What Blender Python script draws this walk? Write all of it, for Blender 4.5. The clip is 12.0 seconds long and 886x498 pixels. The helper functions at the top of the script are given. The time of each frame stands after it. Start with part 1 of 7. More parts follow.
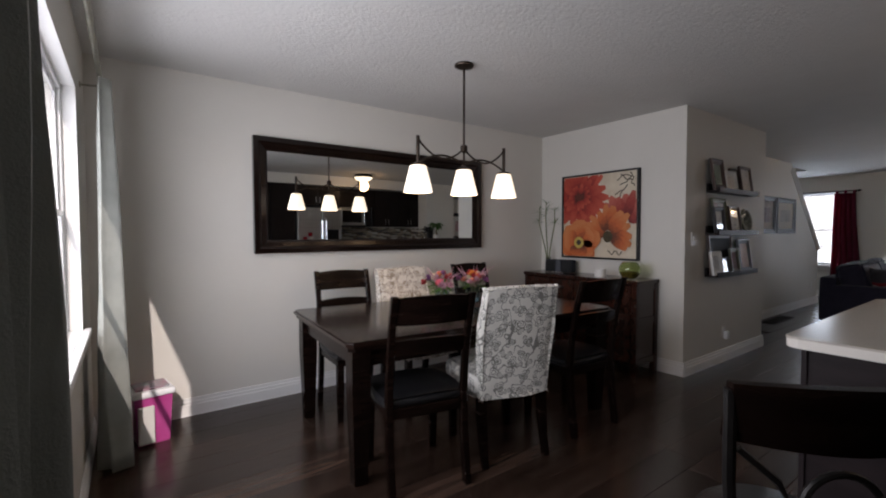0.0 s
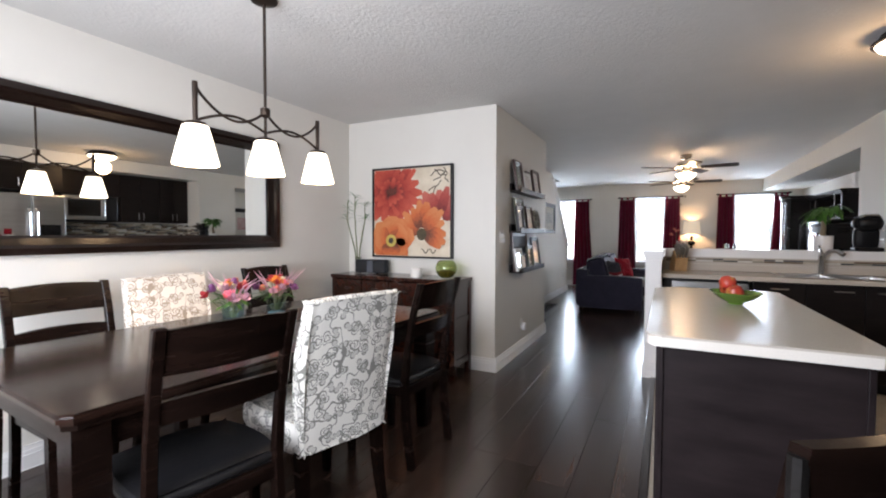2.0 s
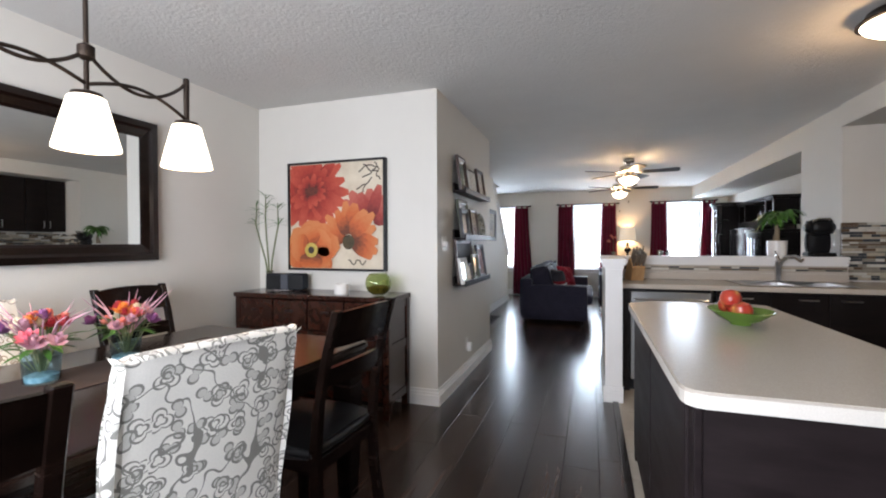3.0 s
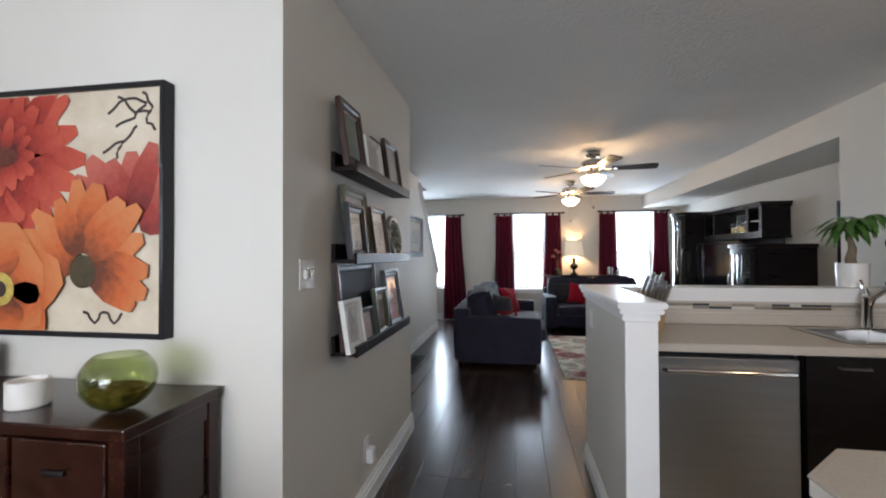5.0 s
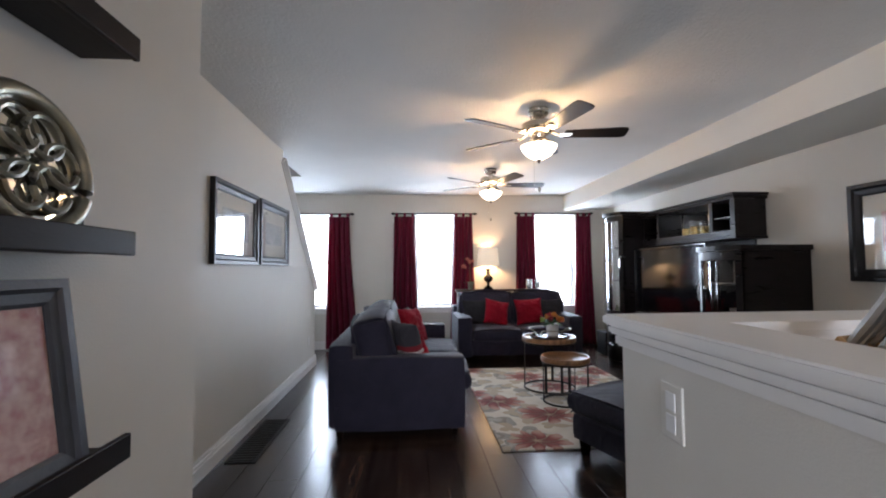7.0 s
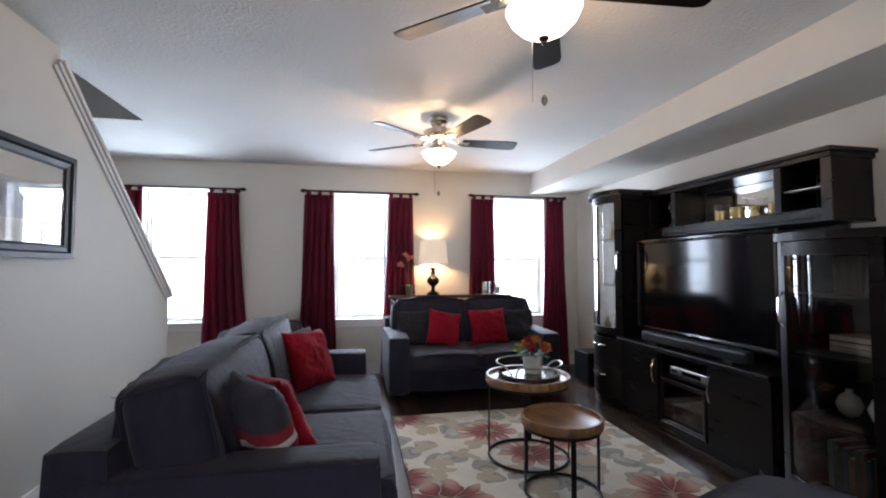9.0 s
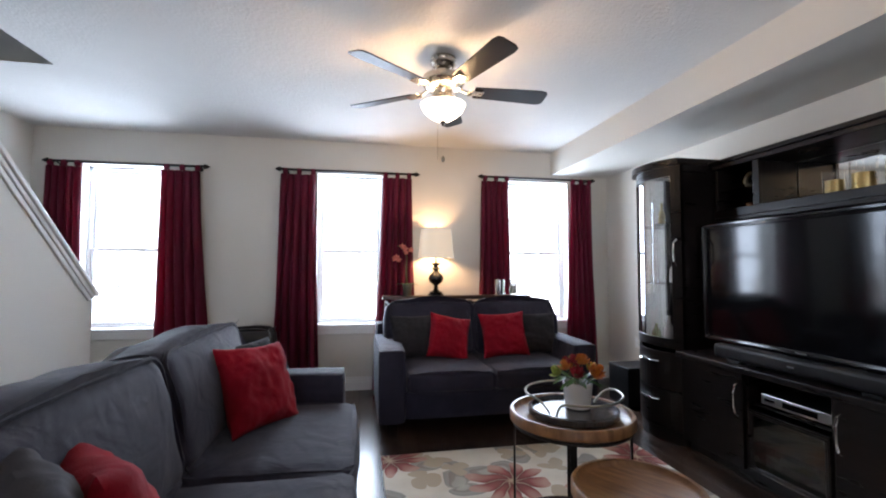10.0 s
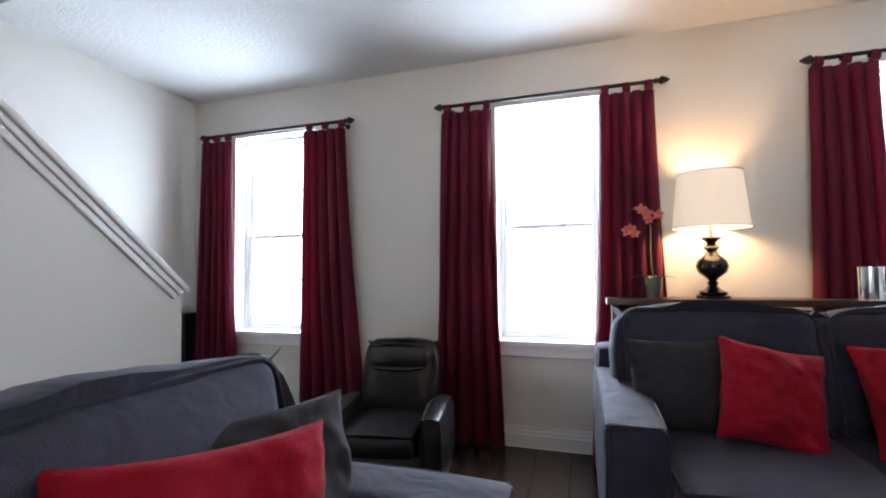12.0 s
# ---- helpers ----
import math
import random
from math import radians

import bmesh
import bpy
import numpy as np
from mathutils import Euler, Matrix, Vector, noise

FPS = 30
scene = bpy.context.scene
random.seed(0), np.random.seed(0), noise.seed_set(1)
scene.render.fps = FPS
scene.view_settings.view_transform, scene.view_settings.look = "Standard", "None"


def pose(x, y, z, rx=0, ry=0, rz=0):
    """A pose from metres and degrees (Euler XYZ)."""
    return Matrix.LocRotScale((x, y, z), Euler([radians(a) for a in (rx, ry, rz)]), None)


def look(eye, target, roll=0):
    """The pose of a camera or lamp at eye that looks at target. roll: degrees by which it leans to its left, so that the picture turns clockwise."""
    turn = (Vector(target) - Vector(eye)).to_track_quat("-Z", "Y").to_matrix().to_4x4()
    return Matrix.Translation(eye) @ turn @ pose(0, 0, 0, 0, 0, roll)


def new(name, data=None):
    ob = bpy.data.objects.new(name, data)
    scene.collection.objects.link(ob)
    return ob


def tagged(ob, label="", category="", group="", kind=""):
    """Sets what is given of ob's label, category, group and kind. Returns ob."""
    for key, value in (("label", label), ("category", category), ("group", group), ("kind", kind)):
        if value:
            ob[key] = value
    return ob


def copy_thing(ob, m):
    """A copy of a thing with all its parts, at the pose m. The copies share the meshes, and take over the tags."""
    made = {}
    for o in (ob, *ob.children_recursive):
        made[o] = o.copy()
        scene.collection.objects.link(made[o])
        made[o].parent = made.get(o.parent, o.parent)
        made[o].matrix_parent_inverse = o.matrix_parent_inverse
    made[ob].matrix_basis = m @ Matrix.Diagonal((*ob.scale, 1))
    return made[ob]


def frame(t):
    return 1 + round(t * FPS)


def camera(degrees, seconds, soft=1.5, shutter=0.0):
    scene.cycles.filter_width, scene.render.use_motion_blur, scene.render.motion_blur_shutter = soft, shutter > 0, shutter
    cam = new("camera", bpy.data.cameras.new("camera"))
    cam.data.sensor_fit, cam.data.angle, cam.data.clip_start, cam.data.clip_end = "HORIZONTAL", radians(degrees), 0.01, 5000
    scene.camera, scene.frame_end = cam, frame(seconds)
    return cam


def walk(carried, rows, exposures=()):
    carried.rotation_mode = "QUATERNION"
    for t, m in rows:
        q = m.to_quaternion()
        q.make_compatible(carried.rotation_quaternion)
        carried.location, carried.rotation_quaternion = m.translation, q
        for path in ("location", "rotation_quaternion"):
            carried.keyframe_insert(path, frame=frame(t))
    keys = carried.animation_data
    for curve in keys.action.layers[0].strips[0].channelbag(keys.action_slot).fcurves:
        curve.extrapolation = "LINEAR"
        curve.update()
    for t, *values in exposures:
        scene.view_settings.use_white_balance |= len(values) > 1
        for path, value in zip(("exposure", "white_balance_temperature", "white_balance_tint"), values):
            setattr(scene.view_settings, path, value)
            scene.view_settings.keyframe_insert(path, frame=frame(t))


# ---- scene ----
cam = camera(90.7, 12.0, soft=2.0)
PATH = [
    (0, (-0.759, 0.437, 1.306), (0.411, 2.057, 1.233), -0.1),
    (0.5, (-0.713, 0.581, 1.314), (0.657, 2.036, 1.236), -0.0),
    (1, (-0.698, 0.699, 1.289), (0.838, 1.978, 1.212), 0.1),
    (1.5, (-0.622, 0.827, 1.276), (1.048, 1.925, 1.202), 0.0),
    (2, (-0.469, 0.974, 1.272), (1.314, 1.878, 1.202), 0.2),
    (2.5, (-0.205, 1.09, 1.258), (1.649, 1.837, 1.206), -0.1),
    (3, (0.129, 1.236, 1.258), (2.025, 1.874, 1.229), -0.2),
    (3.2, (0.286, 1.293, 1.245), (2.194, 1.893, 1.239), -0.3),
    (5, (1.913, 1.566, 1.322), (3.886, 1.891, 1.347), -0.2),
    (5.5, (2.38, 1.625, 1.33), (4.365, 1.862, 1.37), -0.3),
    (6, (2.834, 1.674, 1.34), (4.83, 1.794, 1.391), -0.3),
    (6.5, (3.264, 1.691, 1.302), (5.263, 1.671, 1.374), -0.2),
    (7, (3.715, 1.675, 1.251), (5.708, 1.529, 1.34), -0.4),
    (8.8, (5.272, 1.438, 1.229), (7.23, 1.041, 1.321), 0.1),
    (9, (5.464, 1.373, 1.24), (7.422, 0.977, 1.326), -0.0),
    (9.5, (5.902, 1.301, 1.198), (7.858, 0.895, 1.291), 0.1),
    (10, (6.336, 1.204, 1.18), (8.298, 0.827, 1.271), 0.1),
    (10.5, (6.766, 1.153, 1.146), (8.753, 0.936, 1.236), -0.0),
    (11, (7.158, 1.104, 1.143), (9.156, 1.14, 1.224), -0.2),
    (11.5, (7.588, 1.083, 1.144), (9.558, 1.42, 1.212), -0.5),
    (12, (8.007, 1.126, 1.096), (9.917, 1.711, 1.181), -0.7),
]

EXPOSURES = [(0.0, -0.88, 6650, 20), (0.3, -0.25, 6600, 19), (0.6, 0.0, 6550, 18), (1.0, 0.25, 6500, 18), (2.0, 0.55, 6450, 17), (3.0, 0.6, 6400, 16), (5.0, 0.55, 6300, 14), (6.0, 0.56, 6300, 17), (6.5, 0.82, 6250, 18), (7.0, 0.82, 6250, 18), (9.0, 0.70, 6250, 18), (12.0, 0.86, 6200, 18)]
walk(cam, [(t, look(eye, target, roll)) for t, eye, target, roll in PATH], EXPOSURES)

# ---- light ----
world = bpy.data.worlds.new("sky")
scene.world = world
world.use_nodes = True
wn = world.node_tree
bg = wn.nodes["Background"]
sky = wn.nodes.new("ShaderNodeTexSky")
sky.sky_type = "NISHITA"
sky.sun_disc = False
sky.sun_elevation = radians(31)
sky.sun_rotation = radians(193.5)
wn.links.new(sky.outputs[0], bg.inputs[0])
bg.inputs[1].default_value = 0.12


def lamp(name, kind, m, energy, color, **props):
    d = bpy.data.lights.new(name, kind)
    d.energy, d.color = energy, color
    ob = new(name, d)
    ob.matrix_world = m
    for k, v in props.items():
        if k == "size":
            d.size = v
        elif k == "size_y":
            d.size_y = v
        elif k == "angle":
            d.angle = v
        elif k == "radius":
            d.shadow_soft_size = v
        elif k == "shape":
            d.shape = v
    return ob


lamp("sun", "SUN", look((-3, -8, 6), (-3 + 0.222, -8 + 1, 6 - 0.62)), 5.0, (1.0, 0.95, 0.88), angle=radians(0.5))
# daylight in the window openings: three in the living room, one in the dining room
WINDOWS = [(3.64, 2.93), (1.61, 0.97), (-0.34, -1.03)]
for ya, yb in WINDOWS:
    lamp("window_daylight", "AREA", look((11.06, (ya + yb) / 2, 1.42), (9.06, (ya + yb) / 2, 0.88)), 66, (0.68, 0.85, 1.0), shape="RECTANGLE", size=0.9, size_y=1.75)
lamp("window_daylight", "AREA", look((-1.20, 2.15, 1.45), (1.0, 2.30, 1.15)), 120, (0.86, 0.93, 1.0), shape="RECTANGLE", size=2.4, size_y=1.3)
WARM = (1.0, 0.64, 0.32)

# ---- materials ----


def nodes_of(name):
    m = bpy.data.materials.new(name)
    m.use_nodes = True
    t = m.node_tree
    return m, t, t.nodes["Principled BSDF"]


def put(t, kind, links=(), **values):
    n = t.nodes.new(kind)
    for k, v in values.items():
        n.inputs[k].default_value = v
    for src, key in links:
        t.links.new(src, n.inputs[key])
    return n


def coords(t, scale=(1, 1, 1), rand=True):
    tc = t.nodes.new("ShaderNodeTexCoord")
    mp = put(t, "ShaderNodeMapping", [(tc.outputs["Object"], "Vector")], Scale=scale)
    if rand:
        info = t.nodes.new("ShaderNodeObjectInfo")
        mul = put(t, "ShaderNodeMath", [(info.outputs["Random"], 0)])
        mul.operation = "MULTIPLY"
        mul.inputs[1].default_value = 37.0
        t.links.new(mul.outputs[0], mp.inputs["Location"])
    return mp.outputs[0]


def ramp(t, fac, stops):
    r = t.nodes.new("ShaderNodeValToRGB")
    e = r.color_ramp.elements
    while len(e) < len(stops):
        e.new(0.5)
    for s, (p, c) in zip(e, stops):
        s.position, s.color = p, (*c, 1)
    t.links.new(fac, r.inputs[0])
    return r.outputs[0]


def surf(name, c1, c2, rough=0.5, scale=4.0, bump=0.1, bscale=60.0, metal=0.0, stretch=(1, 1, 1), coat=0.0, detail=4.0, rvar=0.1, sheen=0.0, spec=0.5, crease=0.0):
    """A surface whose colour wanders from c1 to c2, with fine relief and uneven gloss."""
    m, t, b = nodes_of(name)
    v = coords(t, stretch)
    n1 = put(t, "ShaderNodeTexNoise", [(v, "Vector")], Scale=scale, Detail=detail, Roughness=0.6)
    n2 = put(t, "ShaderNodeTexNoise", [(v, "Vector")], Scale=bscale, Detail=3.0, Roughness=0.6)
    t.links.new(ramp(t, n1.outputs[0], [(0.3, c1), (0.7, c2)]), b.inputs["Base Color"])
    rr = put(t, "ShaderNodeMapRange", [(n1.outputs[0], 0)])
    rr.inputs["To Min"].default_value, rr.inputs["To Max"].default_value = max(0.02, rough - rvar), min(1, rough + rvar)
    t.links.new(rr.outputs[0], b.inputs["Roughness"])
    b.inputs["Metallic"].default_value = metal
    b.inputs["Coat Weight"].default_value = coat
    b.inputs["Coat Roughness"].default_value = 0.12
    b.inputs["Sheen Weight"].default_value = sheen
    b.inputs["Specular IOR Level"].default_value = spec
    if bump:
        bp = put(t, "ShaderNodeBump", [(n2.outputs[0], "Height")], Strength=bump, Distance=0.01)
        if crease:
            n3 = put(t, "ShaderNodeTexNoise", [(v, "Vector")], Scale=7.0, Detail=2.0, Distortion=1.2)
            bp2 = put(t, "ShaderNodeBump", [(n3.outputs[0], "Height"), (bp.outputs[0], "Normal")], Strength=crease, Distance=0.05)
            bp = bp2
        t.links.new(bp.outputs[0], b.inputs["Normal"])
    return m


def glow(name, color, strength, base=(0.9, 0.9, 0.85)):
    m, t, b = nodes_of(name)
    b.inputs["Base Color"].default_value = (*base, 1)
    b.inputs["Roughness"].default_value = 0.3
    b.inputs["Emission Color"].default_value = (*color, 1)
    b.inputs["Emission Strength"].default_value = strength
    return m


def math_node(t, op, a, b=None):
    n = t.nodes.new("ShaderNodeMath")
    n.operation = op
    for i, s in enumerate((a, b)):
        if s is None:
            continue
        if isinstance(s, (int, float)):
            n.inputs[i].default_value = s
        else:
            t.links.new(s, n.inputs[i])
    return n.outputs[0]


def glassy(name, color=(1, 1, 1), rough=0.0, gloss=1.0):
    """Thin clear pane: mostly see-through, with a mirror-like gloss by Fresnel."""
    m, t, b = nodes_of(name)
    out = t.nodes["Material Output"]
    tr = t.nodes.new("ShaderNodeBsdfTransparent")
    tr.inputs[0].default_value = (*color, 1)
    gl = t.nodes.new("ShaderNodeBsdfGlossy")
    gl.inputs["Roughness"].default_value = 0.02 + rough
    lw = t.nodes.new("ShaderNodeLayerWeight")
    lw.inputs[0].default_value = 0.5
    up = math_node(t, "ADD", math_node(t, "MULTIPLY", math_node(t, "POWER", lw.outputs["Facing"], 4.0 / gloss), 0.75), 0.035 * gloss)
    mx = t.nodes.new("ShaderNodeMixShader")
    t.links.new(up, mx.inputs[0])
    t.links.new(tr.outputs[0], mx.inputs[1])
    t.links.new(gl.outputs[0], mx.inputs[2])
    t.links.new(mx.outputs[0], out.inputs[0])
    return m


M = {}
M["wall"] = surf("wall_paint", (0.655, 0.63, 0.575), (0.685, 0.66, 0.605), 0.6, 1.5, 0.12, 180)
M["ceiling"] = surf("ceiling_paint", (0.645, 0.635, 0.61), (0.68, 0.67, 0.645), 0.85, 3, 0.5, 55)
M["trim"] = surf("white_trim", (0.78, 0.77, 0.75), (0.82, 0.81, 0.79), 0.35, 3, 0.03, 40)
M["vinyl"] = surf("white_vinyl", (0.80, 0.80, 0.80), (0.84, 0.84, 0.84), 0.3, 3, 0.02, 40)
M["espresso"] = surf("espresso_wood", (0.0036, 0.0020, 0.0016), (0.010, 0.0050, 0.0036), 0.24, 3, 0.05, 30, stretch=(1, 1, 8), coat=0.0, spec=0.16)
M["espresso_h"] = surf("espresso_wood_flat", (0.0045, 0.0025, 0.002), (0.013, 0.0062, 0.0044), 0.15, 3, 0.04, 30, stretch=(1, 8, 8), spec=0.42)
M["mahogany"] = surf("mahogany_wood", (0.015, 0.0052, 0.0036), (0.040, 0.0125, 0.0075), 0.18, 3, 0.03, 30, stretch=(6, 1, 6), spec=0.45, rvar=0.06)
M["black_wood"] = surf("black_brown_veneer", (0.0048, 0.0036, 0.0036), (0.0098, 0.0070, 0.0066), 0.30, 4, 0.03, 40, stretch=(1, 1, 6), spec=0.26)
M["black"] = surf("black_plastic", (0.006, 0.006, 0.007), (0.010, 0.010, 0.011), 0.4, 4, 0.05, 90, spec=0.25)
M["gloss_black"] = surf("gloss_black", (0.006, 0.006, 0.007), (0.009, 0.009, 0.010), 0.12, 4, 0.0)
M["iron"] = surf("black_iron", (0.010, 0.009, 0.009), (0.022, 0.019, 0.017), 0.45, 12, 0.1, 60, metal=0.6)
M["bronze"] = surf("oiled_bronze", (0.03, 0.022, 0.017), (0.07, 0.05, 0.038), 0.4, 12, 0.1, 60, metal=0.8)
M["leather"] = surf("black_leather", (0.006, 0.006, 0.007), (0.012, 0.0115, 0.012), 0.33, 6, 0.2, 120)
M["sofa"] = surf("charcoal_sofa_cloth", (0.0175, 0.0163, 0.0290), (0.0265, 0.0248, 0.043), 0.75, 5, 0.35, 380, sheen=0.10, spec=0.2, crease=0.24)
M["red"] = surf("red_cushion_cloth", (0.20, 0.003, 0.011), (0.28, 0.005, 0.017), 0.85, 6, 0.3, 300, sheen=0.03, spec=0.15, crease=0.25)
M["greycush"] = surf("grey_cushion_cloth", (0.019, 0.0175, 0.020), (0.028, 0.026, 0.030), 0.85, 6, 0.3, 300, sheen=0.03, spec=0.2, crease=0.12)


def drape(name, c1, c2, through_c, share):
    """Curtain cloth that lets some daylight through."""
    m = surf(name, c1, c2, 0.65, 5, 0.2, 250, sheen=0.04, spec=0.3)
    t = m.node_tree
    b, out = t.nodes["Principled BSDF"], t.nodes["Material Output"]
    tr = t.nodes.new("ShaderNodeBsdfTranslucent")
    tr.inputs[0].default_value = (*through_c, 1)
    mx = t.nodes.new("ShaderNodeMixShader")
    mx.inputs[0].default_value = share
    t.links.new(b.outputs[0], mx.inputs[1])
    t.links.new(tr.outputs[0], mx.inputs[2])
    t.links.new(mx.outputs[0], out.inputs[0])
    return m


M["curtain"] = drape("burgundy_curtain_cloth", (0.085, 0.002, 0.015), (0.150, 0.005, 0.028), (0.32, 0.006, 0.055), 0.30)
M["greycurtain"] = surf("sage_grey_curtain_cloth", (0.20, 0.21, 0.19), (0.27, 0.28, 0.25), 0.75, 5, 0.2, 250, sheen=0.2)
M["steel"] = surf("brushed_steel", (0.46, 0.46, 0.455), (0.52, 0.52, 0.515), 0.30, 2, 0.004, 60, metal=1.0, stretch=(1, 1, 14), rvar=0.05)
M["chrome"] = surf("chrome", (0.75, 0.75, 0.76), (0.8, 0.8, 0.8), 0.1, 2, 0.0, metal=1.0, rvar=0.03)
M["nickel"] = surf("brushed_nickel", (0.50, 0.46, 0.40), (0.58, 0.54, 0.48), 0.25, 6, 0.0, metal=1.0)
M["pewter"] = surf("pewter_bronze", (0.20, 0.20, 0.16), (0.36, 0.34, 0.27), 0.35, 14, 0.2, 60, metal=0.85)
M["counter"] = surf("beige_laminate_counter", (0.47, 0.42, 0.355), (0.54, 0.485, 0.42), 0.22, 260, 0.02, 200, detail=2, rvar=0.04)
M["counter_edge"] = surf("pale_counter_edge", (0.66, 0.62, 0.56), (0.72, 0.68, 0.62), 0.35, 260, 0.02, 200, detail=2)
M["kitchen"] = surf("dark_kitchen_cabinet", (0.0065, 0.0045, 0.0042), (0.013, 0.0088, 0.0076), 0.38, 3, 0.06, 40, stretch=(1, 1, 7), spec=0.2)
M["island"] = surf("dark_brown_island_panel", (0.0115, 0.0080, 0.0086), (0.023, 0.0162, 0.0168), 0.42, 3, 0.06, 40, stretch=(1, 1, 5), spec=0.2)
M["clear"] = glassy("clear_glass")
M["smoke"] = glassy("smoked_glass", (0.82, 0.82, 0.82), gloss=1.25)
M["green_glass"] = glassy("green_glass", (0.78, 0.82, 0.63), gloss=1.2)
M["shade"] = glow("lit_frosted_glass", (1.0, 0.84, 0.62), 2.6)
M["bowl"] = glow("lit_fan_bowl", (1.0, 0.84, 0.60), 4.0)
M["lampshade"] = glow("lit_linen_shade", (1.0, 0.80, 0.54), 0.30, (0.62, 0.56, 0.46))
M["white_ceramic"] = surf("white_ceramic", (0.72, 0.71, 0.69), (0.78, 0.77, 0.75), 0.2, 4, 0.0)
M["leaf"] = surf("green_leaf", (0.035, 0.10, 0.015), (0.07, 0.19, 0.03), 0.45, 20, 0.1, 60)
M["stem"] = surf("plant_stem", (0.10, 0.13, 0.05), (0.17, 0.18, 0.08), 0.6, 20, 0.1, 60)
M["bark"] = surf("plant_bark", (0.16, 0.12, 0.08), (0.25, 0.19, 0.12), 0.8, 20, 0.3, 60)
M["wood_top"] = surf("warm_acacia_wood", (0.13, 0.060, 0.024), (0.36, 0.19, 0.085), 0.35, 3.0, 0.1, 40, stretch=(2.0, 11, 2.0))
M["grey_wood"] = surf("dark_stained_tray", (0.018, 0.017, 0.018), (0.060, 0.055, 0.056), 0.2, 8, 0.1, 40, stretch=(2, 9, 2))
M["block"] = surf("pale_beech_wood", (0.42, 0.25, 0.11), (0.52, 0.33, 0.16), 0.45, 4, 0.08, 40, stretch=(8, 8, 1))
M["plate"] = surf("ivory_plastic", (0.70, 0.68, 0.63), (0.74, 0.72, 0.67), 0.35, 4, 0.0)
M["tile"] = surf("beige_floor_tile", (0.42, 0.36, 0.28), (0.50, 0.44, 0.36), 0.35, 6, 0.05, 60)
M["paper"] = surf("cream_mat_board", (0.66, 0.63, 0.56), (0.72, 0.69, 0.62), 0.8, 8, 0.05, 200)
M["slate"] = surf("chalkboard", (0.009, 0.012, 0.017), (0.018, 0.023, 0.030), 0.6, 5, 0.05, 80, spec=0.15)
M["print"] = surf("faded_photo_print", (0.30, 0.24, 0.20), (0.60, 0.56, 0.50), 0.4, 14, 0.0)
M["pinkprint"] = surf("pink_patterned_print", (0.50, 0.20, 0.20), (0.74, 0.58, 0.54), 0.5, 22, 0.0)
M["colourprint"] = surf("abstract_colour_print", (0.42, 0.16, 0.22), (0.16, 0.38, 0.36), 0.4, 7, 0.0)
M["frame_green"] = surf("olive_green_frame", (0.045, 0.05, 0.022), (0.085, 0.09, 0.045), 0.4, 9, 0.2, 60)
M["frame_brown"] = surf("brown_frame", (0.030, 0.014, 0.010), (0.060, 0.028, 0.020), 0.35, 9, 0.1, 60)
M["frame_white"] = surf("distressed_white_frame", (0.55, 0.54, 0.50), (0.70, 0.69, 0.66), 0.5, 20, 0.1, 60)
M["frame_blue"] = surf("slate_grey_frame", (0.030, 0.034, 0.044), (0.052, 0.056, 0.070), 0.45, 9, 0.1, 60)
M["frame_black"] = surf("black_frame", (0.007, 0.007, 0.009), (0.013, 0.013, 0.016), 0.38, 9, 0.05, 60, spec=0.3)
M["ledge"] = surf("espresso_ledge", (0.0060, 0.0038, 0.0034), (0.012, 0.0073, 0.0065), 0.42, 4, 0.08, 40, stretch=(1, 8, 8), spec=0.14)


def mirror_mat():
    m, t, b = nodes_of("mirror_silver")
    b.inputs["Base Color"].default_value = (0.86, 0.88, 0.87, 1)
    b.inputs["Metallic"].default_value = 1
    b.inputs["Roughness"].default_value = 0.01
    return m


M["mirror"] = mirror_mat()
M["dark_mirror"] = surf("smoked_mirror", (0.05, 0.048, 0.045), (0.07, 0.067, 0.062), 0.08, 4, 0.0, metal=1.0, rvar=0.02)


def screen_mat():
    m, t, b = nodes_of("tv_screen_glass")
    b.inputs["Base Color"].default_value = (0.004, 0.004, 0.005, 1)
    b.inputs["Roughness"].default_value = 0.09
    b.inputs["Specular IOR Level"].default_value = 0.28
    b.inputs["Coat Weight"].default_value = 0.12
    b.inputs["Coat Roughness"].default_value = 0.08
    return m


M["screen"] = screen_mat()


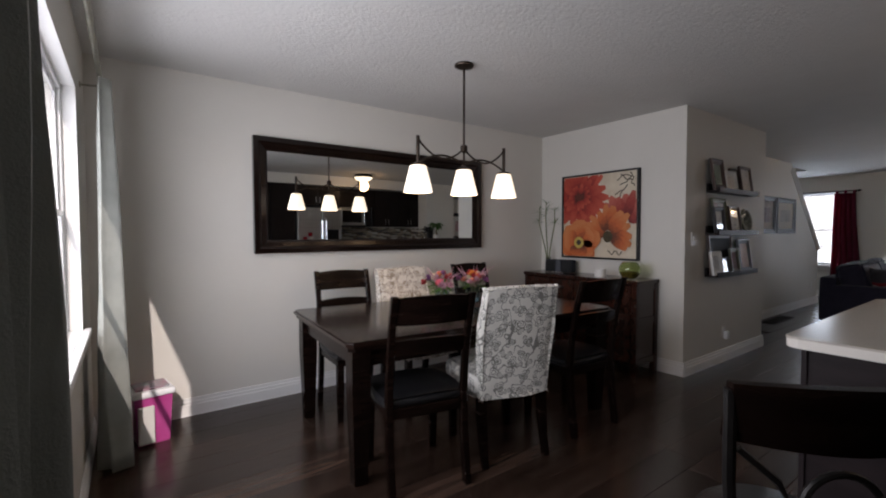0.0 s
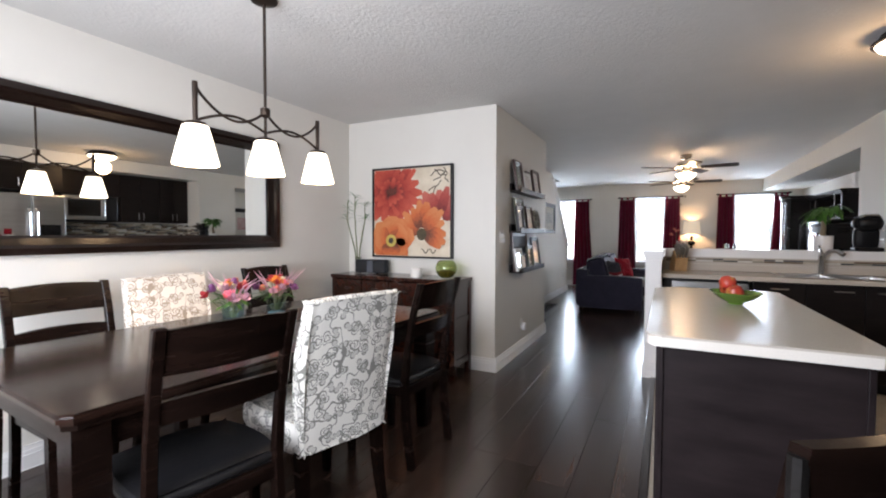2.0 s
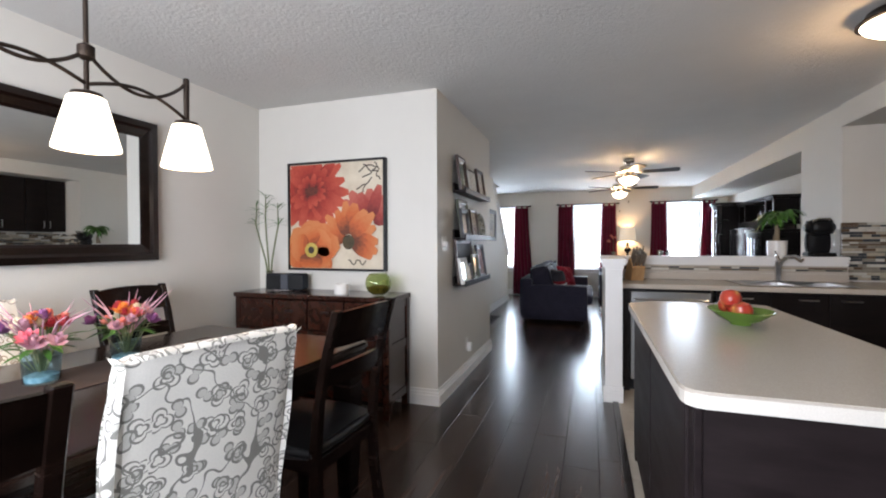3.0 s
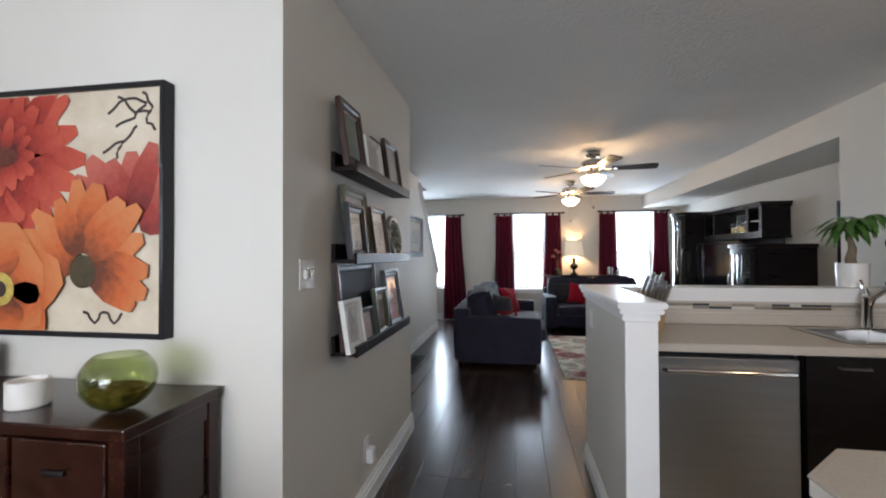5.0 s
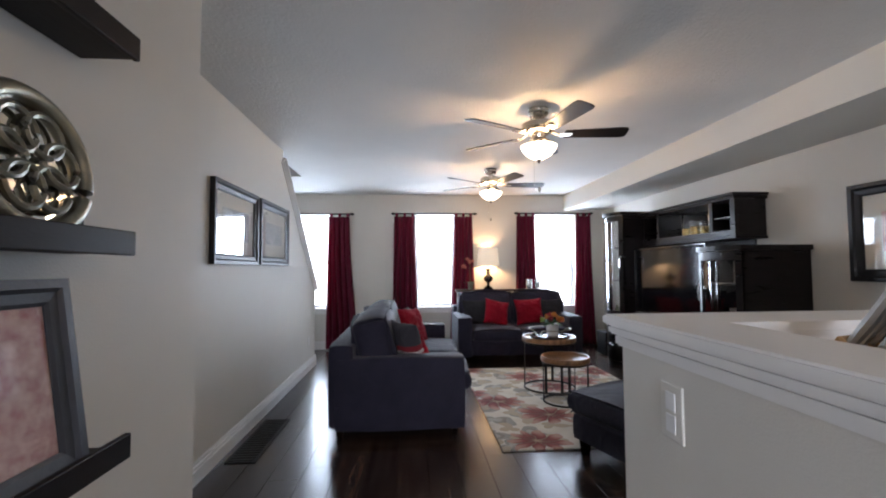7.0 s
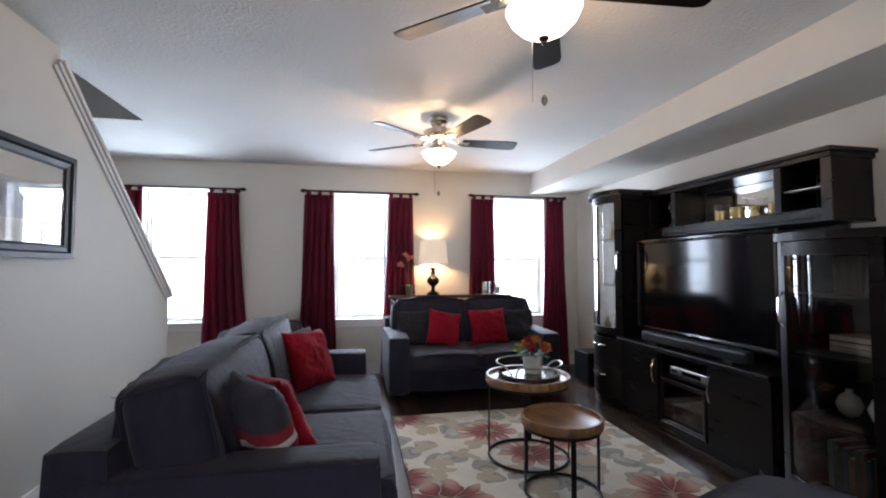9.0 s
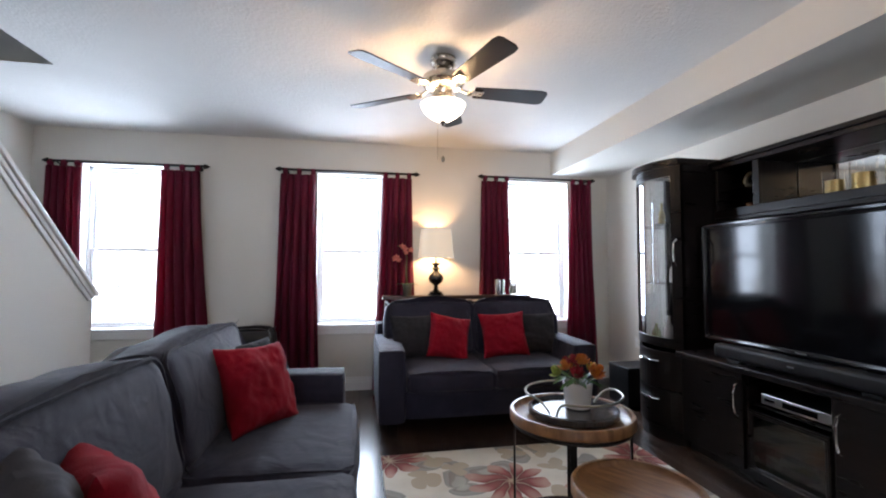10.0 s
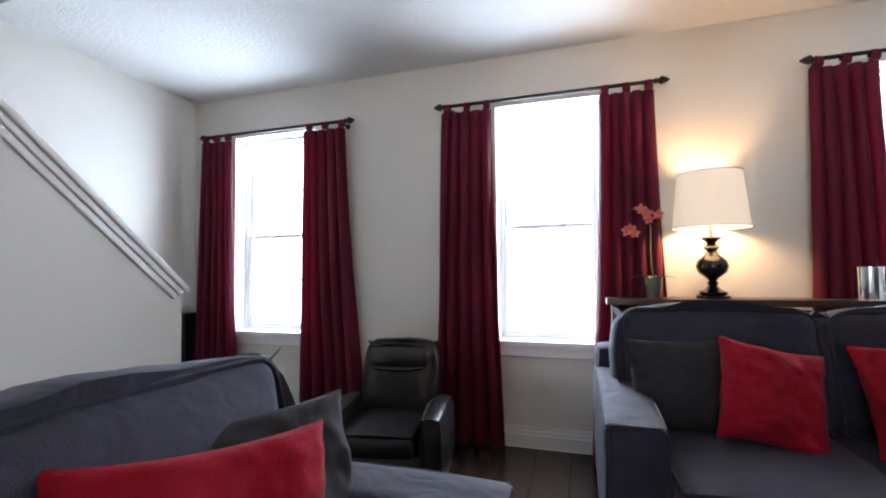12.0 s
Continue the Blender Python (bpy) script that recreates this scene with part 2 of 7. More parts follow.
def plank_mat():
    """Dark brown laminate: long soft grain, fine pores and a satin gloss."""
    m, t, b = nodes_of("dark_laminate_plank")
    info = t.nodes.new("ShaderNodeObjectInfo")
    v = coords(t, (0.55, 7, 7))
    n = put(t, "ShaderNodeTexNoise", [(v, "Vector")], Scale=2.4, Detail=4.0, Roughness=0.55, Distortion=0.5)
    fine = put(t, "ShaderNodeTexNoise", [(coords(t, (2.5, 60, 60)), "Vector")], Scale=3.0, Detail=3.0, Roughness=0.6)
    k = math_node(t, "ADD", math_node(t, "MULTIPLY", n.outputs[0], 0.75), math_node(t, "MULTIPLY", fine.outputs[0], 0.25))
    c = ramp(t, k, [(0.32, (0.015, 0.0083, 0.0060)), (0.5, (0.031, 0.0175, 0.0122)), (0.68, (0.060, 0.036, 0.026))])
    hv = put(t, "ShaderNodeHueSaturation", [(c, "Color")])
    mr = put(t, "ShaderNodeMapRange", [(info.outputs["Random"], 0)])
    mr.inputs["To Min"].default_value, mr.inputs["To Max"].default_value = 0.62, 1.45
    t.links.new(mr.outputs[0], hv.inputs["Value"])
    t.links.new(hv.outputs[0], b.inputs["Base Color"])
    rr = put(t, "ShaderNodeMapRange", [(n.outputs[0], 0)])
    rr.inputs["From Min"].default_value, rr.inputs["From Max"].default_value = 0.3, 0.7
    rr.inputs["To Min"].default_value, rr.inputs["To Max"].default_value = 0.22, 0.26
    t.links.new(rr.outputs[0], b.inputs["Roughness"])
    bp = put(t, "ShaderNodeBump", [(fine.outputs[0], "Height")], Strength=0.02, Distance=0.002)
    t.links.new(bp.outputs[0], b.inputs["Normal"])
    return m


M["plank"] = plank_mat()


def blossom(t, v, scale, petals, size, dent, seed):
    """Distance field of flowers scattered over a plane: (radius divided by the petal outline, random of the flower)."""
    mp = put(t, "ShaderNodeMapping", [(v, "Vector")], Location=(seed, seed * 0.7, 0))
    vo = put(t, "ShaderNodeTexVoronoi", [(mp.outputs[0], "Vector")], Scale=scale, Randomness=0.75)
    vo.voronoi_dimensions = "2D"
    sub = t.nodes.new("ShaderNodeVectorMath")
    sub.operation = "SUBTRACT"
    sc = t.nodes.new("ShaderNodeVectorMath")
    sc.operation = "SCALE"
    sc.inputs["Scale"].default_value = 1.0
    t.links.new(mp.outputs[0], sub.inputs[0])
    t.links.new(vo.outputs["Position"], sub.inputs[1])
    sp = put(t, "ShaderNodeSeparateXYZ", [(sub.outputs[0], 0)])
    sr = put(t, "ShaderNodeSeparateColor", [(vo.outputs["Color"], 0)])
    ang = math_node(t, "ARCTAN2", sp.outputs[1], sp.outputs[0])
    turn = math_node(t, "ADD", math_node(t, "MULTIPLY", ang, petals), math_node(t, "MULTIPLY", sr.outputs[0], 6.28))
    lobe = math_node(t, "ABSOLUTE", math_node(t, "SINE", math_node(t, "MULTIPLY", turn, 0.5)))
    outline = math_node(t, "ADD", math_node(t, "MULTIPLY", lobe, dent), 1 - dent)
    rad = math_node(t, "DIVIDE", math_node(t, "MULTIPLY", vo.outputs["Distance"], 1.0 / size), outline)
    return rad, sr.outputs[1], lobe


def band(t, x, centre, half):
    return math_node(t, "LESS_THAN", math_node(t, "ABSOLUTE", math_node(t, "SUBTRACT", x, centre)), half)


def mixc(t, fac, a, b):
    n = t.nodes.new("ShaderNodeMix")
    n.data_type = "RGBA"
    t.links.new(fac, n.inputs[0])
    for i, s in ((6, a), (7, b)):
        if isinstance(s, tuple):
            n.inputs[i].default_value = (*s, 1)
        else:
            t.links.new(s, n.inputs[i])
    return n.outputs[2]


def vine_mat(name, ground, ink):
    """Cream upholstery with grey outlined flowers, leaves and trailing stems."""
    m, t, b = nodes_of(name)
    tc = t.nodes.new("ShaderNodeTexCoord")
    v = tc.outputs["UV"]
    wob = put(t, "ShaderNodeTexNoise", [(v, "Vector")], Scale=9.0, Detail=1.0)
    r, rnd, lobe = blossom(t, v, 11.5, 3.0, 0.37, 0.45, 1.3)
    f = math_node(t, "MAXIMUM", band(t, r, 0.92, 0.085), band(t, r, 0.45, 0.09))
    r2, rnd2, lobe2 = blossom(t, v, 15.0, 2.0, 0.40, 0.80, 4.1)
    f2 = math_node(t, "MAXIMUM", band(t, r2, 0.86, 0.12), math_node(t, "MULTIPLY", math_node(t, "LESS_THAN", r2, 0.8), 0.35))
    st = band(t, wob.outputs[0], 0.5, 0.012)
    ink_f = math_node(t, "MINIMUM", math_node(t, "ADD", math_node(t, "ADD", f, f2), st), 1.0)
    fine = put(t, "ShaderNodeTexNoise", [(v, "Vector")], Scale=220.0, Detail=2.0)
    g = ramp(t, fine.outputs[0], [(0.3, ground), (0.7, tuple(min(1, c * 1.08) for c in ground))])
    t.links.new(mixc(t, ink_f, g, ink), b.inputs["Base Color"])
    b.inputs["Roughness"].default_value = 0.85
    b.inputs["Sheen Weight"].default_value = 0.2
    bp = put(t, "ShaderNodeBump", [(fine.outputs[0], "Height")], Strength=0.25, Distance=0.003)
    t.links.new(bp.outputs[0], b.inputs["Normal"])
    return m


M["vine"] = vine_mat("cream_vine_upholstery", (0.72, 0.70, 0.645), (0.22, 0.215, 0.19))
M["vine_tan"] = vine_mat("cream_vine_upholstery_tan", (0.66, 0.62, 0.55), (0.30, 0.24, 0.18))


def rug_mat():
    m, t, b = nodes_of("floral_rug_pile")
    tc = t.nodes.new("ShaderNodeTexCoord")
    wz = put(t, "ShaderNodeTexNoise", [(tc.outputs["Object"], "Vector")], Scale=3.0, Detail=2.0)
    add = t.nodes.new("ShaderNodeVectorMath")
    add.operation = "MULTIPLY_ADD"
    t.links.new(wz.outputs["Color"], add.inputs[0])
    add.inputs[1].default_value = (0.26, 0.26, 0)
    t.links.new(tc.outputs["Object"], add.inputs[2])
    v = add.outputs[0]
    fine = put(t, "ShaderNodeTexNoise", [(tc.outputs["Object"], "Vector")], Scale=260.0, Detail=2.0)
    wide = put(t, "ShaderNodeTexNoise", [(tc.outputs["Object"], "Vector")], Scale=5.0, Detail=3.0)
    base = ramp(t, wide.outputs[0], [(0.3, (0.52, 0.47, 0.39)), (0.7, (0.62, 0.58, 0.50))])
    r1, k1, l1 = blossom(t, v, 3.0, 2.0, 0.46, 0.80, 2.2)
    leaf = math_node(t, "MULTIPLY", math_node(t, "LESS_THAN", r1, 1.0), math_node(t, "ADD", math_node(t, "MULTIPLY", r1, 0.5), 0.45))
    c = mixc(t, leaf, base, mixc(t, band(t, r1, 0.55, 0.1), (0.24, 0.235, 0.21), (0.13, 0.115, 0.10)))
    r3, k3, l3 = blossom(t, v, 3.6, 3.0, 0.36, 0.6, 7.7)
    c = mixc(t, math_node(t, "LESS_THAN", r3, 1.0), c, (0.40, 0.33, 0.24))
    r2, k2, l2 = blossom(t, v, 1.6, 9.0, 0.38, 0.5, 5.4)
    fl = math_node(t, "MULTIPLY", math_node(t, "LESS_THAN", r2, 1.0), math_node(t, "GREATER_THAN", k2, 0.12))
    petal = ramp(t, math_node(t, "MULTIPLY", r2, l2), [(0.0, (0.40, 0.30, 0.20)), (0.14, (0.12, 0.028, 0.026)), (0.45, (0.25, 0.065, 0.055)), (0.8, (0.42, 0.25, 0.20))])
    c = mixc(t, fl, c, petal)
    t.links.new(c, b.inputs["Base Color"])
    b.inputs["Roughness"].default_value = 0.95
    bp = put(t, "ShaderNodeBump", [(fine.outputs[0], "Height")], Strength=0.5, Distance=0.006)
    t.links.new(bp.outputs[0], b.inputs["Normal"])
    return m


M["rug"] = rug_mat()


def stripe_mat():
    m, t, b = nodes_of("striped_cushion_cloth")
    tc = t.nodes.new("ShaderNodeTexCoord")
    sp = put(t, "ShaderNodeSeparateXYZ", [(tc.outputs["UV"], 0)])
    fine = put(t, "ShaderNodeTexNoise", [(tc.outputs["UV"], "Vector")], Scale=160.0)
    y = sp.outputs[1]
    ground = (0.036, 0.033, 0.040)
    red = math_node(t, "MAXIMUM", math_node(t, "MAXIMUM", band(t, y, 0.53, 0.055), band(t, y, 0.345, 0.055)), band(t, y, 0.165, 0.05))
    pale = math_node(t, "MAXIMUM", band(t, y, 0.438, 0.034), band(t, y, 0.255, 0.034))
    c = mixc(t, pale, mixc(t, red, ground, (0.20, 0.010, 0.016)), (0.52, 0.48, 0.45))
    t.links.new(c, b.inputs["Base Color"])
    b.inputs["Roughness"].default_value = 0.85
    bp = put(t, "ShaderNodeBump", [(fine.outputs[0], "Height")], Strength=0.3, Distance=0.004)
    t.links.new(bp.outputs[0], b.inputs["Normal"])
    return m


M["stripe"] = stripe_mat()


def petal_mat(name, inner, mid, outer):
    m, t, b = nodes_of(name)
    tc = t.nodes.new("ShaderNodeTexCoord")
    sp = put(t, "ShaderNodeSeparateXYZ", [(tc.outputs["UV"], 0)])
    n = put(t, "ShaderNodeTexNoise", [(tc.outputs["UV"], "Vector")], Scale=9.0, Detail=4.0)
    geo = t.nodes.new("ShaderNodeNewGeometry")
    k = math_node(t, "ADD", sp.outputs[0], math_node(t, "MULTIPLY", math_node(t, "SUBTRACT", n.outputs[0], 0.5), 0.5))
    k = math_node(t, "ADD", k, math_node(t, "MULTIPLY", math_node(t, "SUBTRACT", geo.outputs["Random Per Island"], 0.5), 0.45))
    t.links.new(ramp(t, k, [(0.05, inner), (0.5, mid), (0.95, outer)]), b.inputs["Base Color"])
    b.inputs["Roughness"].default_value = 0.6
    return m


M["p_red"] = petal_mat("painted_red_petal", (0.09, 0.008, 0.006), (0.34, 0.028, 0.016), (0.48, 0.075, 0.04))
M["p_orange"] = petal_mat("painted_orange_petal", (0.13, 0.03, 0.010), (0.50, 0.105, 0.022), (0.56, 0.19, 0.06))
M["p_deep"] = petal_mat("painted_deep_red_petal", (0.16, 0.012, 0.010), (0.32, 0.035, 0.025), (0.46, 0.11, 0.075))
M["p_canvas"] = surf("painted_parchment", (0.55, 0.46, 0.34), (0.68, 0.60, 0.47), 0.6, 8, 0.1, 200)
M["p_dark"] = surf("painted_dark_ink", (0.02, 0.012, 0.01), (0.05, 0.03, 0.025), 0.6, 8, 0.0)
M["p_yellow"] = surf("painted_yellow", (0.36, 0.26, 0.04), (0.55, 0.42, 0.10), 0.6, 40, 0.0)

# ---- mesh helpers ----


def part(name, bm, material, parent=None, label="", smooth=False, kind=""):
    me = bpy.data.meshes.new(name)
    bmesh.ops.recalc_face_normals(bm, faces=bm.faces)
    if smooth:
        for f in bm.faces:
            f.smooth = True
    bm.to_mesh(me)
    bm.free()
    for m in material if isinstance(material, (list, tuple)) else [material]:
        me.materials.append(m)
    if smooth:
        me.set_sharp_from_angle(angle=radians(40))
    ob = new(name, me)
    if parent is not None:
        ob.parent = parent
    return tagged(ob, label, kind=kind)


def thing(name, m, label, category, group=""):
    ob = new(name)
    ob.empty_display_size = 0.1
    ob.matrix_world = m
    return tagged(ob, label, category, group)


def box(x0, y0, z0, x1, y1, z1, bev=0.004, seg=2, bm=None):
    """A box from corner to corner with rounded edges."""
    own = bmesh.new()
    r = bmesh.ops.create_cube(own, size=1)
    for v in own.verts:
        v.co = Vector(((x0 + x1) / 2 + v.co.x * (x1 - x0), (y0 + y1) / 2 + v.co.y * (y1 - y0), (z0 + z1) / 2 + v.co.z * (z1 - z0)))
    if bev:
        bev = min(bev, 0.45 * min(abs(x1 - x0), abs(y1 - y0), abs(z1 - z0)))
        bmesh.ops.bevel(own, geom=own.edges[:], offset=bev, segments=seg, profile=0.5, affect="EDGES")
    if bm is None:
        return own
    return join(bm, own)


def join(bm, other, m=None):
    me = bpy.data.meshes.new("tmp")
    if m is not None:
        other.transform(m)
    other.to_mesh(me)
    other.free()
    bm.from_mesh(me)
    bpy.data.meshes.remove(me)
    return bm


def boxes(rows, bev=0.003, seg=1):
    bm = bmesh.new()
    for r in rows:
        box(*r, bev=bev, seg=seg, bm=bm)
    return bm


def lathe(profile, n=32, closed_ends=True):
    """Turns a profile of (radius, height) round z."""
    bm = bmesh.new()
    rings = []
    for r, z in profile:
        rings.append([bm.verts.new((r * math.cos(2 * math.pi * i / n), r * math.sin(2 * math.pi * i / n), z)) for i in range(n)])
    for a, b in zip(rings, rings[1:]):
        for i in range(n):
            bm.faces.new((a[i], a[(i + 1) % n], b[(i + 1) % n], b[i]))
    if closed_ends:
        bm.faces.new(rings[0][::-1])
        bm.faces.new(rings[-1])
    return bm


def tube(points, r, n=8, closed=False, taper=None, side=None):
    """A round bar along a line of points."""
    bm = bmesh.new()
    pts = [Vector(p) for p in points]
    rings = []
    up = Vector((0, 0, 1))
    for i, p in enumerate(pts):
        a = pts[i - 1] if (i > 0 or closed) else p
        b = pts[(i + 1) % len(pts)] if (i + 1 < len(pts) or closed) else p
        d = (b - a).normalized()
        ref = Vector(side) if side else up if abs(d.dot(up)) < 0.95 else Vector((1, 0, 0))
        s = d.cross(ref).normalized()
        u = s.cross(d)
        rr = r if taper is None else r * taper[min(i, len(taper) - 1)]
        rings.append([bm.verts.new(p + rr * (math.cos(2 * math.pi * k / n) * s + math.sin(2 * math.pi * k / n) * u)) for k in range(n)])
    pairs = list(zip(rings, rings[1:])) + ([(rings[-1], rings[0])] if closed else [])
    for a, b in pairs:
        for k in range(n):
            bm.faces.new((a[k], a[(k + 1) % n], b[(k + 1) % n], b[k]))
    if not closed:
        bm.faces.new(rings[0][::-1])
        bm.faces.new(rings[-1])
    return bm


def circle(r, n=32, z=0.0, cx=0.0, cy=0.0):
    return [(cx + r * math.cos(2 * math.pi * i / n), cy + r * math.sin(2 * math.pi * i / n), z) for i in range(n)]


def prism(outline, z0, z1, bev=0.0):
    """A flat shape in x and y, drawn up from z0 to z1."""
    bm = bmesh.new()
    a = [bm.verts.new((x, y, z0)) for x, y in outline]
    b = [bm.verts.new((x, y, z1)) for x, y in outline]
    n = len(outline)
    for i in range(n):
        bm.faces.new((a[i], a[(i + 1) % n], b[(i + 1) % n], b[i]))
    bm.faces.new(a[::-1])
    bm.faces.new(b)
    if bev:
        bmesh.ops.bevel(bm, geom=[e for e in bm.edges if abs(e.verts[0].co.z - e.verts[1].co.z) < 1e-6], offset=bev, segments=2, affect="EDGES")
    return bm


def arc_points(cx, cy, r, a0, a1, n):
    return [(cx + r * math.cos(radians(a0 + (a1 - a0) * i / n)), cy + r * math.sin(radians(a0 + (a1 - a0) * i / n))) for i in range(n + 1)]


def frame_bars(w, h, bar, depth, lip=0.0):
    """Four mitred bars of a picture frame in x (width) and z (height), its back at y = 0 and its face towards -y."""
    bm = bmesh.new()
    prof = [(0, 0), (0, -depth), (bar * 0.35, -depth * 1.0), (bar * 0.5, -depth * 0.72), (bar * 0.85, -depth * 0.62), (bar, -depth * 0.45), (bar, 0)]
    rings = []
    for sx, sz in ((-1, -1), (1, -1), (1, 1), (-1, 1)):
        rings.append([bm.verts.new((sx * (w / 2 - d), y, h / 2 + sz * (h / 2 - d))) for d, y in prof])
    n = len(prof)
    for i in range(4):
        a, b = rings[i], rings[(i + 1) % 4]
        for k in range(n):
            bm.faces.new((a[k], a[(k + 1) % n], b[(k + 1) % n], b[k]))
    return bm


def pillow(w, h, d, n=14, seed=0, wrinkle=0.006, power=3.0, corner=0.06):
    """A stuffed cushion: w along x, h along z, d thick along y, standing on z = 0, with UVs."""
    bm = bmesh.new()
    uvl = bm.loops.layers.uv.new("UVMap")
    grid = {}
    for side in (-1, 1):
        for i in range(n + 1):
            for j in range(n + 1):
                u, v = 2 * i / n - 1, 2 * j / n - 1
                edge = i in (0, n) or j in (0, n)
                if edge and side == 1:
                    grid[side, i, j] = grid[-1, i, j]
                    continue
                t = max(0.0, (1 - abs(u) ** power) * (1 - abs(v) ** power)) ** 0.5
                pull = 1 - corner * (1 - abs(u * v)) * max(abs(u), abs(v)) ** 6
                k = noise.noise(Vector((u * 2.1 + seed, v * 2.1, side * 3.0 + seed))) * wrinkle * 2 + noise.noise(Vector((u * 6 + seed, v * 6, side + seed))) * wrinkle
                x = u * w / 2 * (1 - corner * (1 - v * v) * abs(u) ** 4)
                z = v * h / 2 * (1 - corner * (1 - u * u) * abs(v) ** 4)
                grid[side, i, j] = bm.verts.new((x, side * (d / 2 * t + (k if not edge else 0)), h / 2 + z))
    for side in (-1, 1):
        for i in range(n):
            for j in range(n):
                q = [(i, j), (i + 1, j), (i + 1, j + 1), (i, j + 1)]
                f = bm.faces.new([grid[side, a, b] for a, b in q])
                for lp, (a, b) in zip(f.loops, q):
                    lp[uvl].uv = (a / n, b / n)
    return bm


def soft_block(x0, y0, z0, x1, y1, z1, r=0.05, puff=0.02, seed=0, cuts=6, wrinkle=0.006):
    """An upholstered block: rounded edges, crowned faces and slight wrinkles."""
    bm = bmesh.new()
    bmesh.ops.create_cube(bm, size=2)
    bmesh.ops.subdivide_edges(bm, edges=bm.edges[:], cuts=cuts, use_grid_fill=True)
    hx, hy, hz = (x1 - x0) / 2, (y1 - y0) / 2, (z1 - z0) / 2
    c = Vector(((x0 + x1) / 2, (y0 + y1) / 2, (z0 + z1) / 2))
    for v in bm.verts:
        u = Vector([math.sin(a * math.pi / 2) for a in v.co])
        p = Vector((u.x * hx, u.y * hy, u.z * hz))
        core = Vector((max(-hx + r, min(hx - r, p.x)), max(-hy + r, min(hy - r, p.y)), max(-hz + r, min(hz - r, p.z))))
        d = p - core
        nrm = d.normalized() if d.length > 1e-6 else Vector((0, 0, 0))
        q = core + nrm * r if d.length > 1e-6 else p
        bulge = puff * (1 - (u.x * u.x if abs(u.x) < 0.999 else 0)) * (1 - (u.y * u.y if abs(u.y) < 0.999 else 0)) * (1 - (u.z * u.z if abs(u.z) < 0.999 else 0))
        face = Vector([math.copysign(1, a) if abs(a) > 0.999 else 0 for a in u])
        w = wrinkle * noise.noise(Vector((p.x * 7 + seed, p.y * 7, p.z * 7 + seed * 2)))
        v.co = c + q + face * (bulge + w)
    return bm


def wall_sheet(axis, at, thick, u0, u1, z0, z1, holes=(), top=None):
    """A wall across x or y with thickness and openings (ua, ub, za, zb) through it."""
    us = sorted({u0, u1, *[h[0] for h in holes], *[h[1] for h in holes]})
    zs = sorted({z0, z1, *[h[2] for h in holes], *[h[3] for h in holes]})
    bm = bmesh.new()
    cache = {}

    def vert(i, j, s):
        if (i, j, s) not in cache:
            p = at + s * thick
            cache[i, j, s] = bm.verts.new((p, us[i], zs[j]) if axis == "x" else (us[i], p, zs[j]))
        return cache[i, j, s]

    def solid(i, j):
        if not (0 <= i < len(us) - 1 and 0 <= j < len(zs) - 1):
            return False
        cu, cz = (us[i] + us[i + 1]) / 2, (zs[j] + zs[j + 1]) / 2
        return not any(a < cu < b and c < cz < d for a, b, c, d in holes)

    for i in range(len(us) - 1):
        for j in range(len(zs) - 1):
            if not solid(i, j):
                continue
            q = [(i, j), (i + 1, j), (i + 1, j + 1), (i, j + 1)]
            for s in (0, 1):
                bm.faces.new([vert(a, b, s) for a, b in q])
            for (a, b), (di, dj) in zip(zip(q, q[1:] + q[:1]), ((0, -1), (1, 0), (0, 1), (-1, 0))):
                if not solid(i + di, j + dj):
                    bm.faces.new([vert(*a, 0), vert(*b, 0), vert(*b, 1), vert(*a, 1)])
    return bm


def structure(name, bm, mat, label=""):
    return tagged(part(name, bm, mat), label, kind="structure")


# ---- large structure ----
H = 2.44
XB, XW = -0.96, 10.75          # back wall and window wall
YM, YR = 4.02, -1.50           # mirror wall and the long wall opposite
XP, YL, XL = 3.30, 2.35, 5.15  # painting wall, ledge wall and its end
YS, XS = 2.95, 9.66            # stair wall and the end of its sloping top
YT = 4.03                      # far side of the stairs

sub = structure("floor", box(XB - 0.15, YR - 0.15, -0.15, XW + 0.15, YM + 0.15, -0.012, 0), surf("subfloor", (0.02, 0.014, 0.012), (0.03, 0.02, 0.017), 0.6), "dark brown laminate plank floor")
BACK_WIN = (1.02, 3.45, 0.78, 2.08)
structure("wall_back", wall_sheet("x", XB, -0.12, YR - 0.12, YM + 0.12, -0.012, H, [BACK_WIN]), M["wall"], "warm off-white painted wall")
structure("wall_mirror", wall_sheet("y", YM, 0.12, XB, XP + 0.12, -0.012, H), M["wall"], "warm off-white painted wall")
structure("wall_painting", wall_sheet("x", XP, 0.12, YL + 0.12, YM, -0.012, H), M["wall"], "warm off-white painted wall")
structure("wall_ledges", wall_sheet("y", YL, 0.12, XP, XL, -0.012, H), M["wall"], "warm off-white painted wall")
structure("wall_return", wall_sheet("x", XL, -0.12, YL + 0.12, YT, -0.012, H), M["wall"], "warm off-white painted wall")
structure("wall_windows", wall_sheet("x", XW, 0.26, YR - 0.12, YT + 0.12, -0.012, H, [(b, a, 0.63, 2.12) for a, b in WINDOWS]), M["wall"], "warm off-white painted wall with three windows")
structure("wall_long", wall_sheet("y", YR, -0.12, XB, XW, -0.012, H), M["wall"], "warm off-white painted wall")
structure("wall_stair_far", wall_sheet("y", YT, 0.12, XL - 0.12, XW, -0.012, 3.6), M["wall"], "warm off-white painted wall")
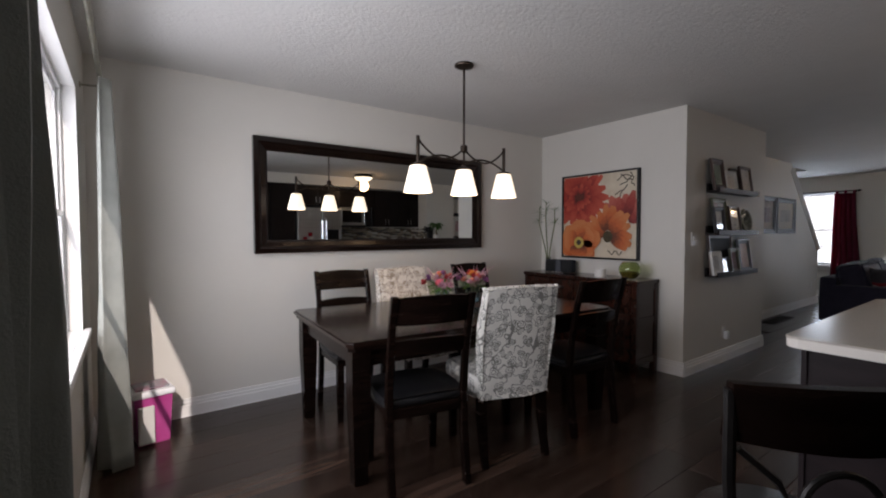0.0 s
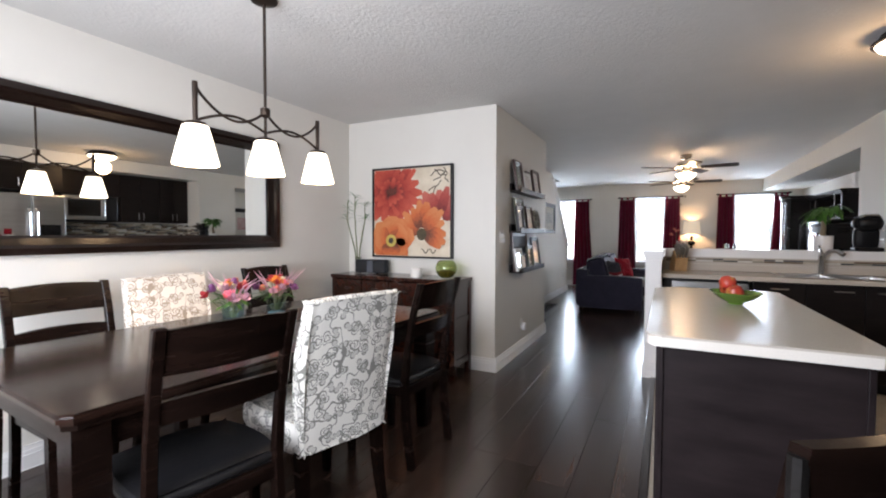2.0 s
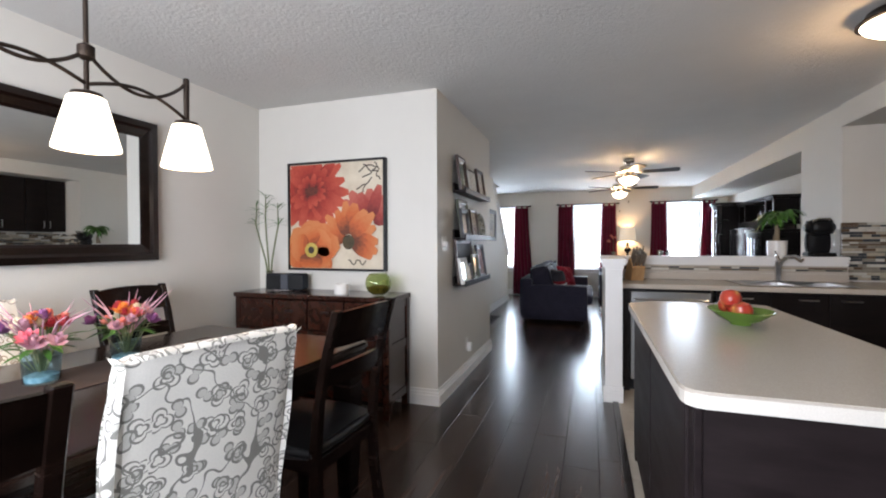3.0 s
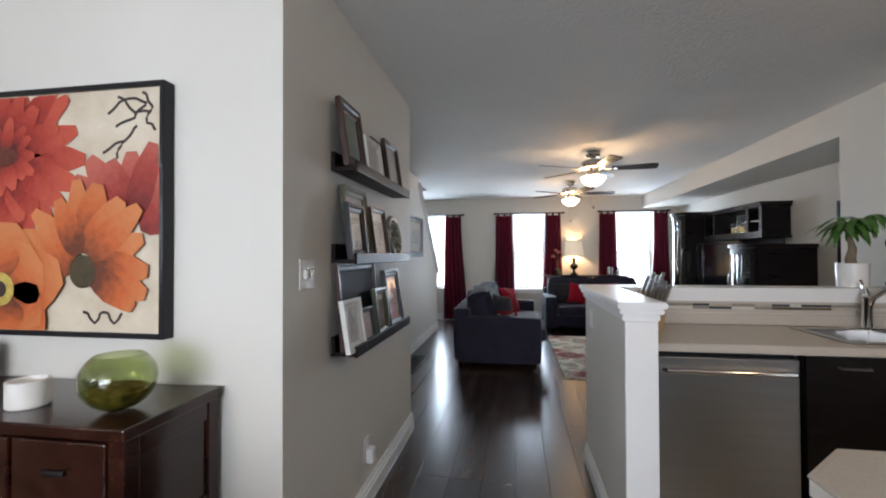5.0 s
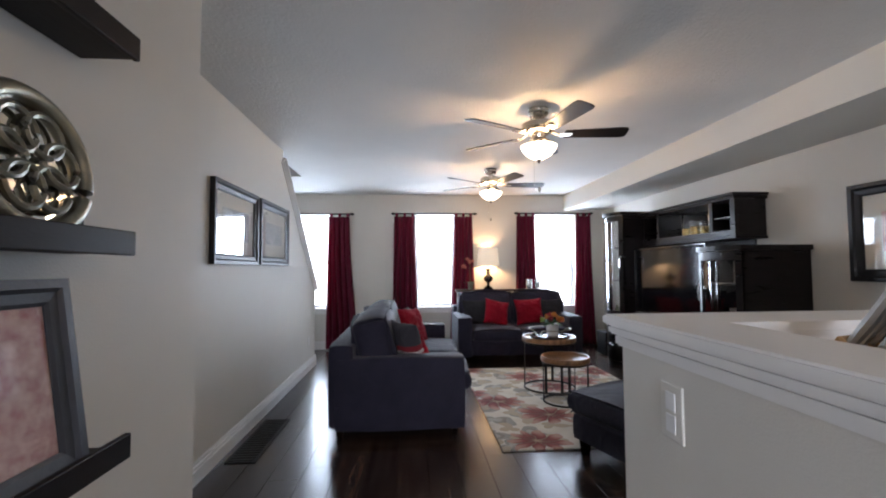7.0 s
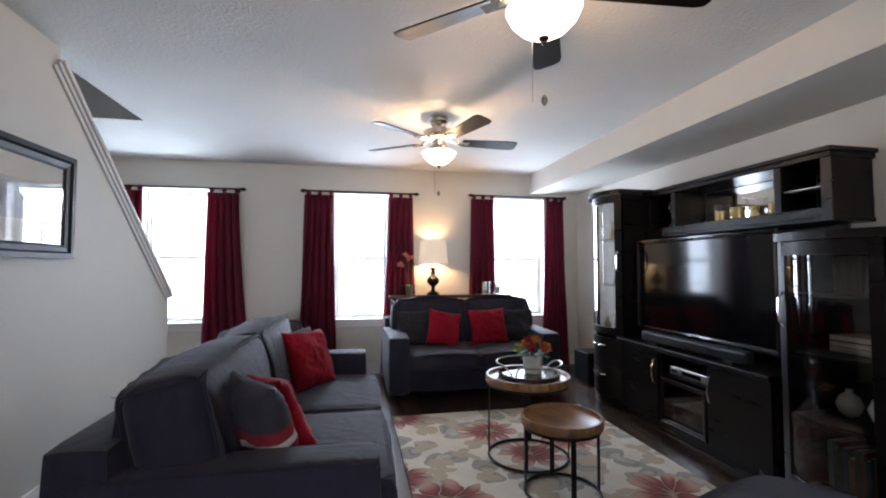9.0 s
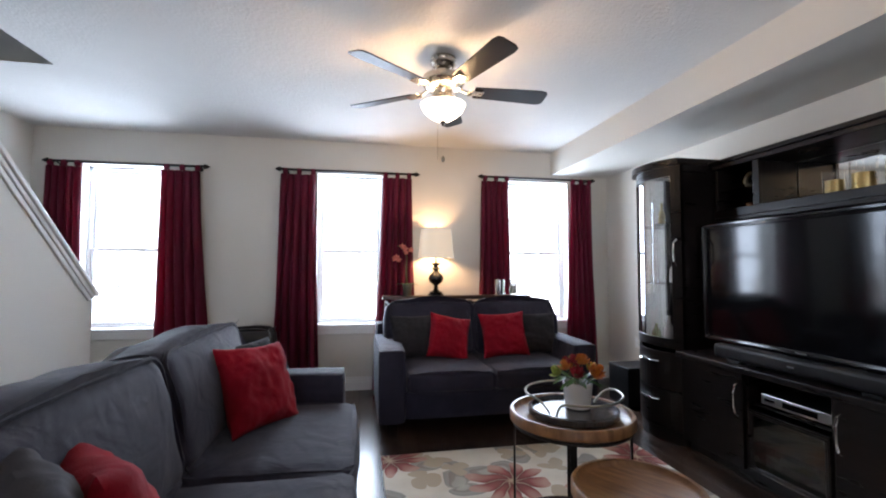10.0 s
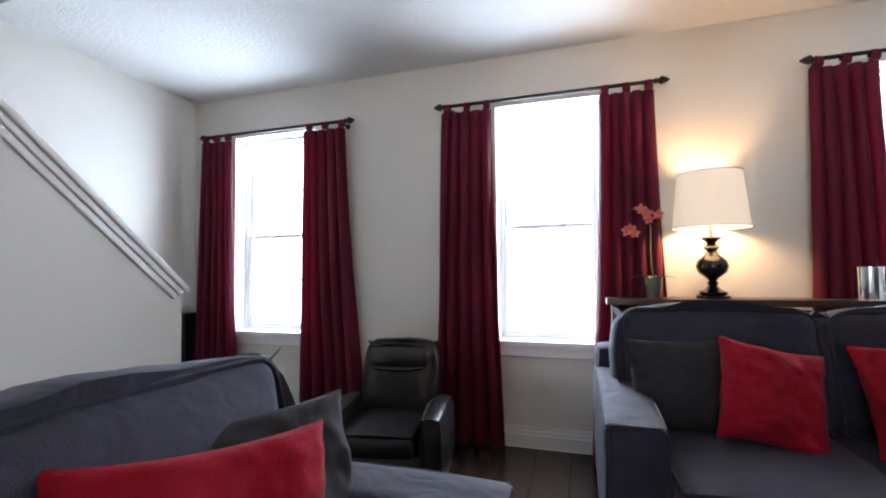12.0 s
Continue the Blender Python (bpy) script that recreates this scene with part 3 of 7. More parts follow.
# ceiling with the stair opening
OPX = 9.40
ceil = bmesh.new()
for r in ((XB - 0.22, YR - 0.12, XW + 0.26, YS + 0.12), (XB - 0.22, YS + 0.12, XL, YM + 0.12), (OPX, YS + 0.12, XW + 0.26, YT + 0.12)):
    box(r[0], r[1], H, r[2], r[3], H + 0.2, 0, bm=ceil)
structure("ceiling", ceil, M["ceiling"], "white stippled ceiling")
upper = bmesh.new()
box(OPX, YS + 0.12, H + 0.2, OPX + 0.1, YT, 3.6, 0, bm=upper)
box(XL - 0.12, YS + 0.02, H + 0.2, OPX + 0.1, YS + 0.12, 3.6, 0, bm=upper)
box(XL - 0.12, YS + 0.12, H + 0.2, XL, YT, 3.6, 0, bm=upper)
structure("wall_stairwell_upper", upper, M["wall"], "painted stairwell wall above the ceiling")
structure("ceiling_stairwell", box(XL - 0.12, YS, 3.6, OPX + 0.1, YT + 0.12, 3.7, 0), M["ceiling"])
# stair wall with its sloping top, and the trim on it
SX0, SZ0, SX1, SZ1 = 8.17, 2.36, 9.66, 1.03


def profile_wall(points, y0, y1):
    bm = bmesh.new()
    a = [bm.verts.new((x, y0, z)) for x, z in points]
    b = [bm.verts.new((x, y1, z)) for x, z in points]
    n = len(points)
    for i in range(n):
        bm.faces.new((a[i], a[(i + 1) % n], b[(i + 1) % n], b[i]))
    bm.faces.new(a[::-1])
    bm.faces.new(b)
    return bm


structure("wall_stairs", profile_wall([(XL, -0.012), (SX1, -0.012), (SX1, SZ1 - 0.06), (SX0, SZ0 - 0.06), (SX0, H), (XL, H)], YS, YS + 0.12), M["wall"], "painted half wall along the stairs")
sl = Vector((SX1 - SX0, 0, SZ1 - SZ0)).normalized()
ang = math.degrees(math.atan2(-(SZ1 - SZ0), SX1 - SX0))
ln = math.hypot(SX1 - SX0, SZ1 - SZ0)
cap = bmesh.new()
for r in ((-0.02, -0.035, -0.028, ln + 0.03, 0.155, 0.0), (-0.02, -0.022, -0.055, ln + 0.018, 0.142, -0.028), (-0.02, -0.012, -0.085, ln + 0.008, 0.132, -0.055)):
    box(*r, bev=0.006, bm=cap)
cap.transform(Matrix.Translation((SX0, YS, SZ0)) @ pose(0, 0, 0, 0, ang, 0))
structure("trim", cap, M["trim"], "white moulded cap on the sloping stair wall")
# stair treads behind the wall
st = bmesh.new()
for i in range(13):
    x1 = 9.75 - 0.26 * i
    box(x1 - 0.28, YS + 0.125, -0.012, x1, YT - 0.005, 0.185 * (i + 1), 0.008, bm=st)
structure("stairs", st, M["espresso_h"], "dark wooden stairs behind the half wall")

# soffit over the long wall and the kitchen stub
structure("soffit", box(5.62, YR, 2.195, XW, -0.835, H, 0), M["wall"], "painted bulkhead under the ceiling")
stub = bmesh.new()
box(4.84, YR, -0.012, 5.62, -0.835, H, 0, bm=stub)
structure("wall_stub", stub, M["wall"], "painted wall end between kitchen and living room")
structure("soffit_kitchen", box(0.9, YR, 2.25, 4.84, -0.82, H, 0), M["wall"], "painted bulkhead over the kitchen cabinets")


def skirting(name, x0, y0, x1, y1, side, h=0.125):
    """White stepped skirting board along a wall; side is the way that it faces."""
    bm = bmesh.new()
    for z0, z1, d in ((0, h * 0.62, 0.017), (h * 0.62, h * 0.8, 0.013), (h * 0.8, h, 0.008)):
        if x0 == x1:
            box(x0, y0, z0, x0 + side * d, y1, z1, 0.003, 1, bm=bm)
        else:
            box(x0, y0, z0, x1, y0 + side * d, z1, 0.003, 1, bm=bm)
    return structure(name, bm, M["trim"], "white moulded baseboard")


skirting("baseboard_mirror", XB + 0.02, YM - 0.001, XP, YM, -1)
skirting("baseboard_back", XB, YR, XB, YM, 1)
skirting("baseboard_painting", XP, YL - 0.017, XP, YM, -1)
skirting("baseboard_ledges", XP, YL, XL + 0.017, YL, -1)
skirting("baseboard_stairs", XL, YS, SX1 + 0.017, YS, -1)
skirting("baseboard_windows", XW, YR, XW, YT, -1)
skirting("baseboard_long", 5.62, YR, XW, YR, 1)
skirting("baseboard_return", XL, YL, XL, YS, 1)


# ---- windows ----


def sash_window(name, x, ya, yb, z0, z1, out, grid, label, deep=0.11):
    """A white double-hung window in a wall across x; out is the way to the outside."""
    ob = thing(name, pose(x, (ya + yb) / 2, z0), label, "window")
    ob["kind"] = "structure"
    w, h = ya - yb, z1 - z0
    d = deep * out
    fr = bmesh.new()
    for r in ((-w / 2, 0, -w / 2 + 0.03, h), (w / 2 - 0.03, 0, w / 2, h), (-w / 2 + 0.03, 0, w / 2 - 0.03, 0.03), (-w / 2 + 0.03, h - 0.03, w / 2 - 0.03, h)):
        box(min(d, d * 1.55), r[0], r[1], max(d, d * 1.55), r[2], r[3], 0.004, 1, bm=fr)
    part("window_frame", fr, M["vinyl"], ob)
    mid = h * 0.485
    ln = bmesh.new()
    for r in ((-w / 2, 0.012, -w / 2 + 0.004, h), (w / 2 - 0.004, 0.012, w / 2, h), (-w / 2 + 0.004, h - 0.004, w / 2 - 0.004, h)):
        box(min(0.001 * out, d), r[0], r[1], max(0.001 * out, d), r[2], r[3], 0, bm=ln)
    part("jamb_lining", ln, M["trim"], ob)
    sa = bmesh.new()
    for z0s, z1s, k in ((0.03, mid + 0.015, 1.08), (mid - 0.015, h - 0.03, 1.28)):
        xs = sorted((d * k, d * (k + 0.16)))
        for r in ((-w / 2 + 0.03, z0s, -w / 2 + 0.06, z1s), (w / 2 - 0.06, z0s, w / 2 - 0.03, z1s), (-w / 2 + 0.06, z0s, w / 2 - 0.06, z0s + 0.03), (-w / 2 + 0.06, z1s - 0.03, w / 2 - 0.06, z1s)):
            box(xs[0], r[0], r[1], xs[1], r[2], r[3], 0.003, 1, bm=sa)
    part("sash", sa, M["vinyl"], ob)
    for z0s, z1s, k in ((0.06, mid - 0.015, 1.15), (mid + 0.015, h - 0.06, 1.35)):
        xs = sorted((d * k, d * k + 0.004))
        g = part("pane", box(xs[0], -w / 2 + 0.06, z0s, xs[1], w / 2 - 0.06, z1s, 0), M["clear"], ob)
        g.visible_shadow = False
        if grid:
            gb = bmesh.new()
            zc = (z0s + z1s) / 2
            box(xs[1] + 0.002, -w / 2 + 0.06, zc - 0.007, xs[1] + 0.007, w / 2 - 0.06, zc + 0.007, 0, bm=gb)
            for q in (-1, 1):
                yc = q * (w / 2 - 0.06) * 0.34
                box(xs[1] + 0.008, yc - 0.007, z0s, xs[1] + 0.012, yc + 0.007, z1s, 0, bm=gb)
            part("grille", gb, M["vinyl"], ob)
    s = bmesh.new()
    box(min(0, d) if out > 0 else d, -w / 2, -0.001, max(0, d) if out > 0 else 0, w / 2, 0.012, 0.002, 1, bm=s)
    box(min(0, -0.035 * out), -w / 2 - 0.05, -0.022, max(0, -0.035 * out), w / 2 + 0.05, 0.012, 0.006, 2, bm=s)
    box(min(0, -0.018 * out), -w / 2 - 0.04, -0.085, max(0, -0.018 * out), w / 2 + 0.04, -0.022, 0.004, 1, bm=s)
    part("window_sill", s, M["trim"], ob)
    return ob


for k, (ya, yb) in enumerate(WINDOWS):
    sash_window("window_%d" % (k + 1), XW, ya, yb, 0.63, 2.12, 1, True, "white double-hung window with thin grilles, blown out by daylight")
wb = sash_window("window_4", XB, BACK_WIN[1], BACK_WIN[0], BACK_WIN[2], BACK_WIN[3], -1, False, "wide white window flooded with sunlight beside the dining table", 0.06)

# bright hazy daylight outside the windows
HAZE = glow("bright_haze", (0.93, 0.97, 1.0), 2.2)
structure("backdrop", box(13.0, -6.5, -2.0, 13.05, 9.0, 6.0, 0), HAZE, "bright hazy sky beyond the windows")
bd = structure("backdrop_garden", box(-6.05, -3.0, -2.0, -6.0, 9.0, 6.0, 0), HAZE, "bright hazy sky beyond the dining window")

# ---- living room ----


def curtain(name, x, ya, yb, z0, z1, mat, label, flare=1.25, folds=4, side=1, tabs=True, seed=0, lean=0.0, deep=1.0):
    """A hanging panel from y = ya to yb on a rod at x; it spreads towards the hem."""
    ob = thing(name, pose(x, (ya + yb) / 2, z0), label, "curtain", "curtains")
    w, h = abs(ya - yb), z1 - z0
    nu, nz = 72, 26
    bm = bmesh.new()
    g = []
    for j in range(nz + 1):
        v = j / nz
        k = 1 + (flare - 1) * (1 - v) ** 1.3
        rowv = []
        for i in range(nu + 1):
            u = i / nu
            ph = 2 * math.pi * folds * u + 0.9 * math.sin(2.2 * v + seed) + 1.5 * noise.noise(Vector((u * 2 + seed, v * 1.2, seed)))
            amp = deep * (0.016 + 0.026 * (1 - v)) * (0.8 + 0.5 * noise.noise(Vector((u * 3 + seed, 7.0, seed))))
            yy = (u - 0.5) * w * k + 0.012 * math.cos(ph) + lean * (1 - v) ** 2
            xx = amp * math.sin(ph) + 0.012 * noise.noise(Vector((u * 5, v * 4, seed + 3)))
            rowv.append(bm.verts.new((xx, yy, v * h)))
        g.append(rowv)
    for j in range(nz):
        for i in range(nu):
            bm.faces.new((g[j][i], g[j][i + 1], g[j + 1][i + 1], g[j + 1][i]))
    c = part("cloth", bm, mat, ob, smooth=True)
    s = c.modifiers.new("thick", "SOLIDIFY")
    s.thickness = 0.004
    if tabs:
        for i in range(3):
            yy = (-0.40 + 0.40 * i) * w
            t = tube([(0.016 * math.cos(a), yy, h + 0.03 + 0.026 * math.sin(a)) for a in [radians(20 * q - 90) for q in range(18)]], 0.003, 6, closed=True)
            t.transform(Matrix.Translation((0, yy, 0)) @ Matrix.Diagonal((1, 7, 1, 1)) @ Matrix.Translation((0, -yy, 0)))
            part("tab", t, mat, ob, smooth=True)
    return ob


def curtain_rod(x, ya, yb, z, mat, wall, label, spear=True, r=0.011):
    ob = thing("curtain_rod", pose(x, (ya + yb) / 2, z), label, "curtain rod", "curtain rods")
    w = abs(ya - yb)
    part("rod", tube([(0, -w / 2 + 0.07, 0), (0, w / 2 - 0.07, 0)], r, 12), mat, ob, smooth=True)
    for s in (-1, 1):
        f = lathe([(0.012, 0), (0.018, 0.008), (0.010, 0.016), (0.024, 0.034), (0.017, 0.055), (0.003, 0.078)], 12)
        f.transform(Matrix.Translation((0, s * (w / 2 - 0.078), 0)) @ pose(0, 0, 0, -90 * s, 0, 0))
        part("finial", f, mat, ob, smooth=True)
        yy = s * (w / 2 - 0.10)
        b = tube([(0, yy, -0.004), ((wall - x) * 0.6, yy, -0.012), (wall - x, yy, -0.012)], 0.006, 8)
        join(b, lathe([(0.018, 0), (0.018, 0.006)], 12), Matrix.Translation((wall - x - (0.006 if wall > x else 0), yy, -0.012)) @ pose(0, 0, 0, 0, 90, 0))
        part("bracket", b, mat, ob, smooth=True)
    return ob


XR = 10.66
for n, (r0, r1, la, lb, ra, rb, zr) in enumerate(((3.90, 2.56, 3.86, 3.60, 2.95, 2.63, 2.115), (1.99, 0.61, 1.93, 1.61, 0.98, 0.69, 2.125), (0.01, -1.31, -0.04, -0.33, -1.02, -1.26, 2.135))):
    curtain_rod(XR, r0, r1, zr, M["iron"], XW, "black iron curtain rod with pointed finials over a window")
    curtain("curtain", XR, la, lb, 0.02, zr - 0.045, M["curtain"], "burgundy tab-top curtain hanging beside a window", 1.35 if n else 1.5, 5, seed=n * 3.1 + 1, deep=1.25)
    curtain("curtain", XR, ra, rb, 0.02, zr - 0.045, M["curtain"], "burgundy tab-top curtain hanging beside a window", 1.55, 5, seed=n * 3.1 + 2.2, lean=0.0 if n else -0.05, deep=1.25)


def back_cushion(w, h, d, seed):
    """A boxed back cushion, standing on z = 0: round shoulders, full faces and a puckered top panel."""
    bm = soft_block(-w / 2, -d / 2, 0, w / 2, d / 2, h, 0.065, 0.035, seed, 19, 0.010)
    for v in bm.verts:
        top = min(1.0, max(0.0, (v.co.z - h + 0.12) / 0.12))
        ends = 1 - min(1.0, abs(2 * v.co.x / w)) ** 2
        v.co.z += top * (0.007 * noise.noise(Vector((v.co.x * 17 + seed, v.co.y * 4, seed))) + 0.012 * ends)
        v.co.y += top * 0.006 * noise.noise(Vector((v.co.x * 20 + seed, 3.0, seed)))
    return bm


def cushion_seam(w, h, y):
    """The path of a piped seam round one face of a boxed cushion."""
    a, r, top = w / 2 - 0.012, 0.06, h - 0.008
    pts = [(-a, y, 0.07), (-a, y, top - r)]
    pts += [(-a + r - r * math.cos(q), y, top - r + r * math.sin(q)) for q in (0.4, 0.8, 1.2)]
    pts += [(u * (a - r), y, top + 0.012 * (1 - (u * (a - r) * 2 / w) ** 2)) for u in (-1, -0.75, -0.5, -0.25, 0, 0.25, 0.5, 0.75, 1)]
    pts += [(a - r + r * math.cos(q), y, top - r + r * math.sin(q)) for q in (1.2, 0.8, 0.4)]
    return pts + [(a, y, top - r), (a, y, 0.07)]


def sofa(m, length, cushions, label, seed=0):
    """A charcoal sofa facing -y with loose back cushions."""
    ob = thing("sofa", m, label, "sofa", "sofas")
    L = length / 2
    cl = M["sofa"]
    part("base", soft_block(-L + 0.18, -0.47, 0.08, L - 0.18, 0.40, 0.30, 0.03, 0.0, seed, 5, 0.003), cl, ob, smooth=True)
    part("back_frame", soft_block(-L + 0.012, 0.32, 0.08, L - 0.012, 0.52, 0.70, 0.05, 0.005, seed + 1, 6, 0.004), cl, ob, smooth=True)
    for s in (-1, 1):
        a = soft_block(s * L - (0.20 if s > 0 else 0), -0.49, 0.07, s * L + (0 if s > 0 else 0.20), 0.47, 0.595, 0.035, 0.008, seed + 2 + s, 10, 0.004)
        arm = part("armrest", a, cl, ob, smooth=True)
        xi, xo = s * (L - 0.19), s * (L - 0.010)
        part("piping", tube([(xi, -0.484, 0.30), (xi, -0.484, 0.57), (xi + s * 0.02, -0.484, 0.587), (xo - s * 0.02, -0.484, 0.587), (xo, -0.484, 0.57), (xo, -0.484, 0.09)], 0.005, 6, side=(0, 1, 0)), cl, arm, smooth=True)
    inner = 2 * L - 0.40
    w = inner / cushions
    wb = (2 * L - 0.20) / cushions
    for i in range(cushions):
        x0 = -inner / 2 + i * w
        c = soft_block(x0 + 0.003, -0.56, 0.285, x0 + w - 0.003, 0.26, 0.445, 0.045, 0.020, seed + 5 + i, 12, 0.006)
        sc = part("seat_cushion", c, cl, ob, smooth=True)
        for z in (0.305, 0.432):
            part("piping", tube([(x0 + 0.02, 0.20, z), (x0 + 0.014, -0.50, z), (x0 + 0.05, -0.552, z), (x0 + w - 0.05, -0.552, z), (x0 + w - 0.014, -0.50, z), (x0 + w - 0.02, 0.20, z)], 0.0055, 6, side=(0, 0, 1)), cl, sc, smooth=True)
        hc, dc = 0.445 if length > 2 else 0.465, 0.29
        place = Matrix.Translation((-wb * cushions / 2 + (i + 0.5) * wb, 0.135, 0.425)) @ pose(0, 0, 0, -13, 0, 0)
        b = back_cushion(wb - 0.006, hc, dc, seed + 9 + i)
        b.transform(place)
        bc = part("back_cushion", b, cl, ob, smooth=True)
        for y in (-dc / 2 + 0.011, dc / 2 - 0.011):
            pip = tube(cushion_seam(wb - 0.006, hc, y), 0.0075, 6, side=(0, 1, 0))
            pip.transform(place)
            part("piping", pip, cl, bc, smooth=True)
    for sx in (-1, 1):
        for sy in (-0.42, 0.44):
            f = lathe([(0.030, 0), (0.040, 0.085)], 4)
            f.transform(Matrix.Translation((sx * (L - 0.12), sy, 0)) @ pose(0, 0, 0, 0, 0, 45))
            part("foot", f, M["espresso"], ob)
    return ob


sofa(pose(8.02, 1.77, 0), 2.10, 2, "charcoal grey fabric three-seat sofa with loose back cushions", 0)
sofa(pose(10.00, 0.21, 0, 0, 0, -90), 1.70, 2, "charcoal grey fabric loveseat in front of a console", 20)


def cushion(m, w, h, d, mat, label, seed):
    ob = part("throw_pillow", pillow(w, h, d, 34, seed, 0.008, 2.6, 0.09), mat, smooth=True)
    ob.matrix_world = m
    return tagged(ob, label, "pillow", "throw pillows")


cushion(pose(8.73, 1.69, 0.445, -24, 0, -30), 0.46, 0.38, 0.14, M["greycush"], "grey throw pillow leaning on the sofa back", 3)
cushion(pose(8.49, 1.60, 0.450, -24, 4, -32), 0.42, 0.40, 0.15, M["red"], "red throw pillow leaning on a grey pillow", 5)
cushion(pose(7.42, 1.61, 0.450, -24, 5, 38), 0.36, 0.39, 0.15, M["red"], "red throw pillow behind a striped one", 7)
cushion(pose(7.32, 1.68, 0.450, -20, -4, 44), 0.36, 0.41, 0.15, M["stripe"], "grey, red and white striped throw pillow", 11)
cushion(pose(9.90, 0.72, 0.455, -18, 0, -80), 0.44, 0.36, 0.14, M["greycush"], "grey throw pillow on the loveseat", 13)
cushion(pose(9.80, 0.50, 0.455, -22, 12, -84), 0.36, 0.37, 0.13, M["red"], "red throw pillow on the loveseat", 15)
cushion(pose(9.92, -0.28, 0.455, -18, 0, -98), 0.44, 0.36, 0.14, M["greycush"], "grey throw pillow on the loveseat", 17)
cushion(pose(9.82, -0.01, 0.455, -22, -3, -92), 0.40, 0.38, 0.13, M["red"], "red throw pillow on the loveseat", 19)

# rug
rug = part("rug", box(-1.22, -0.84, 0, 1.22, 0.84, 0.012, 0.005), M["rug"])
rug.matrix_world = pose(7.93, 0.215, 0.001)
tagged(rug, "cream area rug with red and grey flowers", "rug")


def ottoman():
    ob = thing("ottoman", pose(6.53, 0.06, 0, 0, 0, 21), "charcoal grey fabric ottoman on short dark feet", "ottoman")
    part("base", soft_block(-0.31, -0.45, 0.10, 0.31, 0.45, 0.27, 0.03, 0.004, 31, 6, 0.003), M["sofa"], ob, smooth=True)
    part("cushion", soft_block(-0.325, -0.465, 0.265, 0.325, 0.465, 0.425, 0.05, 0.02, 33, 8, 0.006), M["sofa"], ob, smooth=True)
    for sx in (-0.25, 0.25):
        for sy in (-0.39, 0.39):
            f = lathe([(0.028, 0), (0.042, 0.105)], 4)
            f.transform(Matrix.Translation((sx, sy, 0)) @ pose(0, 0, 0, 0, 0, 45))
            part("foot", f, M["espresso"], ob)


ottoman()


def round_table(x, y, r, h, turn, label):
    ob = thing("nesting_table", pose(x, y, 0.013, 0, 0, turn), label, "coffee table", "nesting coffee tables")
    top = lathe([(r * 0.5, h - 0.045), (r - 0.012, h - 0.045), (r, h - 0.038), (r, h - 0.002), (r - 0.006, h + 0.006), (r - 0.018, h + 0.004), (r - 0.022, h - 0.012), (r - 0.03, h - 0.018), (0.01, h - 0.018)], 56)
    part("tabletop", top, M["wood_top"], ob, smooth=True)
    part("top_ring", tube(circle(r - 0.02, 48, h - 0.055), 0.009, 8, True), M["iron"], ob, "black metal ring", smooth=True)
    part("base_ring", tube(circle(r - 0.02, 48, 0.010), 0.009, 8, True), M["iron"], ob, "black metal ring", smooth=True)
    for k in range(4):
        a = radians(45 + 90 * k)
        px, py = (r - 0.02) * math.cos(a), (r - 0.02) * math.sin(a)
        b = box(-0.004, -0.013, 0.01, 0.004, 0.013, h - 0.05, 0.001, 1)
        b.transform(Matrix.Translation((px, py, 0)) @ pose(0, 0, 0, 0, 0, math.degrees(a)))
        part("leg", b, M["iron"], ob, "flat black metal leg")
    return ob


round_table(8.21, 0.25, 0.275, 0.525, 20, "taller round wooden coffee table on black metal rings")
round_table(7.73, 0.25, 0.222, 0.415, 35, "lower round wooden coffee table on black metal rings")


def tray():
    ob = thing("tray", pose(8.21, 0.24, 0.522, 0, 0, 30), "round dark wooden tray with ring-shaped metal handles on the table", "tray")
    part("base", lathe([(0.19, 0), (0.20, 0.006), (0.20, 0.03), (0.185, 0.034), (0.18, 0.018), (0.01, 0.018)], 40), M["grey_wood"], ob, smooth=True)
    for s in (0, 180):
        pts = []
        for q in range(29):
            a = radians(s - 84 + 168 * q / 28)
            e = abs(q - 14) / 14
            drop = max(0, e - 0.74) / 0.26
            pts.append(((0.212 - 0.06 * drop) * math.cos(a), (0.212 - 0.06 * drop) * math.sin(a), 0.098 - 0.072 * drop * drop))
        part("handle", tube(pts, 0.0055, 8), M["pewter"], ob, smooth=True)


tray()


def leaf_blade(length, width, bend=0.2, n=6):
    bm = bmesh.new()
    prev = None
    for i in range(n + 1):
        u = i / n
        w = width * math.sin(math.pi * min(1, u * 0.94 + 0.03)) ** 0.8
        z = -bend * length * u * u
        a = bm.verts.new((u * length, -w / 2, z + 0.12 * w))
        b = bm.verts.new((u * length, 0, z))
        c = bm.verts.new((u * length, w / 2, z + 0.12 * w))
        if prev:
            bm.faces.new((prev[0], prev[1], b, a))
            bm.faces.new((prev[1], prev[2], c, b))
        prev = (a, b, c)
    return bm


def bloom(r, petals, layers=2, cup=0.4, seed=0):
    rnd = random.Random(seed)
    bm = bmesh.new()
    for l in range(layers):
        for k in range(petals):
            p = leaf_blade(r * (1 - 0.25 * l), r * 0.62, -cup * (1 + l), 4)
            join(bm, p, pose(0, 0, 0.004 * l, 0, -12 - 22 * l + rnd.uniform(-10, 10), 360 * (k + 0.5 * l) / petals + rnd.uniform(-12, 12)))
    return bm


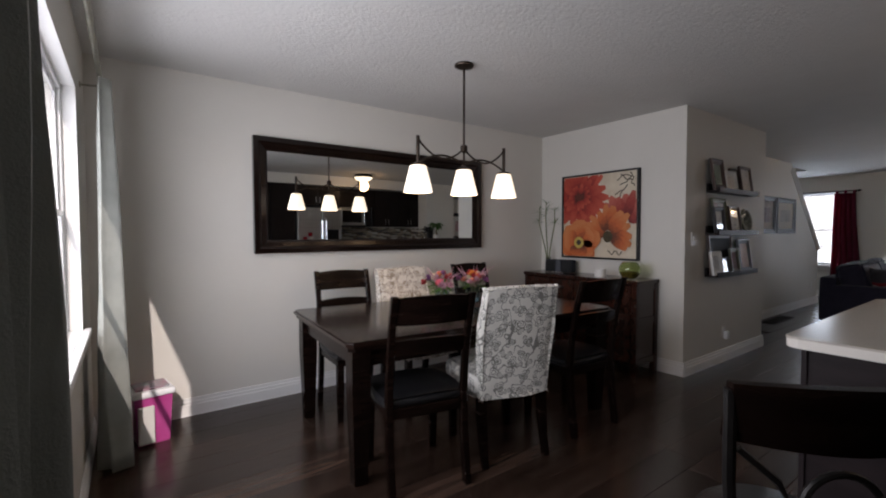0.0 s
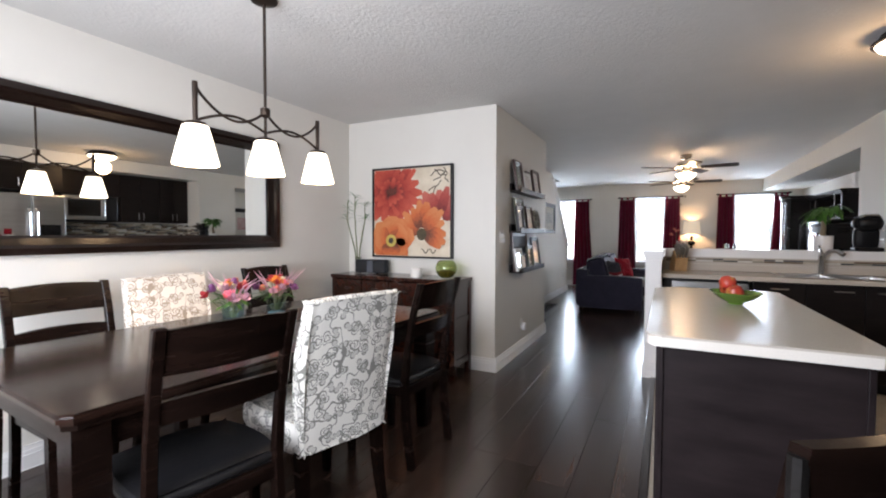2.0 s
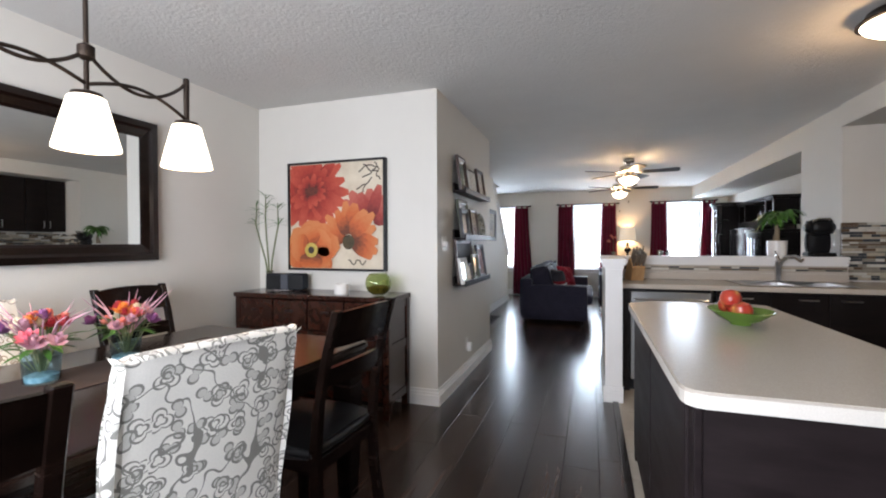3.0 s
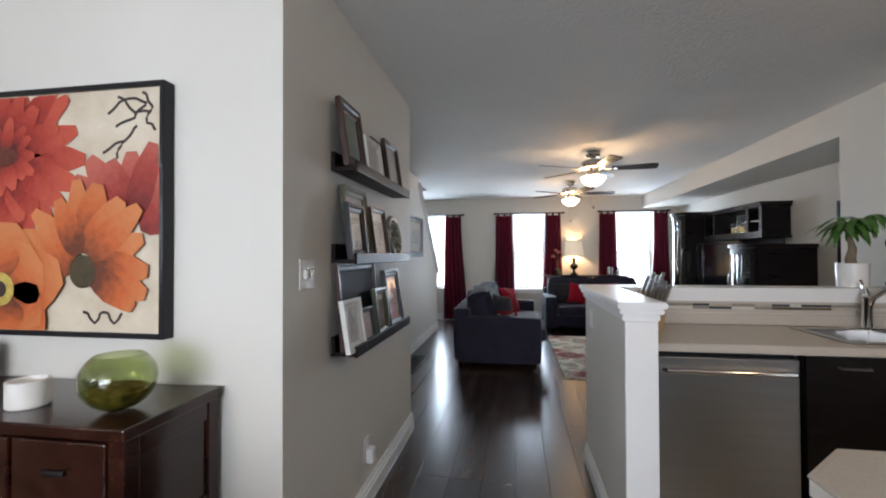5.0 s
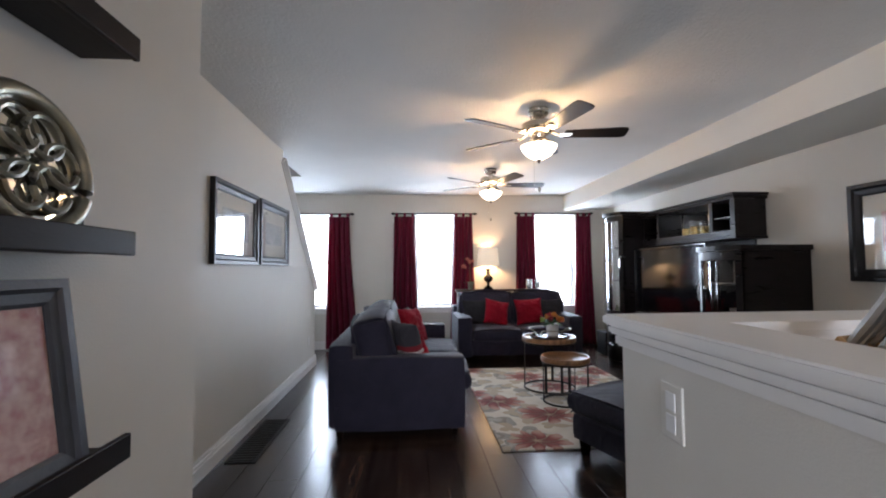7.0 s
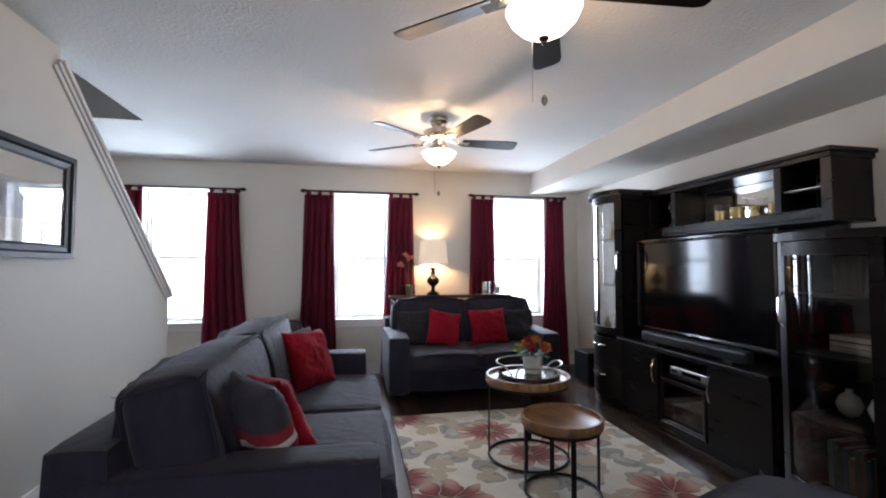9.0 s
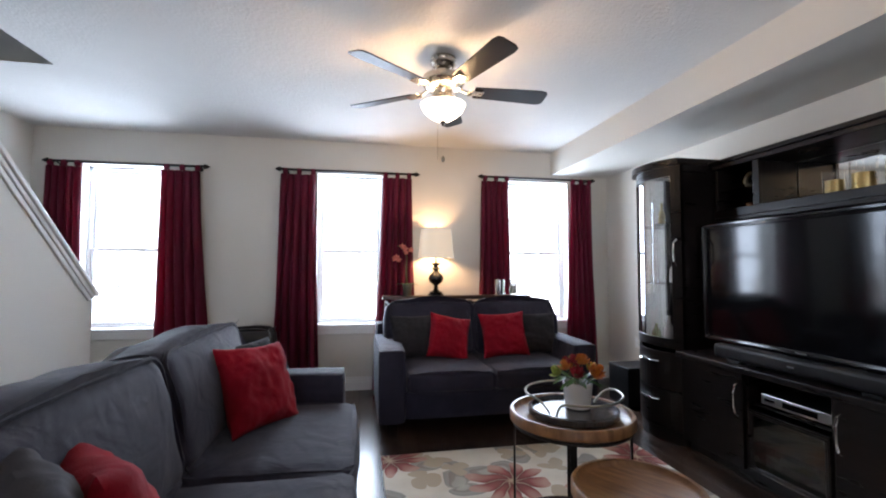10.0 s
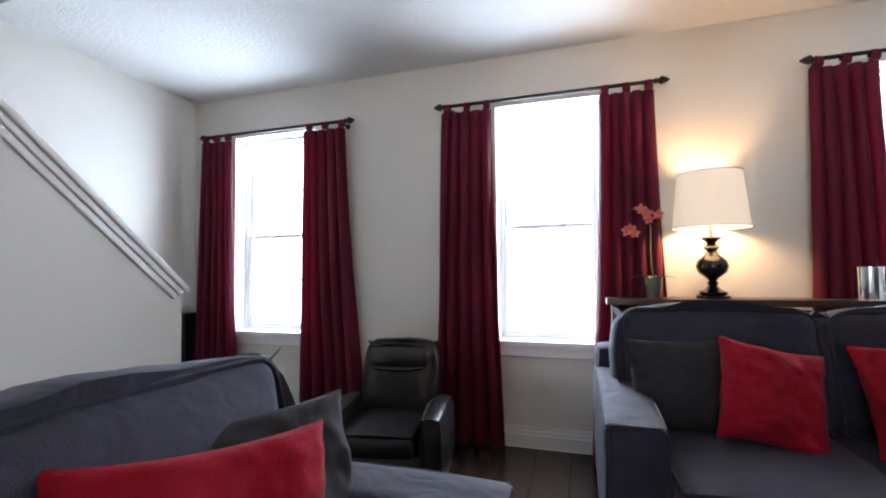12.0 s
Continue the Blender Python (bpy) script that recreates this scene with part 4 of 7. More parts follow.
FL = {k: surf("petals_" + k, a, b, 0.6, 30, 0.05, 90) for k, a, b in (
    ("orange", (0.55, 0.14, 0.02), (0.68, 0.26, 0.04)), ("crimson", (0.22, 0.01, 0.015), (0.36, 0.02, 0.03)), ("yellow", (0.55, 0.40, 0.06), (0.65, 0.52, 0.12)),
    ("pink", (0.60, 0.10, 0.16), (0.74, 0.22, 0.28)), ("coral", (0.62, 0.14, 0.10), (0.75, 0.26, 0.20)), ("purple", (0.16, 0.05, 0.16), (0.28, 0.10, 0.25)), ("mauve", (0.36, 0.18, 0.24), (0.50, 0.30, 0.36)), ("lime", (0.30, 0.36, 0.06), (0.42, 0.48, 0.12)), ("cream", (0.60, 0.55, 0.40), (0.70, 0.66, 0.52)))}


def bouquet(parent, z, spread, height, kinds, n, seed, size=0.032):
    rnd = random.Random(seed)
    for i in range(n):
        a, e = rnd.uniform(0, 6.28), rnd.uniform(0.05, 1)
        x, y, zz = spread * e * math.cos(a), spread * e * math.sin(a), z + height * (1 - 0.55 * e * e) * rnd.uniform(0.8, 1.1)
        k = kinds[i % len(kinds)]
        s = size * rnd.uniform(0.75, 1.25)
        b = bloom(s, rnd.choice((7, 9)), 3, 0.5, seed + i)
        b.transform(Matrix.Translation((x, y, zz)) @ pose(0, 0, 0, -45 * e * math.sin(a) * 1.0, 45 * e * math.cos(a), 0))
        part("flower", b, FL[k], parent, k + " flower", smooth=True)
        part("stem", tube([(x * 0.2, y * 0.2, z * 0.4), (x * 0.6, y * 0.6, z), (x, y, zz)], 0.0022, 5), M["stem"], parent)
    lv = bmesh.new()
    for i in range(n * 2):
        a = rnd.uniform(0, 6.28)
        join(lv, leaf_blade(size * rnd.uniform(1.6, 2.8), size * 0.6, 0.3, 4), Matrix.Translation((0.3 * spread * math.cos(a), 0.3 * spread * math.sin(a), z + height * rnd.uniform(0.0, 0.5))) @ pose(0, 0, 0, 0, rnd.uniform(-55, 5), math.degrees(a)))
    part("leaves", lv, M["leaf"], parent, kind="stuff", smooth=True)


pot = thing("flower_pot", pose(8.24, 0.20, 0.541), "white pot with orange and red flowers on the tray", "flower pot")
part("pot", lathe([(0.050, 0), (0.056, 0.004), (0.068, 0.115), (0.064, 0.118), (0.058, 0.10), (0.02, 0.095)], 28), M["white_ceramic"], pot, smooth=True)
bouquet(pot, 0.11, 0.085, 0.085, ("orange", "crimson", "lime", "crimson", "orange", "yellow"), 14, 3, 0.042)


M["fan_blade"] = surf("dark_fan_blade", (0.005, 0.0035, 0.0032), (0.012, 0.008, 0.0068), 0.45, 3, 0.03, 30, stretch=(1, 8, 8), spec=0.15)


def ceiling_fan(x, y, turn, label):
    ob = thing("ceiling_fan", pose(x, y, H), label, "ceiling fan", "ceiling fans")
    part("canopy", lathe([(0.075, 0), (0.078, -0.012), (0.072, -0.022), (0.072, -0.030), (0.078, -0.04), (0.062, -0.062), (0.03, -0.07), (0.022, -0.075)], 32), M["nickel"], ob, smooth=True)
    part("rod", lathe([(0.022, -0.07), (0.022, -0.10)], 16), M["nickel"], ob, smooth=True)
    part("motor", lathe([(0.03, -0.095), (0.105, -0.105), (0.122, -0.118), (0.122, -0.150), (0.128, -0.156), (0.122, -0.165), (0.105, -0.185), (0.06, -0.20), (0.055, -0.225), (0.075, -0.24), (0.075, -0.25)], 40), M["nickel"], ob, smooth=True)
    for k in range(5):
        a = turn + 72 * k
        arm = bmesh.new()
        join(arm, tube([(0.10, 0, -0.175), (0.14, 0, -0.195), (0.175, 0, -0.200)], 0.011, 8))
        join(arm, box(0.155, -0.036, -0.203, 0.245, 0.036, -0.198, 0.002, 1))
        arm.transform(pose(0, 0, 0, 0, 0, a))
        br = part("blade_arm", arm, M["nickel"], ob, "nickel blade bracket", smooth=True)
        bl = prism([(0.19, -0.052), (0.60, -0.070), (0.635, -0.062), (0.648, -0.04), (0.648, 0.04), (0.635, 0.062), (0.60, 0.070), (0.19, 0.052)], -0.197, -0.190, 0.002)
        bl.transform(pose(0, 0, 0, 0, 0, a) @ Matrix.Translation((0, 0, -0.194)) @ pose(0, 0, 0, -13, 0, 0) @ Matrix.Translation((0, 0, 0.194)))
        part("blade", bl, M["fan_blade"], ob, "dark wooden fan blade")
    part("light_collar", lathe([(0.05, -0.245), (0.075, -0.25), (0.075, -0.268), (0.05, -0.275)], 32), M["nickel"], ob, smooth=True)
    for k in range(3):
        a = radians(120 * k + 30)
        s = lathe([(0.018, 0), (0.024, -0.02), (0.020, -0.035)], 14)
        s.transform(Matrix.Translation((0.085 * math.cos(a), 0.085 * math.sin(a), -0.245)))
        part("socket", s, M["nickel"], ob, smooth=True)
    part("glass_bowl", lathe([(0.004, -0.385), (0.04, -0.378), (0.085, -0.352), (0.118, -0.318), (0.130, -0.292), (0.134, -0.284), (0.130, -0.282), (0.124, -0.290), (0.11, -0.318), (0.08, -0.346), (0.004, -0.376)], 40, False), M["bowl"], ob, "lit frosted white glass bowl", smooth=True)
    part("finial", lathe([(0.018, -0.380), (0.020, -0.388), (0.008, -0.398), (0.010, -0.404), (0.003, -0.412)], 16), M["bronze"], ob, smooth=True)
    part("pull_chain", tube([(0.04, 0.02, -0.27), (0.045, 0.025, -0.40), (0.045, 0.025, -0.60)], 0.0015, 5), M["nickel"], ob)
    part("pull_knob", lathe([(0.004, -0.59), (0.011, -0.603), (0.011, -0.616), (0.004, -0.628)], 12), M["pewter"], ob, smooth=True)
    for k in range(3):
        a = radians(120 * k + 90)
        lamp("fan_light", "POINT", Matrix.Translation((x + 0.108 * math.cos(a), y + 0.108 * math.sin(a), H - 0.270)), 2.6, WARM, radius=0.02)
    lamp("fan_bulb", "POINT", Matrix.Translation((x, y, H - 0.305)), 11.0, WARM, radius=0.03)
    return ob


ceiling_fan(6.885, 0.72, 262, "five-blade ceiling fan with lit frosted bowl, nickel body")
ceiling_fan(8.86, 0.72, 270, "five-blade ceiling fan with lit frosted bowl, nickel body")

# console behind the loveseat, with lamp, orchid and candle glasses
con = thing("console_table", pose(10.60, 0.24, 0), "narrow dark wooden console against the wall behind the loveseat", "console table")
part("top", box(-0.085, -0.74, 0.885, 0.085, 0.74, 0.92, 0.004), M["frame_brown"], con)
for s in (-1, 1):
    part("side_panel", box(-0.075, s * 0.70 - 0.015, 0, 0.075, s * 0.70 + 0.015, 0.885, 0.003), M["frame_brown"], con)
part("shelf", box(-0.07, -0.685, 0.30, 0.07, 0.685, 0.325, 0.003), M["frame_brown"], con)


def table_lamp():
    ob = thing("table_lamp", pose(10.60, 0.455, 0.92), "lit table lamp with cream drum shade and dark urn base", "table lamp")
    part("base", lathe([(0.078, 0), (0.078, 0.014), (0.062, 0.022), (0.066, 0.034), (0.036, 0.046), (0.020, 0.066), (0.028, 0.078), (0.018, 0.090), (0.030, 0.105), (0.066, 0.135), (0.076, 0.165), (0.068, 0.195), (0.036, 0.225), (0.024, 0.245), (0.040, 0.262), (0.036, 0.272), (0.020, 0.282), (0.034, 0.298), (0.052, 0.312), (0.048, 0.320), (0.012, 0.322)], 36), M["gloss_black"], ob, "glossy black and gold urn", smooth=True)
    part("neck", lathe([(0.011, 0.32), (0.011, 0.40)], 12), M["pewter"], ob, "brass neck", smooth=True)
    sh = []
    for z in (0.0, 0.02, 0.1, 0.2, 0.275, 0.29):
        r = 0.178 - 0.028 * (z / 0.29)
        sh.append((r, 0.365 + z))
    prof = sh + [(r - 0.003, z) for r, z in reversed(sh)]
    part("shade", lathe(prof, 44, False), M["lampshade"], ob, "cream fabric drum shade", smooth=True)
    for z, r in ((0.367, 0.1785), (0.653, 0.1505)):
        part("shade_trim", tube(circle(r, 44, z), 0.003, 6, True), M["paper"], ob, smooth=True)
    part("harp", tube([(0.05 * math.sin(a), 0, 0.55 - 0.13 * math.cos(a)) for a in [math.pi * q / 12 for q in range(13)]], 0.002, 5), M["pewter"], ob)
    part("finial", lathe([(0.006, 0.655), (0.010, 0.668), (0.004, 0.682)], 10), M["iron"], ob, smooth=True)
    lamp("bulb", "POINT", Matrix.Translation((10.60, 0.455, 0.92 + 0.47)), 11.5, WARM, radius=0.05)


table_lamp()


def orchid():
    ob = thing("orchid", pose(10.58, 0.74, 0.92), "red artificial orchid in a small grey pot", "potted plant")
    part("pot", lathe([(0.034, 0), (0.036, 0.004), (0.046, 0.10), (0.049, 0.115), (0.044, 0.116), (0.02, 0.10)], 24), M["pewter"], ob, smooth=True)
    for k, a in enumerate((0, 75, 150, 230, 300)):
        b = leaf_blade(0.115, 0.034, 0.25)
        b.transform(Matrix.Translation((0, 0, 0.11)) @ pose(0, 0, 0, 0, -12, a + 90))
        part("leaf", b, M["leaf"], ob, smooth=True)
    pts = [(0, 0, 0.10), (0.004, 0.01, 0.25), (-0.01, 0.005, 0.38), (-0.02, 0.04, 0.47), (-0.02, 0.10, 0.48)]
    part("stem", tube(pts, 0.0035, 6), M["stem"], ob, smooth=True)
    rnd = random.Random(8)
    for p in ((-0.01, 0.02, 0.42), (-0.03, 0.055, 0.475), (-0.035, 0.02, 0.445), (-0.03, 0.11, 0.37), (-0.02, 0.09, 0.345), (-0.02, -0.03, 0.44), (-0.03, 0.13, 0.355)):
        b = bloom(0.034, 5, 2, 0.2, int(p[2] * 1000))
        b.transform(Matrix.Translation(p) @ pose(0, 0, 0, rnd.uniform(-20, 20), -75, rnd.uniform(-30, 30)))
        part("flower", b, FL["coral"], ob, smooth=True)


orchid()
for yy, hh, rr in ((-0.20, 0.155, 0.055), (-0.345, 0.165, 0.045)):
    g = thing("candle_glass", pose(10.60, yy, 0.92), "silvered glass candle holder on the console", "candle holder", "candle glasses")
    part("glass", lathe([(rr, 0), (rr, hh), (rr - 0.004, hh), (rr - 0.004, 0.01), (0.005, 0.01)], 24), M["chrome"] if rr > 0.05 else M["smoke"], g, smooth=True)
    part("candle", lathe([(rr - 0.012, 0.011), (rr - 0.012, hh * 0.55)], 18), M["paper"], g, smooth=True)


def recliner():
    ob = thing("recliner_chair", pose(10.20, 2.10, 0, 0, 0, -82) @ Matrix.Diagonal((1.05, 1, 0.92, 1)), "small black leather recliner chair by the window", "armchair")
    lt = M["leather"]
    part("base", soft_block(-0.22, -0.24, 0.03, 0.22, 0.22, 0.22, 0.03, 0.0, 41, 5, 0.002), lt, ob, smooth=True)
    part("seat", soft_block(-0.17, -0.28, 0.20, 0.17, 0.16, 0.33, 0.04, 0.02, 42, 6, 0.006), lt, ob, smooth=True)
    b = soft_block(-0.20, -0.06, 0.0, 0.20, 0.06, 0.46, 0.05, 0.02, 43, 8, 0.008)
    b.transform(Matrix.Translation((0, 0.17, 0.27)) @ pose(0, 0, 0, -14, 0, 0))
    bk = part("backrest", b, lt, ob, smooth=True)
    hd = soft_block(-0.15, -0.045, 0.0, 0.15, 0.045, 0.15, 0.04, 0.015, 44, 6, 0.004)
    hd.transform(Matrix.Translation((0, 0.16, 0.56)) @ pose(0, 0, 0, -14, 0, 0))
    part("headrest", hd, lt, bk, smooth=True)
    for s in (-1, 1):
        part("armrest", soft_block(s * 0.25 - 0.055, -0.26, 0.05, s * 0.25 + 0.055, 0.18, 0.42, 0.05, 0.012, 45 + s, 7, 0.005), lt, ob, smooth=True)


recliner()
spk = thing("speaker", pose(10.61, 3.99 - 0.03, 0), "tall slim black loudspeaker standing in the corner", "speaker")
part("cabinet", box(-0.06, -0.06, 0.02, 0.06, 0.05, 0.78, 0.006), M["black"], spk)
part("foot", box(-0.08, -0.08, 0, 0.08, 0.06, 0.02, 0.004), M["black"], spk)
sub2 = thing("subwoofer", pose(9.86, -1.20, 0), "black subwoofer box on the floor beside the wall unit", "speaker")
part("cabinet", box(-0.15, -0.14, 0.015, 0.15, 0.16, 0.34, 0.008), M["black"], sub2)
part("grille", box(-0.158, -0.12, 0.04, -0.150, 0.14, 0.32, 0.004), M["black"], sub2)
part("cable", tube([(0.05, -0.12, 0.33), (0.05, -0.20, 0.42), (0.03, -0.27, 0.46), (0.02, -0.28, 0.42)], 0.004, 6), M["black"], sub2, "black power cable", smooth=True)

# ---- wall unit ----


def handle_bar(parent, a, b, out, mat, r=0.006):
    """A bowed bar handle from a to b that stands off along out."""
    a, b, out = Vector(a), Vector(b), Vector(out)
    pts = [a, a + out * 0.7 + (b - a) * 0.08, a + out + (b - a) * 0.3, a + out + (b - a) * 0.7, b + out * 0.7 - (b - a) * 0.08, b]
    return part("handle", tube(pts, r, 8), mat, parent, "chrome handle", smooth=True)


BK = M["black_wood"]


def bow_outline(w, d_in, d_mid, d_out, n=14, inset=0.0):
    """Front curve of a bow-fronted cabinet, from its inner to its outer edge."""
    pts = []
    for i in range(n + 1):
        u = i / n
        d = (1 - u) * (1 - u) * d_in + 2 * u * (1 - u) * (2 * d_mid - 0.5 * (d_in + d_out)) + u * u * d_out
        pts.append((u * w, d - inset))
    return pts


def strip(pts, z0, z1, thick):
    """A bent board that follows pts, from z0 to z1."""
    outer = pts
    inner = [(x, y - thick) for x, y in reversed(pts)]
    return prism(outer + inner, z0, z1)


def bow_cabinet(x_in, sign, height, drawers, label, d=(0.64, 0.75, 0.50), w=0.54):
    ob = thing("display_cabinet", pose(x_in, YR + 0.002, 0), label, "cabinet", "wall unit")
    flip = Matrix.Diagonal((sign, 1, 1, 1))

    def add(name, bm, mat, parent=ob, lab="", smooth=False):
        bm.transform(flip)
        return part(name, bm, mat, parent, lab, smooth)

    def slab(z0, z1, grow=0.0, inset=0.0):
        c = [(x + (grow if x > w / 2 else -grow * 0.2), y + grow) for x, y in bow_outline(w, *d, inset=inset)]
        return prism([(c[0][0], 0)] + c + [(c[-1][0], 0)][::1], z0, z1, 0.003)

    add("plinth", slab(0, 0.08, -0.01), BK)
    add("top", slab(height - 0.03, height + 0.012, 0.022), BK)
    add("side_panel", box(0, 0, 0.08, 0.022, d[0] - 0.002, height - 0.03, 0.002, 1), BK)
    z_split = 0.64 if drawers else 0.10
    if drawers:
        add("side_panel", box(w - 0.022, 0, 0.08, w, d[2] - 0.002, z_split, 0.002, 1), BK)
        for y0, y1 in ((0.0, 0.27), (d[2] - 0.045, d[2] - 0.002)):
            add("side_stile", box(w - 0.022, y0, z_split, w, y1, height - 0.03, 0.002, 1), BK)
        sg = add("side_pane", box(w - 0.014, 0.27, z_split, w - 0.009, d[2] - 0.045, height - 0.03, 0), M["smoke"])
        sg.visible_shadow = False
    else:
        add("side_panel", box(w - 0.022, 0, 0.08, w, d[2] - 0.002, height - 0.03, 0.002, 1), BK)
    add("back_panel", box(0.022, 0, 0.08, w - 0.022, 0.012, height - 0.03, 0.001, 1), BK)
    if drawers:
        add("back_mirror", box(0.03, 0.013, z_split + 0.01, w - 0.03, 0.018, height - 0.04, 0), M["dark_mirror"], ob, "smoked mirror back")
    levels = [z_split + (height - 0.05 - z_split) * q for q in ((0, 0.36, 0.70) if drawers else (0, 0.30, 0.56, 0.80))]
    for z in levels:
        add("shelf", slab(z - 0.012, z, -0.03, 0.02), BK if z == levels[0] else M["smoke"] if drawers else BK)
    if drawers:
        for k in range(2):
            z0 = 0.09 + k * 0.265
            dr = add("drawer", strip(bow_outline(w - 0.006, *d), z0, z0 + 0.255, 0.02), BK)
            pts = []
            for i in range(7):
                x, y = bow_outline(w, *d)[4 + i]
                pts.append((x, y + (0.018 if 0 < i < 6 else 0.0), z0 + 0.185))
            h = tube(pts, 0.006, 8)
            h.transform(flip)
            part("handle", h, M["chrome"], dr, "chrome handle", smooth=True)
    # door: bent glass between stiles and rails
    z0, z1 = z_split + 0.005, height - 0.035
    cur = bow_outline(w, *d, n=20)
    rail = add("door", strip(cur[1:20], z1 - 0.07, z1, 0.022), BK)
    lo = strip(cur[1:20], z0, z0 + 0.06, 0.022)
    for part_pts in (cur[0:3], cur[18:21]):
        join(lo, strip(part_pts, z0, z1, 0.022))
    lo.transform(flip)
    part("door_frame", lo, BK, rail)
    g = strip([(x, y - 0.008) for x, y in cur[2:19]], z0 + 0.05, z1 - 0.06, 0.004)
    g.transform(flip)
    gl = part("pane", g, M["smoke"], rail, smooth=True)
    gl.visible_shadow = False
    hx, hy = cur[1]
    zc = z0 + (z1 - z0) * (0.52 if drawers else 0.72)
    hb = tube([(hx, hy, zc - 0.09), (hx, hy + 0.022, zc - 0.06), (hx, hy + 0.026, zc), (hx, hy + 0.022, zc + 0.06), (hx, hy, zc + 0.09)], 0.007, 8)
    hb.transform(flip)
    part("handle", hb, M["chrome"], rail, "chrome handle", smooth=True)
    return ob, levels


cab_far, lv_far = bow_cabinet(8.935, 1, 1.93, True, "tall black-brown curio cabinet with bowed glass door and two drawers", (0.56, 0.645, 0.51))
cab_near, lv_near = bow_cabinet(7.43, -1, 1.41, False, "lower black-brown display cabinet with bowed glass door", (0.62, 0.655, 0.585), 0.46)

stand = thing("tv_stand", pose(8.215, YR + 0.002, 0), "black-brown television stand with doors and a glass media bay", "tv stand", "wall unit")
part("plinth", box(-0.70, 0, 0, 0.70, 0.54, 0.07, 0.003), BK, stand)
part("top", box(-0.715, 0, 0.605, 0.715, 0.63, 0.64, 0.005), BK, stand)
for xx in (-0.715, -0.24, 0.215, 0.693):
    part("side_panel", box(xx, 0.01, 0.07, xx + 0.022, 0.575, 0.605, 0.002, 1), BK, stand)
part("back_panel", box(-0.69, 0, 0.07, 0.69, 0.012, 0.605, 0.001, 1), BK, stand)
part("shelf", box(-0.215, 0.02, 0.43, 0.21, 0.55, 0.445, 0.002, 1), BK, stand)
for x0, x1, hx in ((-0.70, -0.245, -0.275), (0.235, 0.70, 0.265)):
    dd = part("door", box(x0, 0.575, 0.075, x1, 0.597, 0.60, 0.003), BK, stand)
    handle_bar(dd, (hx, 0.597, 0.36), (hx, 0.597, 0.54), (0, 0.028, 0), M["chrome"])
gd = part("media_door", frame_bars(0.43, 0.33, 0.03, 0.018), BK, stand)
gd.matrix_basis = pose(-0.005, 0.575, 0.085, 0, 0, 180)
g = part("pane", box(-0.19, -0.010, 0.025, 0.19, -0.006, 0.305, 0), M["smoke"], gd)
g.visible_shadow = False
player = thing("disc_player", pose(8.21, -1.12, 0.449), "silver disc player on the media shelf", "disc player")
part("body", box(-0.185, -0.13, 0, 0.185, 0.155, 0.055, 0.004), M["steel"], player)
part("display", box(-0.12, 0.155, 0.012, 0.06, 0.159, 0.042, 0.001, 1), M["screen"], player)
part("knob", box(0.10, 0.155, 0.02, 0.16, 0.161, 0.036, 0.002, 1), M["chrome"], player)
rcv = thing("receiver", pose(8.21, -1.14, 0.078), "black audio receiver behind the glass door", "receiver")
part("body", box(-0.185, -0.14, 0, 0.185, 0.155, 0.14, 0.004), M["black"], rcv)
part("display", box(-0.10, 0.155, 0.08, 0.10, 0.158, 0.115, 0.001, 1), M["screen"], rcv)

hut = thing("hutch", pose(8.13, YR + 0.002, 0), "black-brown bridge shelf over the television", "shelf unit", "wall unit")
part("back_panel", box(-0.62, 0, 0.64, 0.79, 0.014, 1.50, 0.002, 1), BK, hut)
part("top", box(-0.775, 0, 1.885, 0.80, 0.345, 1.912, 0.005), BK, hut)
part("cornice", box(-0.76, 0, 1.855, 0.79, 0.325, 1.885, 0.004), BK, hut)
part("bottom", box(-0.75, 0, 1.50, 0.79, 0.31, 1.525, 0.003), BK, hut)
part("front_rail", box(-0.75, 0.29, 1.525, 0.79, 0.312, 1.58, 0.003), BK, hut)
for xx in (-0.75, -0.445, 0.455, 0.768):
    part("divider", box(xx, 0.012, 1.525, xx + 0.022, 0.30, 1.855, 0.002, 1), BK, hut)
part("stile", box(-0.76, 0.29, 1.50, -0.70, 0.316, 1.855, 0.003), BK, hut)
part("stile", box(-0.465, 0.29, 1.58, -0.42, 0.314, 1.855, 0.003), BK, hut)
part("stile", box(0.44, 0.29, 1.58, 0.485, 0.314, 1.855, 0.003), BK, hut)
part("side_back", box(-0.728, 0.004, 1.53, -0.445, 0.012, 1.85, 0), BK, hut)
part("side_back", box(0.477, 0.004, 1.53, 0.768, 0.012, 1.85, 0), BK, hut)
part("back_mirror", box(-0.42, 0.004, 1.53, 0.45, 0.010, 1.85, 0), M["mirror"], hut, "mirrored back of the middle bay")
part("glass_shelf", box(-0.725, 0.02, 1.70, -0.447, 0.28, 1.707, 0.001, 1), M["vinyl"], hut)
part("glass_shelf", box(0.478, 0.02, 1.70, 0.766, 0.28, 1.707, 0.001, 1), M["smoke"], hut)

